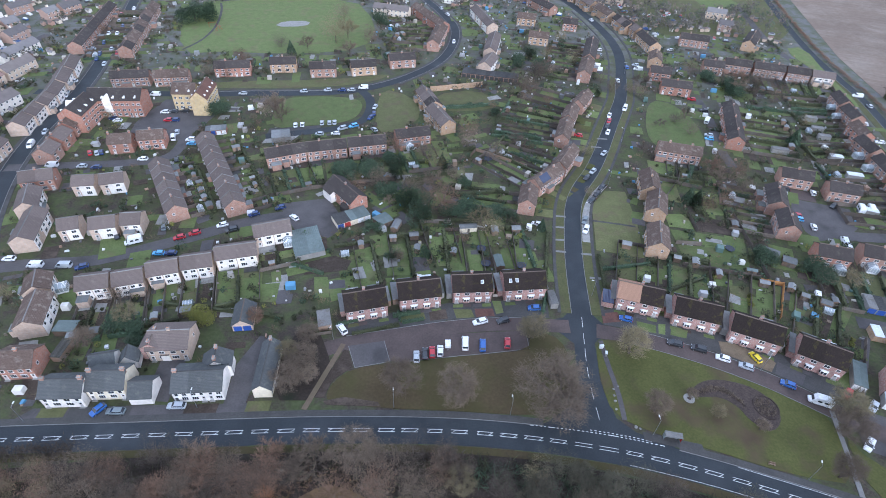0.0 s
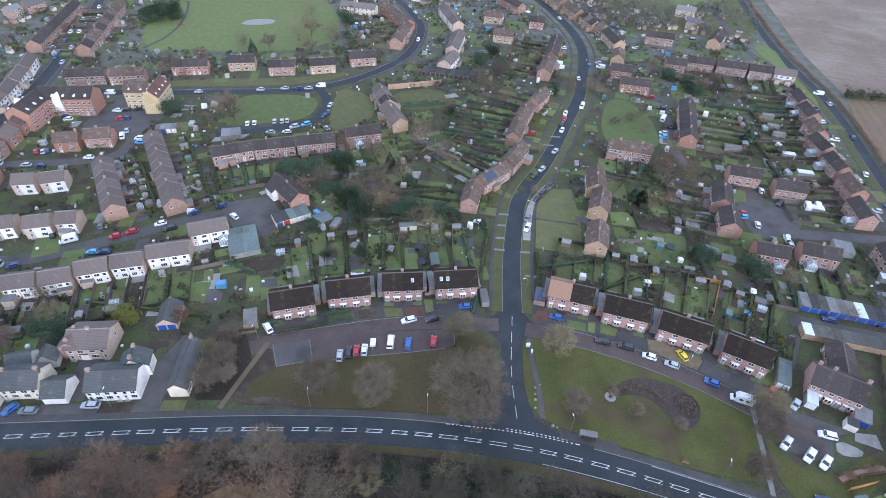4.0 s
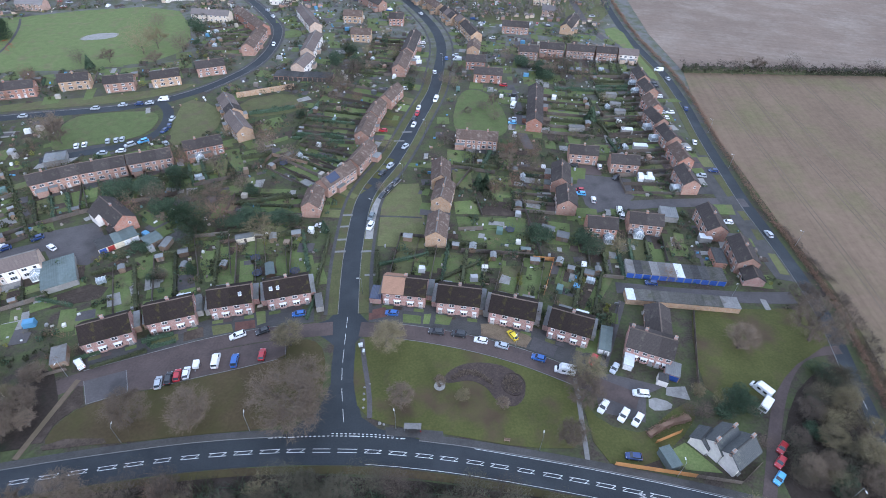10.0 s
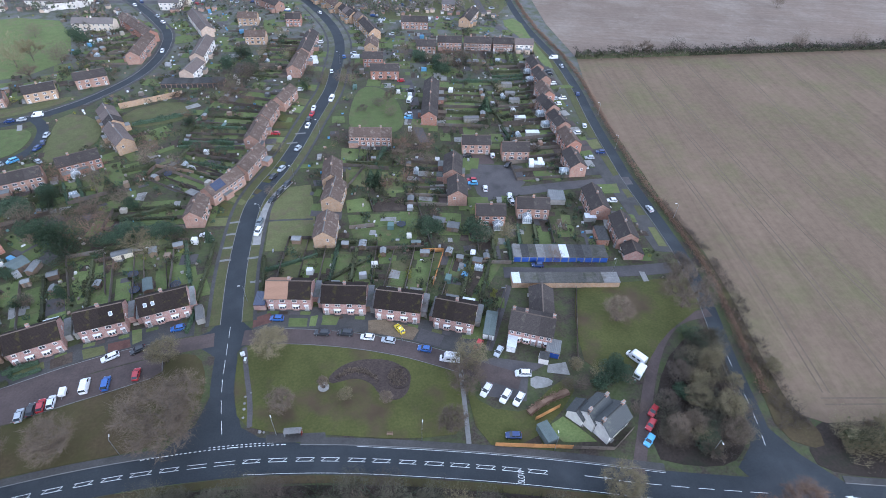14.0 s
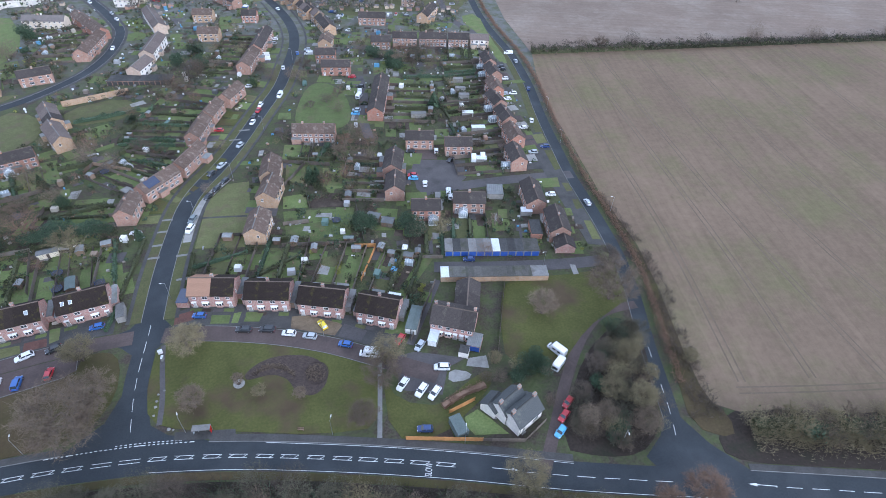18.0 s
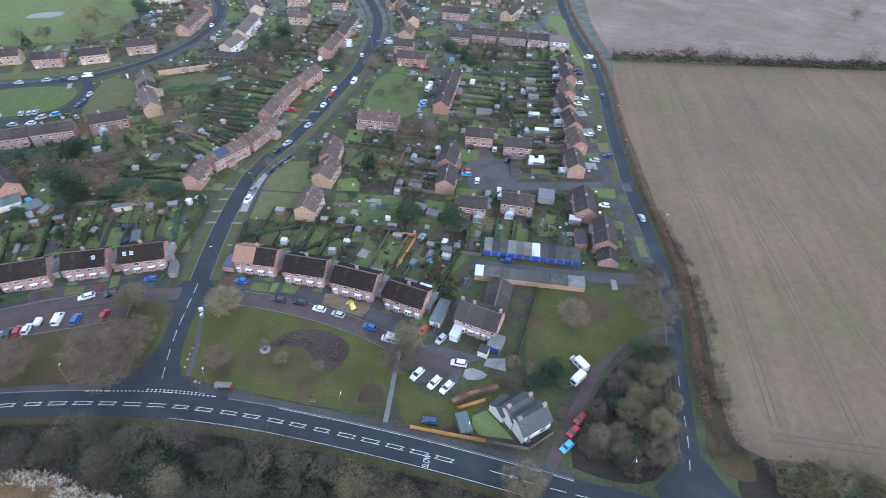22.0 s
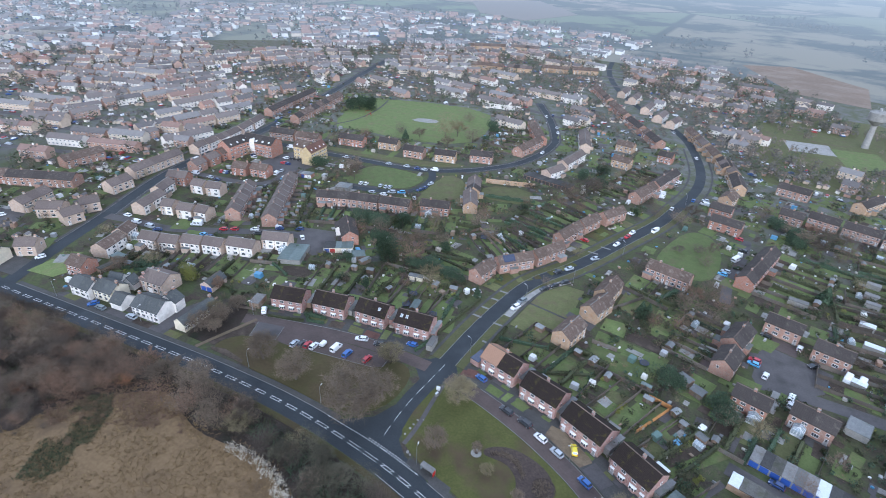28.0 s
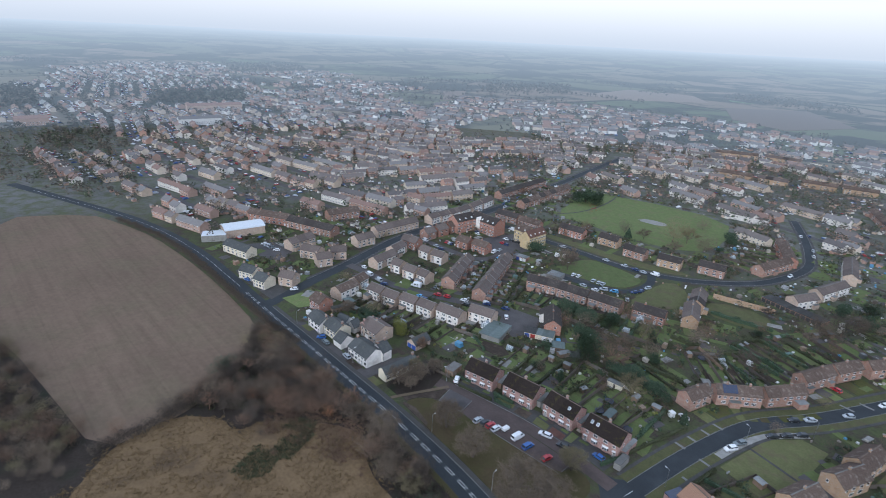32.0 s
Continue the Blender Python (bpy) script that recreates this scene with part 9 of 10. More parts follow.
def brush(name, poly, count, mat, h, label, seed, spread=0.6, wid=0.05, clump=5):
    """Undergrowth or rough grass: many thin blades in clumps, one object."""
    r = random.Random(seed)
    s = Shape()
    bx, by = [p[0] for p in poly], [p[1] for p in poly]
    made = 0
    while made < count:
        x, y = r.uniform(min(bx), max(bx)), r.uniform(min(by), max(by))
        if not inside(x, y, poly) or noise.noise((x * 0.12, y * 0.12, seed)) < -0.25:
            made += 0.2
            continue
        made += 1
        for _ in range(clump):
            u = Vector((r.gauss(0, spread), r.gauss(0, spread), 1)) * h * r.uniform(0.5, 1.2)
            a = r.uniform(0, 6.28)
            px_, py_ = x + r.gauss(0, 0.3 * h), y + r.gauss(0, 0.3 * h)
            s.poly([(px_ - wid * math.cos(a), py_ - wid * math.sin(a), 0), (px_ + wid * math.cos(a), py_ + wid * math.sin(a), 0), (px_ + u.x, py_ + u.y, u.z)])
    return thing(name, s.mesh(name, M[mat]), Matrix(), label, "undergrowth", "", "stuff")


HEATH = [(-58, -12), (-62, -3), (-65, 9), (-55.5, 21), (-46, 22.5), (-46, 33), (-39, 42), (-36, 46), (-28, 53), (-22, 55), (-12, 51), (-3, 49), (7, 50), (22, 50), (37, 43), (60, 33), (80, 22), (100, 0), (60, -40), (-20, -40), (-40, -26)]
brush("undergrowth", WOOD, 9000, "bramble", 2.0, "dark leafless brambles under the trees", 2, 0.8, 0.05, 8)
brush("ivy", WOOD, 2600, "leaf_dull", 1.6, "dull green ivy and bramble under the trees", 9, 0.9, 0.12, 6)
brush("undergrowth", [(176.5, 42), (182, 55), (189, 74), (195.5, 98), (199, 125), (200, 140), (203, 140), (202, 106), (198, 84), (191, 62), (187, 50), (186, 40)], 1500, "twig_dark", 1.3, "tangled leafless hedge bottom beside the lane", 12, 0.8, 0.05, 7)
brush("ivy", [(8, 55), (22, 54), (40, 47), (75, 31), (110, 12), (150, 2), (158, 20), (118, 36), (72, 52), (27, 60), (8, 61)], 3000, "leaf", 1.5, "dark green ivy and holly under the trees", 29, 0.9, 0.13, 6)
brush("undergrowth", STRIP, 800, "twig_dark", 1.8, "dark leafless brambles under the trees", 3, 0.7, 0.05, 6)
brush("undergrowth", NORTHWOOD, 2500, "twig_dark", 2.2, "dark leafless brambles under the trees", 5, 0.7, 0.08, 6)
brush("rough_grass", [(-46, -28), (-60, -12), (-66, 8), (-56, 22), (-47, 24), (-46, 36), (-30, 56), (-22, 59), (-10, 54), (8, 53), (24, 52), (40, 45), (62, 35), (84, 24), (104, 0), (60, -44), (-24, -42)], 17000, "tuft", 0.6, "dry straw-coloured grass tussocks", 4, 0.7, 0.1, 5)
brush("dead_bracken", [(-52, 34), (-42, 48), (-30, 58), (-14, 54), (-6, 46), (-24, 40), (-40, 30)], 1500, "twig_red", 0.8, "russet dead bracken at the heath edge", 18, 0.8, 0.08, 6)
woodland(scatter(HEATH, 10, 1.5, 3, 41), ("twig_dark", "twig_red"), "low dark bushes in rough grass", 9)
brush("reeds", [(6, 51), (15, 52), (23, 51), (30, 48.5), (38, 44.5), (48, 41), (62, 34), (60, 31), (46, 38), (36, 41), (27, 45), (20, 48), (8, 48.5)], 1500, "reed", 0.8, "pale dead reeds at the edge of rough grass", 6, 0.5, 0.09, 5)
brush("brambles", [(-30, 16), (-38, 30), (-42, 42), (-36, 46), (-30, 42), (-22, 26), (-22, 20)], 1300, "leaf_dull", 0.7, "dark green bramble patch in dry grass", 8, 0.9, 0.1, 6)
# hedges
hedge([(-25.1, 98.2), (-18.3, 100.3), (-11.8, 102.3)], 1.2, 1.2, "leaf_dull", "low clipped front garden hedge", 70, 0.15, 205)
hedge([(-11.0, 103.2), (-4.8, 105)], 1.3, 1.3, "leaf", "low clipped bright green front hedge", 80, 0.15, 206)
hedge([(-11.6, 103.6), (-12.6, 107.6)], 1.0, 1.5, "leaf", "clipped green hedge between drives", 80, 0.15, 207)
lane_hedge = [(p.x, p.y) for p in side_offsets(clip_pts(LANE, 50, 480, 1), 10.4)[1]]
hedge(lane_hedge[::3], 2.4, 1.8, "twig_red", "scrubby brown hedge along the field edge", 42, 0.22, 11, 0.8)
hedge([(188, 34), (205, 28), (232, 19), (330, -15)], 7, 4.5, "twig_olive", "thick olive-brown roadside bushes", 120, 0.36, 15, 1.0)
hedge([(190, 35.5), (207, 30.5), (234, 22), (330, -11)], 5, 4.2, "leaf_dull", "thick olive-green bushes at the foot of the field", 44, 0.3, 17)
hedge([(200, 31), (212, 28.5), (235, 22), (300, 0)], 4.5, 4.0, "leaf", "dark evergreen bushes on the roadside bank", 50, 0.3, 16)
hedge([(229, 273), (300, 264), (470, 245), (640, 228), (900, 199)], 9, 6.5, "twig_dark", "tall leafless hedgerow between fields", 24, 0.5, 12, 0.85)
hedge([(231, 273), (300, 265), (470, 246.3), (640, 228), (900, 199.4)], 6, 4.2, "leaf_dull", "dark hedgerow between brown fields", 16, 0.6, 19)
hedge([(116.5, 61.4), (122, 63.6), (129, 64.8)], 2.0, 1.8, "twig_red", "clipped copper-brown beech hedge", 110, 0.16, 44)
hedge([(-84, 60), (-104, 56.5), (-158, 51.5), (-201, 48), (-244, 40), (-290, 24)], 4, 2.4, "twig_dark", "roadside hedge along the brown field", 40, 0.3, 13, 0.85)
hedge([(-60, -16), (-64, 6), (-76, 31), (-90, 43), (-104, 51)], 5, 3.0, "twig_dark", "scrubby hedge at the field edge", 45, 0.32, 14, 0.85)
for hx1, hy1, hx2, hy2 in ((-84, 106.5, -46, 103), (-50, 126, -38, 122), (33, 121, 37, 148), (31, 109, 33, 118), (66, 118, 86, 128), (-30, 101, -24, 103.6), (-14, 105.4, -6, 107.6), (22, 148.5, 33, 151), (-2, 151, 12, 154), (53, 130, 70, 134), (52, 118, 53, 137), (-58, 166, -40, 175), (100, 192, 120, 190)):
    hedge([(hx1, hy1), (hx2, hy2)], 1.3, 1.7, rng.choice(("leaf", "leaf_dull")), "clipped evergreen garden hedge", 60, 0.16, int(hx1) + 200)


for runs, mt, hh in zip(GARDEN_HEDGES, ("leaf", "leaf_dull", "leaf_dull"), (1.9, 1.6, 2.3)):
    hedge(runs, 1.5, hh, mt, "dark green garden hedges between plots", 18, 0.28, 71 + int(hh * 10))
hedge([(-2.2, 239.8), (10.8, 242), (24, 246.9)], 2.2, 2.2, "leaf", "row of clipped dark garden bushes", 50, 0.25, 77)
for hx1, hy1, hx2, hy2 in ((24.8, 231.8, 44.2, 228.6), (19.2, 219, 41.7, 213.5), (-30, 186, -8, 191), (-42, 180, -30, 186), (-16, 176, 4, 184), (4, 168, 22, 172), (0, 200, 12, 203), (98, 184, 104, 196), (150, 255, 176, 250)):
    hedge([(hx1, hy1), (hx2, hy2)], 2.0, 2.4, rng.choice(("leaf", "leaf_dull")), "overgrown dark garden hedge", 46, 0.24, int(hx1) + 300)


def spread_colours(name, colours, rough=0.9):
    m, n, l, p = tree_of(name)
    ramp = n.new("ShaderNodeValToRGB")
    ramp.color_ramp.interpolation = "CONSTANT"
    while len(ramp.color_ramp.elements) < len(colours):
        ramp.color_ramp.elements.new(1.0)
    for i, c in enumerate(colours):
        ramp.color_ramp.elements[i].position, ramp.color_ramp.elements[i].color = i / len(colours), (*c, 1)
    l.new(n.new("ShaderNodeNewGeometry").outputs["Random Per Island"], ramp.inputs[0])
    vec = n.new("ShaderNodeNewGeometry").outputs["Position"]
    r = n.new("ShaderNodeMapRange")
    r.inputs[3].default_value, r.inputs[4].default_value = 0.85, 1.12
    l.new(noisy(n, l, vec, 0.5, 0.25, 0.75), r.inputs[0])
    l.new(mixed(n, l, 1.0, ramp.outputs[0], r.outputs[0], "MULTIPLY"), p.inputs["Base Color"])
    p.inputs["Roughness"].default_value = rough
    return m


# ---- what fills the gardens: shrubs, beds, paving and odds and ends ----
X0, Y0, NX, NY = -240, 62, 470, 340
busy = np.zeros((NX, NY), bool)
GX, GY = np.meshgrid(np.arange(NX) + X0 + 0.5, np.arange(NY) + Y0 + 0.5, indexing="ij")


def mark(poly):
    hit = np.zeros_like(busy)
    for (xa, ya), (xb, yb) in zip(poly, poly[1:] + poly[:1]):
        if ya == yb:
            continue
        hit ^= ((ya > GY) != (yb > GY)) & (GX < (xb - xa) * (GY - ya) / (yb - ya) + xa)
    busy[hit] = True


for nm, pts in PLOTS:
    if nm not in ("lawn", "patio"):
        mark(list(pts))
mark(list(LANE) + [(235, 480), (235, 10)])
for pts, w in ((MAIN, 8), (SIDE, 8.0), (LANE, 6), (CROSS, 4.5), (BIG, 5.5)):
    for p in side_offsets(pts, 1)[2]:
        busy[(GX - p.x) ** 2 + (GY - p.y) ** 2 < (w + 2) ** 2] = True
for pts in ([(-147, 117), (-130, 121), (-115, 122.5), (-105, 127), (-94, 133), (-83, 139), (-72, 146), (-59, 151), (-46, 153)], [(-173, 173), (-149, 177), (-130, 180), (-114, 184), (-112, 197), (-117, 211), (-140, 213)],
            [(-34, 93), (-13, 99.5), (4, 102.5), (32, 105.5), (43, 104.5), (57, 100.5), (73, 94), (86, 88.5), (96, 83.5), (118, 71)], [(197, 151), (180, 153), (160, 154), (142, 154), (134, 170)], [(191, 101), (150, 106.5), (128, 112)], [(186, 82), (171, 77), (155, 65), (142, 47)], [(122, 198), (128, 262)], [(-45, 255), (-37.5, 236), (-49, 216), (-80, 206)]):
    for p in side_offsets(pts, 1)[2]:
        busy[(GX - p.x) ** 2 + (GY - p.y) ** 2 < 16] = True
for root, ln_, dp, n, st in HOUSES:
    q = [root.matrix_basis @ Vector((u, v, 0)) for u, v in ((-ln_ / 2 - 0.8, -dp / 2 - 0.8), (ln_ / 2 + 0.8, -dp / 2 - 0.8), (ln_ / 2 + 0.8, dp / 2 + 0.8), (-ln_ / 2 - 0.8, dp / 2 + 0.8))]
    mark([(v.x, v.y) for v in q])
mark([(104, 81), (113, 83), (127, 107), (150, 103), (164, 99), (188, 83), (166, 60), (142, 44), (104, 54)])
mark([(47, 111), (47, 96), (112, 66), (118, 74), (112, 92), (98, 97), (70, 107), (54, 112.5)])
mark([(-45, 74), (-45, 100), (-12, 100), (-12, 74)])
mark([(-31, 92), (40, 100), (40, 113), (18, 113.5), (-14, 107.5), (-30, 101.5)])
open_cells = np.argwhere(~busy)
gr = random.Random(77)
ANGLES = [(h[0].matrix_basis.translation.x, h[0].matrix_basis.translation.y, h[0].matrix_basis.to_euler().z) for h in HOUSES]


def spot():
    i, j = open_cells[gr.randrange(len(open_cells))]
    return X0 + i + gr.random(), Y0 + j + gr.random()


CLUMPS = [spot() for _ in range(900)]


def clump(loose=2.0):
    """A place in a garden near others, so that planting gathers along borders."""
    while True:
        x, y = CLUMPS[gr.randrange(len(CLUMPS))]
        x, y = x + gr.gauss(0, loose), y + gr.gauss(0, loose)
        i, j = int(x - X0), int(y - Y0)
        if 0 <= i < NX and 0 <= j < NY and not busy[i, j]:
            return x, y


def lie(x, y):
    return min(ANGLES, key=lambda q: (q[0] - x) ** 2 + (q[1] - y) ** 2)[2]


HARD = spread_colours("garden_things", [(0.35, 0.35, 0.35), (0.7, 0.7, 0.69), (0.22, 0.16, 0.11), (0.66, 0.64, 0.6), (0.3, 0.28, 0.25), (0.12, 0.12, 0.12), (0.62, 0.62, 0.62), (0.3, 0.19, 0.13), (0.1, 0.16, 0.14), (0.2, 0.17, 0.14), (0.4, 0.36, 0.3), (0.16, 0.13, 0.1), (0.25, 0.25, 0.24), (0.1, 0.25, 0.4)], 0.6)
odds = Shape()
for _ in range(1500):
    x, y = spot()
    a = lie(x, y) + gr.choice((0, 1.57)) + gr.gauss(0, 0.1)
    w, d, h = gr.uniform(0.2, 0.75), gr.uniform(0.2, 0.5), gr.uniform(0.25, 0.9)
    if gr.random() < 0.08:
        w, d, h = gr.uniform(0.9, 1.6), gr.uniform(0.7, 1.2), gr.uniform(1.5, 2.1)
    c, s_ = math.cos(a), math.sin(a)
    t = gr.uniform(0.8, 1.0)
    odds.hexa([(x + c * u * k - s_ * v * k, y + s_ * u * k + c * v * k, z) for z, k in ((0, 1), (h, t)) for u, v in ((-w, -d), (w, -d), (w, d), (-w, d))])
thing("garden_oddments", odds.mesh("garden_oddments", HARD), Matrix(), "bins, boxes, tables and stacked things in gardens", "garden things", "", "stuff")
for k, (nm, mt, count, words) in enumerate((("soil_patches", "soil", 330, "dug beds and bare soil in gardens"), ("paving_patches", "concrete", 190, "pale paving slabs in gardens"), ("tarmac_patches", "asphalt_old", 260, "small drives and hardstandings"), ("grass_patches", "grass_rich", 620, "small green garden lawns"))):
    s = Shape()
    for _ in range(count):
        x, y = spot()
        a = lie(x, y) + gr.gauss(0, 0.06)
        w, d = gr.uniform(0.8, 2.6), gr.uniform(0.7, 3.6)
        if nm == "grass_patches":
            w, d = w * 1.7, d * 1.7
        c, s_ = math.cos(a), math.sin(a)
        z = gr.uniform(0.1, 0.13) + k * 0.001 + gr.random() * 0.004
        pts = [(gr.uniform(0.85, 1.1) * u, gr.uniform(0.85, 1.1) * v) for u, v in ((-w, -d), (w, -d), (w, d), (-w, d))]
        s.hexa([(x + c * u - s_ * v, y + s_ * u + c * v, zz) for zz in (-0.1, z) for u, v in pts])
    thing(nm, s.mesh(nm, M[mt]), Matrix(), words, "garden ground", "", "stuff")
for mt, count, words in (("leaf", 1200, "dark evergreen garden shrubs"), ("leaf_dull", 2200, "dull green winter shrubs and bushes"), ("leaf_yellow", 120, "yellow-green garden shrubs")):
    s = Shape()
    for _ in range(count):
        x, y = clump() if gr.random() < 0.8 else spot()
        r = gr.uniform(0.35, 1.25) * (1.7 if gr.random() < 0.14 else 1)
        for _ in range(int(20 + 22 * r)):
            d = Vector((gr.gauss(0, 1), gr.gauss(0, 1), gr.gauss(0, 1))).normalized() * r * gr.uniform(0.55, 1.05)
            p = Vector((x + d.x, y + d.y, max(0.05, r * 0.85 + d.z * 0.95)))
            u = Vector((gr.gauss(0, 1), gr.gauss(0, 1), gr.gauss(0, 1))).normalized() * 0.21 * gr.uniform(0.7, 1.4)
            v = u.orthogonal() * gr.uniform(0.5, 0.9)
            s.poly([tuple(p - u), tuple(p + v), tuple(p + u), tuple(p - v)])
    thing("garden_shrubs", s.mesh("garden_shrubs", M[mt]), Matrix(), words, "shrubs", "", "stuff")
for mt, count, h in (("twig", 1150, 2.4), ("twig_dark", 950, 2.0), ("twig_red", 330, 2.0), ("twig_olive", 250, 2.4)):
    s = Shape()
    for _ in range(count):
        x, y = clump(2.6) if gr.random() < 0.75 else spot()
        k = h * gr.uniform(0.5, 1.5)
        for _ in range(64):
            d = Vector((gr.gauss(0, 0.55), gr.gauss(0, 0.55), gr.uniform(0.2, 1.0))) * k * 0.6
            e = (d + Vector((gr.gauss(0, 0.4), gr.gauss(0, 0.4), 0.5))).normalized() * k * gr.uniform(0.25, 0.5)
            q = d.orthogonal().normalized() * 0.034
            s.poly([(x + d.x - q.x, y + d.y - q.y, d.z), (x + d.x + q.x, y + d.y + q.y, d.z + q.z), (x + d.x + e.x, y + d.y + e.y, d.z + e.z)])
    thing("bare_bushes", s.mesh("bare_bushes", M[mt]), Matrix(), "leafless garden bushes and climbers", "shrubs", "", "stuff")
for _ in range(90):
    x, y = spot()
    if y < 330:
        tree(x, y, gr.uniform(3.5, 7.5), gr.choice(("twig", "twig", "twig_dark", "twig_olive", "twig_red")), -1, gr.uniform(0.9, 1.3))
for _ in range(16):
    x, y = spot()
    if 128 < y < 330:
        evergreen(x, y, gr.uniform(2.5, 6), gr.uniform(2.5, 4.5))


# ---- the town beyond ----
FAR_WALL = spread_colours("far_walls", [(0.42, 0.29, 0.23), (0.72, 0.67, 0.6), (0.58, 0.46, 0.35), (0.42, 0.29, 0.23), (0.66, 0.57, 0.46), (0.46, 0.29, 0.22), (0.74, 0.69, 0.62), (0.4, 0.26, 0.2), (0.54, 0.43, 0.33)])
# Roof tones raised for distance haze, which is put into the base colour.
FAR_ROOF = spread_colours("haze_paled_roofs", [(0.16, 0.138, 0.126), (0.19, 0.176, 0.17), (0.12, 0.108, 0.104), (0.175, 0.15, 0.136), (0.2, 0.188, 0.18), (0.15, 0.128, 0.118), (0.22, 0.145, 0.118)])
FAR_CAR = spread_colours("far_cars", [(0.7, 0.7, 0.72), (0.05, 0.05, 0.06), (0.4, 0.42, 0.45), (0.3, 0.04, 0.04), (0.05, 0.1, 0.25), (0.75, 0.75, 0.76)], 0.4)
taken = [(h[0].matrix_basis.translation.x, h[0].matrix_basis.translation.y, h[1] / 2) for h in HOUSES]
PARK = [(-155, 285), (-182, 368), (-148, 392), (-72, 408), (-44, 352), (-46, 304)]
road_pts = [(p.x, p.y) for pts in (MAIN, SIDE, LANE, CROSS, BIG) for p in side_offsets(pts, 1)[2]]


def free(x, y, gap=15):
    if x < -480 and any(inside(x, y, q) for q in FAR_WOODS):
        return False
    if inside(x, y, PARK) or inside(x, y, [(-160, 160), (-128, 60), (230, 30), (235, 330), (130, 350), (60, 390), (-30, 395), (-30, 300), (-120, 290), (-150, 290), (-215, 355), (-196, 250), (-178, 200)]):
        return False
    if inside(x, y, [(-420, -40), (-308, 34), (-201, 64), (-121, 70), (-60, 60), (-60, -200), (-1400, -300), (-1400, -60)]) or x > 226 or (x > 120 and y > 480 and x > 330 - y * 0.25):
        return False
    if any((x - a) ** 2 + (y - b) ** 2 < (gap + c * 0.6) ** 2 for a, b, c in taken):
        return False
    if 130 < x < 240 and 405 < y < 500 or inside(x, y, [(95, 800), (165, 840), (240, 735), (226, 615), (150, 645)]):
        return False
    return all((x - a) ** 2 + (y - b) ** 2 > 196 for a, b in road_pts)


FAR_WOODS = ([(-852, 145), (-1040, 186), (-1042, 354), (-861, 301)], [(-550, -4), (-652, 4), (-678, 47), (-571, 77), (-490, 62)], [(-862, -36), (-1180, -35), (-1173, 14), (-892, 8)], [(-1500, 480), (-1900, 560), (-1950, 850), (-1550, 720)], [(-902, 873), (-811, 1100), (-1029, 1342), (-1069, 1047)], [(-640, 1500), (-390, 1420), (-290, 1480), (-380, 1640), (-670, 1700)])
town, streets, woods, parked, greens, browns = Shape(), Shape(), Shape(), Shape(), Shape(), Shape()
mist_town, mist_woods = Shape(), Shape()
tr = random.Random(21)


def gable(sh, x, y, ang, w, d, ze, zr, windows):
    c, s_ = math.cos(ang), math.sin(ang)
    P = lambda u, v, z: (x + c * u - s_ * v, y + s_ * u + c * v, z)
    k = len(sh.v)
    sh.v += [P(-w, -d, 0), P(w, -d, 0), P(w, d, 0), P(-w, d, 0), P(-w, -d, ze), P(w, -d, ze), P(w, d, ze), P(-w, d, ze), P(-w, 0, zr - 0.1), P(w, 0, zr - 0.1)]
    for f in ((0, 1, 5, 4), (2, 3, 7, 6), (1, 2, 6, 9, 5), (3, 0, 4, 8, 7)):
        sh.f.append(tuple(k + i for i in f))
        sh.m.append(0)
    k = len(sh.v)
    o, e = 0.3, 0.4
    dz = (zr - ze) / d * e
    sh.v += [P(-w - o, -d - e, ze - dz), P(w + o, -d - e, ze - dz), P(w + o, 0, zr), P(-w - o, 0, zr), P(w + o, d + e, ze - dz), P(-w - o, d + e, ze - dz)]
    for f in ((0, 1, 2, 3), (3, 2, 4, 5)):
        sh.f.append(tuple(k + i for i in f))
        sh.m.append(1)
    if windows:
        u = -w + 1.3
        while u < w - 0.6:
            for v in (-d - 0.04, d + 0.04):
                for z in (0.9, 3.2):
                    sh.poly([P(u - 0.6, v, z), P(u + 0.6, v, z), P(u + 0.6, v, z + 1.1), P(u - 0.6, v, z + 1.1)], 3)
                    sh.poly([P(u - 0.42, v * 1.008, z + 0.16), P(u + 0.42, v * 1.008, z + 0.16), P(u + 0.42, v * 1.008, z + 0.94), P(u - 0.42, v * 1.008, z + 0.94)], 2)
            u += 2.9
        for _ in range(2):
            t = tr.uniform(-w * 0.8, w * 0.8)
            sh.hexa([P(t + a, b, z) for z in (zr - 0.4, zr + 0.8) for a, b in ((-0.4, -0.3), (0.4, -0.3), (0.4, 0.3), (-0.4, 0.3))], 0)


def far_tree(x, y, h):
    near_by = (x - 60) ** 2 + y * y < 490000
    for _ in range(28 if near_by else 9):
        d = Vector((tr.gauss(0, 1), tr.gauss(0, 1), tr.gauss(0, 1))).normalized() * h * 0.36
        p = Vector((x, y, h * 0.6)) + Vector((d.x, d.y, d.z * 1.1)) * tr.uniform(0.6, 1.05)
        u = Vector((tr.gauss(0, 1), tr.gauss(0, 1), tr.gauss(0, 1))).normalized() * h * (0.095 if near_by else 0.13)
        v = u.orthogonal() * tr.uniform(0.4, 0.8)
        if not near_by:
            u, v = u * 1.4, v * 1.4
        ((woods, woods, greens, browns)[int(x * 7 + y * 3) % 4] if near_by else mist_woods).poly([tuple(p - u), tuple(p + v), tuple(p + u), tuple(p - v)])


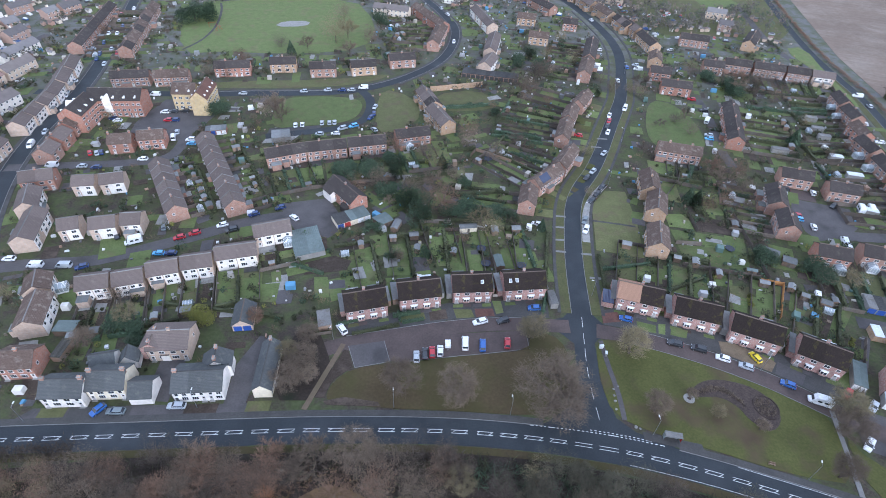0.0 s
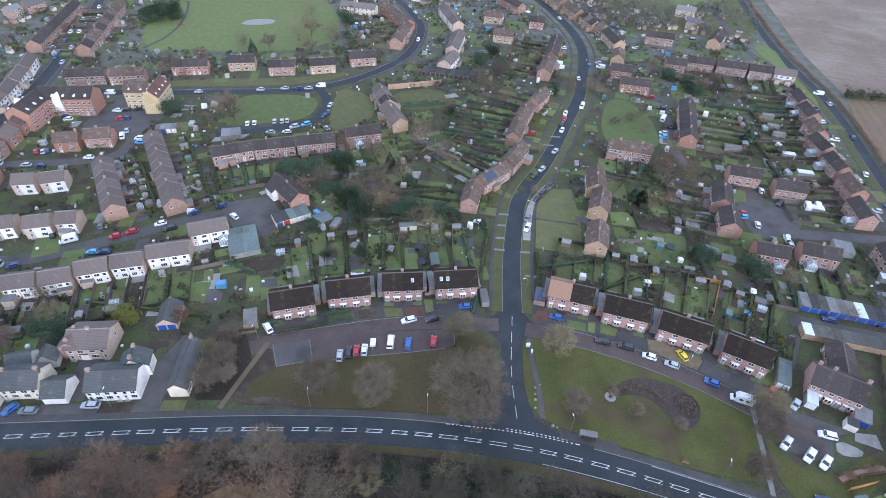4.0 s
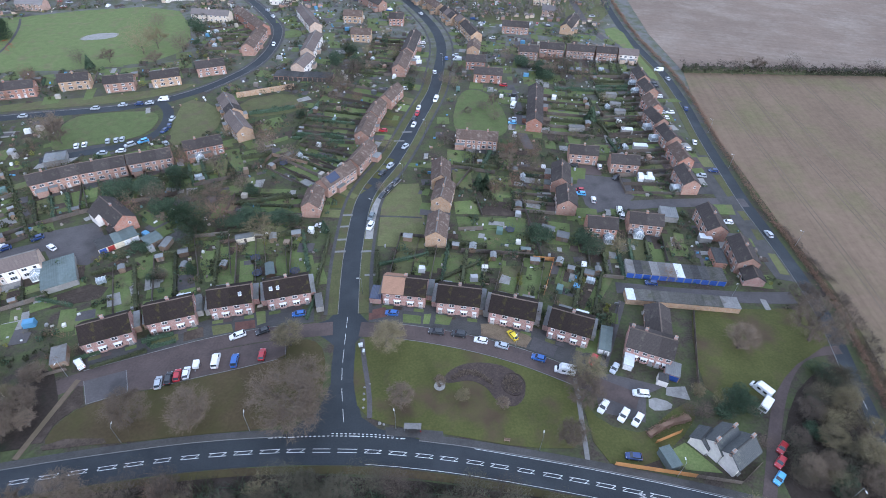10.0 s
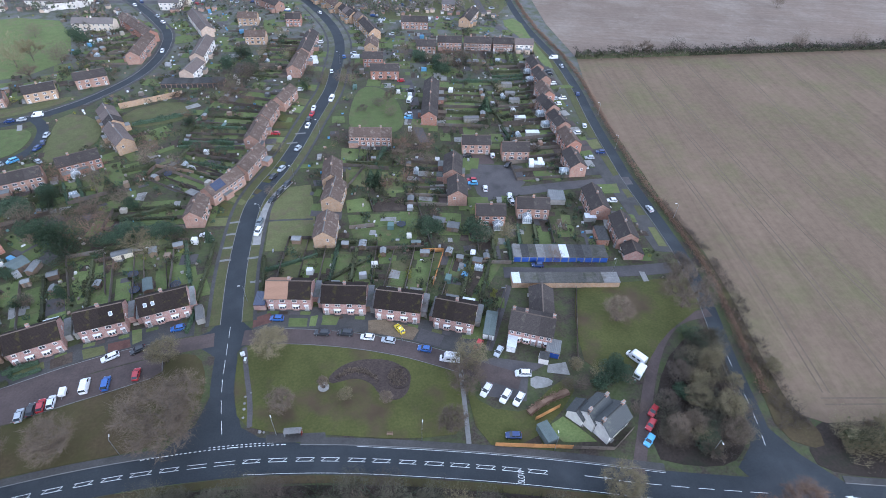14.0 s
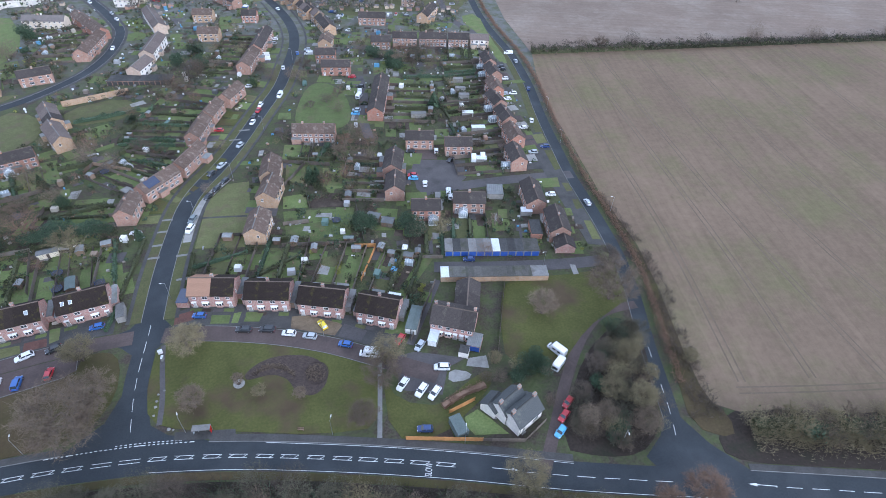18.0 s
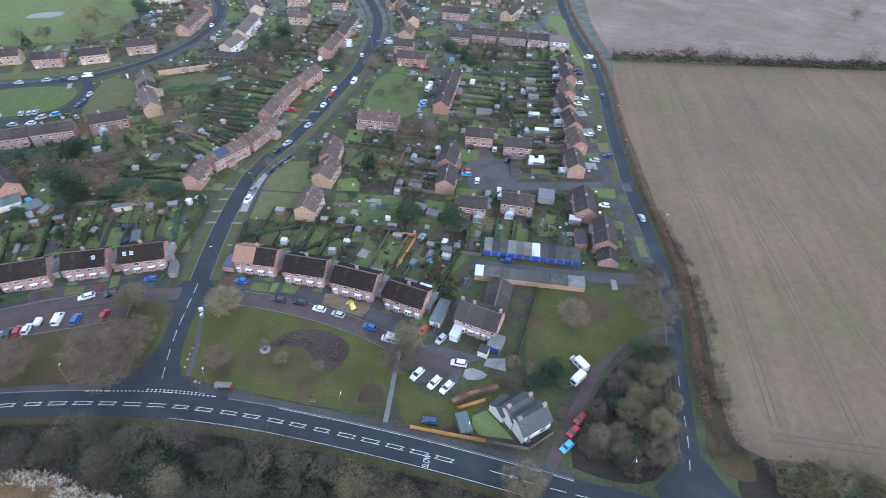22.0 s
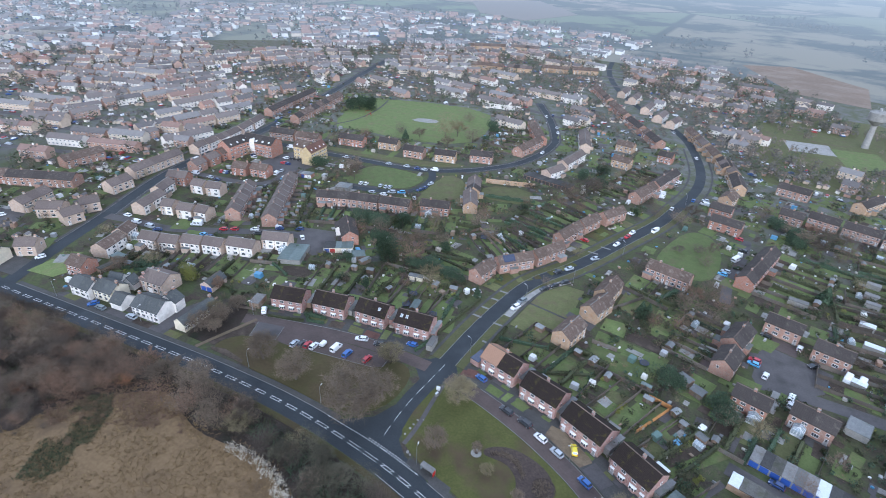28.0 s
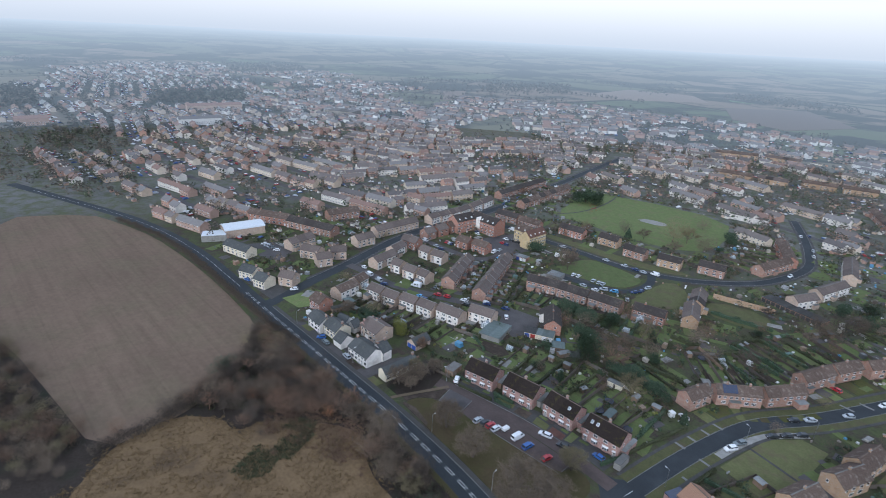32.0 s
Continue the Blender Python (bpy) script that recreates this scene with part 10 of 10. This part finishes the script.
def district(cx, cy, w, h, deg, density=0.9, long=False, near=False):
    """Streets of houses: pairs of rows facing a road."""
    a = radians(deg)
    c, s_ = math.cos(a), math.sin(a)
    at = lambda u, v: (cx + c * u - s_ * v, cy + s_ * u + c * v)
    v = -h / 2
    while v < h / 2:
        if all(free(*at(q, v), 4) for q in (-w / 2, -w / 4, 0, w / 4, w / 2)):
            streets.poly([(*at(-w / 2, v - 2.8), 0.04), (*at(w / 2, v - 2.8), 0.04), (*at(w / 2, v + 2.8), 0.04), (*at(-w / 2, v + 2.8), 0.04)])
        for sg in (-1, 1):
            u = -w / 2 + tr.uniform(2, 9)
            while u < w / 2:
                half = tr.choice((9, 12, 16)) if long and tr.random() < 0.4 else tr.choice((4.2, 5, 6.2, 6.5))
                x, y = at(u + half, v + sg * (11 + tr.uniform(-1, 1.5)))
                if tr.random() < density * 0.8 and noise.noise((x * 0.012, y * 0.012, 5)) > -0.34 and free(x, y):
                    gable(town if (x - 60) ** 2 + y * y < 490000 else mist_town, x, y, a + (1.5708 if half < 6 and tr.random() < 0.2 else 0) + tr.gauss(0, 0.02), half, tr.uniform(3.2, 3.8), tr.uniform(4.5, 5.0), tr.uniform(6.6, 7.4), near)
                for _ in range(2):
                    tx, ty = at(u + tr.uniform(0, half * 2), v + sg * tr.uniform(17, 27))
                    if tr.random() < 0.75 and free(tx, ty, 7):
                        far_tree(tx, ty, tr.uniform(3, 7.5))
                for _ in range(2):
                    sx, sy = at(u + tr.uniform(0, half * 2), v + sg * tr.uniform(17, 24))
                    if near and free(sx, sy, 9):
                        gable(town, sx, sy, a + tr.choice((0, 1.57)), tr.uniform(0.9, 1.6), tr.uniform(0.8, 1.3), 1.9, 2.4, False)
                for _ in range(2):
                    px_, py_ = at(u + tr.uniform(0, half * 2), v + sg * tr.uniform(1.8, 5.5))
                    if tr.random() < 0.6 and free(px_, py_, 6):
                        k = a + tr.choice((0, 1.57))
                        e, f = math.cos(k), math.sin(k)
                        parked.hexa([(px_ + e * p - f * q, py_ + f * p + e * q, z) for z, m_ in ((0.2, 1), (0.9, 1)) for p, q in ((-2, -0.85), (2, -0.85), (2, 0.85), (-2, 0.85))])
                        parked.hexa([(px_ + e * p * k2 - f * q * k2, py_ + f * p * k2 + e * q * k2, z) for z, k2 in ((0.9, 1.0), (1.45, 0.78)) for p, q in ((-1.2, -0.8), (1.4, -0.8), (1.4, 0.8), (-1.2, 0.8))])
                u += 2 * half + tr.choice((1.5, 2.5, 5))
        v += tr.uniform(36, 43)


district(-255, 140, 130, 130, 20, 0.92, True, True)
district(-270, 250, 130, 120, 78, 0.92, True, True)
district(-130, 200, 60, 60, 60, 0.9, True, True)
district(-360, 190, 110, 260, 15, 0.92, True, True)
district(-330, 380, 180, 160, 65, 0.9, False, True)
district(-120, 470, 300, 140, -12, 0.62, True, True)
district(60, 520, 240, 220, -14, 0.5, False, True)
district(150, 400, 150, 90, -20, 0.55, False, True)
district(-60, 660, 380, 170, -10, 0.55, True, True)
district(-500, 110, 180, 200, 8, 0.85, False, True)
district(-480, 330, 160, 220, 30, 0.88, False, True)
district(-280, 560, 240, 200, 40, 0.85, False, True)
district(-640, 200, 160, 300, -6, 0.8)
district(-650, 480, 260, 240, 25, 0.8)
district(-450, 720, 280, 200, 50, 0.75)
district(-850, 130, 240, 320, 4, 0.75)
district(-880, 430, 280, 260, 18, 0.7)
district(-1120, 200, 280, 420, -8, 0.6)
district(-1100, 620, 300, 240, 30, 0.45)
district(-160, 850, 260, 120, -8, 0.6)
district(-690, 720, 190, 200, 35, 0.7)
district(-560, 880, 210, 150, 25, 0.6)
district(-390, 920, 150, 140, 8, 0.55)
district(-1380, 260, 260, 380, 5, 0.5)
district(-1640, 300, 240, 420, 8, 0.45)
district(-1480, 640, 260, 260, 20, 0.45)
district(-1850, 380, 200, 300, 0, 0.35)
for bx, by, half in ((-781, 224, 40), (-715, -5, 17), (-655, 170, 26)):
    gable(mist_town, bx, by, radians(88), half, 6, 8.5, 11.5, True)
for q, count in zip(FAR_WOODS, (420, 120, 260, 420, 320, 260)):
    for x, y, h in scatter(q, count, 6, 12, 63):
        far_tree(x, y, h)
for _ in range(5200):
    x, y = tr.uniform(-1300, 225), tr.uniform(60, 1000)
    if free(x, y, 9) and (noise.noise((x * 0.012, y * 0.012, 5)) < -0.3 or tr.random() < 0.3):
        far_tree(x, y, tr.uniform(4, 9))
for _ in range(3600):  # well-treed gardens north of the playing field
    x, y = tr.uniform(-330, 225), tr.uniform(370, 690)
    if free(x, y, 6):
        far_tree(x, y, tr.uniform(2.5, 7.5))
for x, y, h in scatter([(-325, 26), (-420, -34), (-560, -70), (-700, -60), (-700, 40), (-520, 50), (-400, 55), (-330, 45)], 420, 4, 9, 61):
    far_tree(x, y, h)
for x, y, h in scatter([(126, 356), (175, 362), (222, 356), (240, 440), (246, 560), (140, 560), (112, 450)], 420, 3, 8, 62):
    on_pitch = 178 < x < 213 and 415 < y < 465 or 146 < x < 180 and 436 < y < 468
    if not on_pitch and (noise.noise((x * 0.03, y * 0.03, 9)) > -0.05 or y < 385):
        far_tree(x, y, h)
for _ in range(70):  # hedgerows and copses of the far country
    a, d = tr.uniform(-0.6, 2.9), tr.uniform(950, 2600)
    x0, y0, k, ln_ = d * math.sin(-a + 1.2), d * math.cos(-a + 1.2), tr.uniform(0, 3.14), tr.uniform(80, 320)
    wide = tr.choice((3, 3, 5, 30))
    for _ in range(int(ln_ / (7 if wide < 10 else 3))):
        f = tr.uniform(-0.5, 0.5) * ln_
        x, y = x0 + math.cos(k) * f + tr.gauss(0, wide), y0 + math.sin(k) * f + tr.gauss(0, wide)
        if y > 200 or x < -900 or x > 500:
            far_tree(x, y, tr.uniform(5, 10))
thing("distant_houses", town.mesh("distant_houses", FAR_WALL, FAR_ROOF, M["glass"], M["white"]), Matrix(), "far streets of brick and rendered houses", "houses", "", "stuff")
def haze_painted(name, colours):
    """Colours of things over 700 m off, haze painted in as emission by distance as on the backdrop."""
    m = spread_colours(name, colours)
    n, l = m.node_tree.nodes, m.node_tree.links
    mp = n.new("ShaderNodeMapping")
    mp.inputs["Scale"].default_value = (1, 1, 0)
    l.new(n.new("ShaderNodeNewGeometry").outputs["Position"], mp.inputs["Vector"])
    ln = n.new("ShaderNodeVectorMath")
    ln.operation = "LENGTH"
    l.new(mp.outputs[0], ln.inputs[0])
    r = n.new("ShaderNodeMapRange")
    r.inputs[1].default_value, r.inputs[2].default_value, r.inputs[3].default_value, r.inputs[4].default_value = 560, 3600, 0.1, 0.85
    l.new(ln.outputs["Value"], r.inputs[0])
    # Glow added for haze; walls, fields and trees here are no light source.
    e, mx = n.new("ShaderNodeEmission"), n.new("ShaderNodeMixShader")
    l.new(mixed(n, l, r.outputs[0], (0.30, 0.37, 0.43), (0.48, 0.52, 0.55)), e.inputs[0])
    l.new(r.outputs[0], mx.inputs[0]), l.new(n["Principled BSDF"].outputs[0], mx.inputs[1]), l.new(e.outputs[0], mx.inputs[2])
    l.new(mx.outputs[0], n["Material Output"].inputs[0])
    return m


MIST_WALL = haze_painted("haze_painted_walls", [(0.38, 0.27, 0.22), (0.62, 0.6, 0.57), (0.5, 0.43, 0.36), (0.42, 0.3, 0.25), (0.44, 0.33, 0.27), (0.7, 0.68, 0.65)])
MIST_ROOF = haze_painted("haze_painted_roofs", [(0.17, 0.145, 0.135), (0.2, 0.19, 0.185), (0.25, 0.165, 0.135), (0.15, 0.135, 0.13)])
MIST_TREE = haze_painted("haze_painted_twigs", [(0.09, 0.085, 0.075), (0.12, 0.105, 0.09), (0.075, 0.08, 0.065)])
thing("backdrop_houses", mist_town.mesh("backdrop_houses", MIST_WALL, MIST_ROOF, M["glass"], M["white"]), Matrix(), "town houses far off with haze painted in", "backdrop", "", "structure")
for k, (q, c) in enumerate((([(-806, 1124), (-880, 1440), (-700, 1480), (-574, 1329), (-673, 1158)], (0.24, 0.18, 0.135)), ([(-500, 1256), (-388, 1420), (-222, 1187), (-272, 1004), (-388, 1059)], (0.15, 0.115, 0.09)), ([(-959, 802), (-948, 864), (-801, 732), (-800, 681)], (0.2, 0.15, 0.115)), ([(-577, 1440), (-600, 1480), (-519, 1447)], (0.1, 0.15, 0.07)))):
    plot("field", q, 0.4 + 0.1 * k, haze_painted("haze_painted_field", [c]), "bare field far off with haze painted in", "field")
thing("backdrop_trees", mist_woods.mesh("backdrop_trees", MIST_TREE), Matrix(), "woods and hedges far off with haze painted in", "backdrop", "", "structure")
thing("distant_streets", streets.mesh("distant_streets", M["asphalt_old"]), Matrix(), "far asphalt streets of the town", "road", "", "structure")
# Grey twigs and evergreens paler than near ones: haze mixed into their colours.
FAR_TWIG = [spread_colours(nm, cs) for nm, cs in (("haze_paled_grey_twigs", [(0.11, 0.1, 0.083), (0.15, 0.13, 0.105), (0.09, 0.085, 0.07)]), ("haze_paled_evergreens", [(0.07, 0.09, 0.05), (0.1, 0.115, 0.065), (0.06, 0.075, 0.045)]), ("far_brown_twigs", [(0.16, 0.125, 0.095), (0.2, 0.16, 0.12), (0.13, 0.105, 0.08)]))]
thing("distant_trees", woods.mesh("distant_trees", FAR_TWIG[0]), Matrix(), "far leafless trees among the houses", "trees", "", "stuff")
thing("distant_trees", greens.mesh("distant_trees", FAR_TWIG[1]), Matrix(), "far dark evergreens among the houses", "trees", "", "stuff")
thing("distant_trees", browns.mesh("distant_trees", FAR_TWIG[2]), Matrix(), "far brown leafless trees among the houses", "trees", "", "stuff")
thing("distant_cars", parked.mesh("distant_cars", FAR_CAR), Matrix(), "far parked cars of many colours", "cars", "", "stuff")


def water_tower(x, y):
    root = empty("water_tower", pose(x, y, 0))
    s = Shape()
    s.tube((0, 0, 0), (0, 0, 19), 2.4, 1.7, 14)
    part("shaft", s.mesh("shaft", M["concrete"]), root)
    s = Shape()
    s.tube((0, 0, 17), (0, 0, 21), 1.8, 6.2, 20), s.tube((0, 0, 21), (0, 0, 26.5), 6.2, 6.2, 20), s.tube((0, 0, 26.5), (0, 0, 27.6), 6.2, 4.5, 20)
    part("tank", s.mesh("tank", M["concrete"]), root)
    s = Shape()
    s.tube((0, 0, 27.5), (0, 0, 29.5), 1.0, 1.0, 10), s.tube((2, 1, 27.4), (2, 1, 31), 0.08, 0.05, 5), s.tube((-2, 1, 27.4), (-2, 1, 30.5), 0.08, 0.05, 5)
    part("mast", s.mesh("mast", M["metal"]), root)
    return tagged(root, "pale concrete water tower on the skyline", "water tower")


water_tower(200, 478)


def warehouse(x, y, ang, length, wide, h):
    root = empty("warehouse", pose(x, y, 0, 0, 0, ang))
    s = Shape()
    s.box(-length / 2, -wide / 2, 0, length / 2, wide / 2, h)
    part("wall", s.mesh("wall", M["brick_beige"]), root)
    s = Shape()
    arc = [(-math.cos(math.pi * i / 10) * (wide / 2 + 0.3), h + 0.04 + math.sin(math.pi * i / 10) * 1.7) for i in range(11)]
    s.loft([[(u, a, z) for a, z in arc] + [(u, a, z - 0.15) for a, z in reversed(arc)] for u in (-length / 2 - 0.3, length / 2 + 0.3)])
    part("roof", s.mesh("roof", M["clear"]), root)
    for k in range(3):
        s = Shape()
        s.box(-length / 2 - 0.08, -wide / 2 + 1 + k * 4, 0.05, -length / 2 + 0.02, -wide / 2 + 3.6 + k * 4, 3.4)
        part("door", s.mesh("door", M["door"]), root)
    return tagged(root, "pale warehouse with a white curved roof", "warehouse")


warehouse(-226, 84.5, 86, 24, 13, 5.0)
flat_garages(-226, 60, -221, 73, 9, 3, ("clear",), "concrete", "door", 4.0, "low pale-roofed canopy beside a warehouse", False)
flat_garages(-690, 372, -650, 398, 28, 5, ("cement",), "concrete", "door", 8, "large pale warehouse in the town", False)
flat_garages(-78, 414, -52, 420, 10, 4, ("roof_grey",), "render_white", "door", 4.2, "long white club house beside the playing field", False)
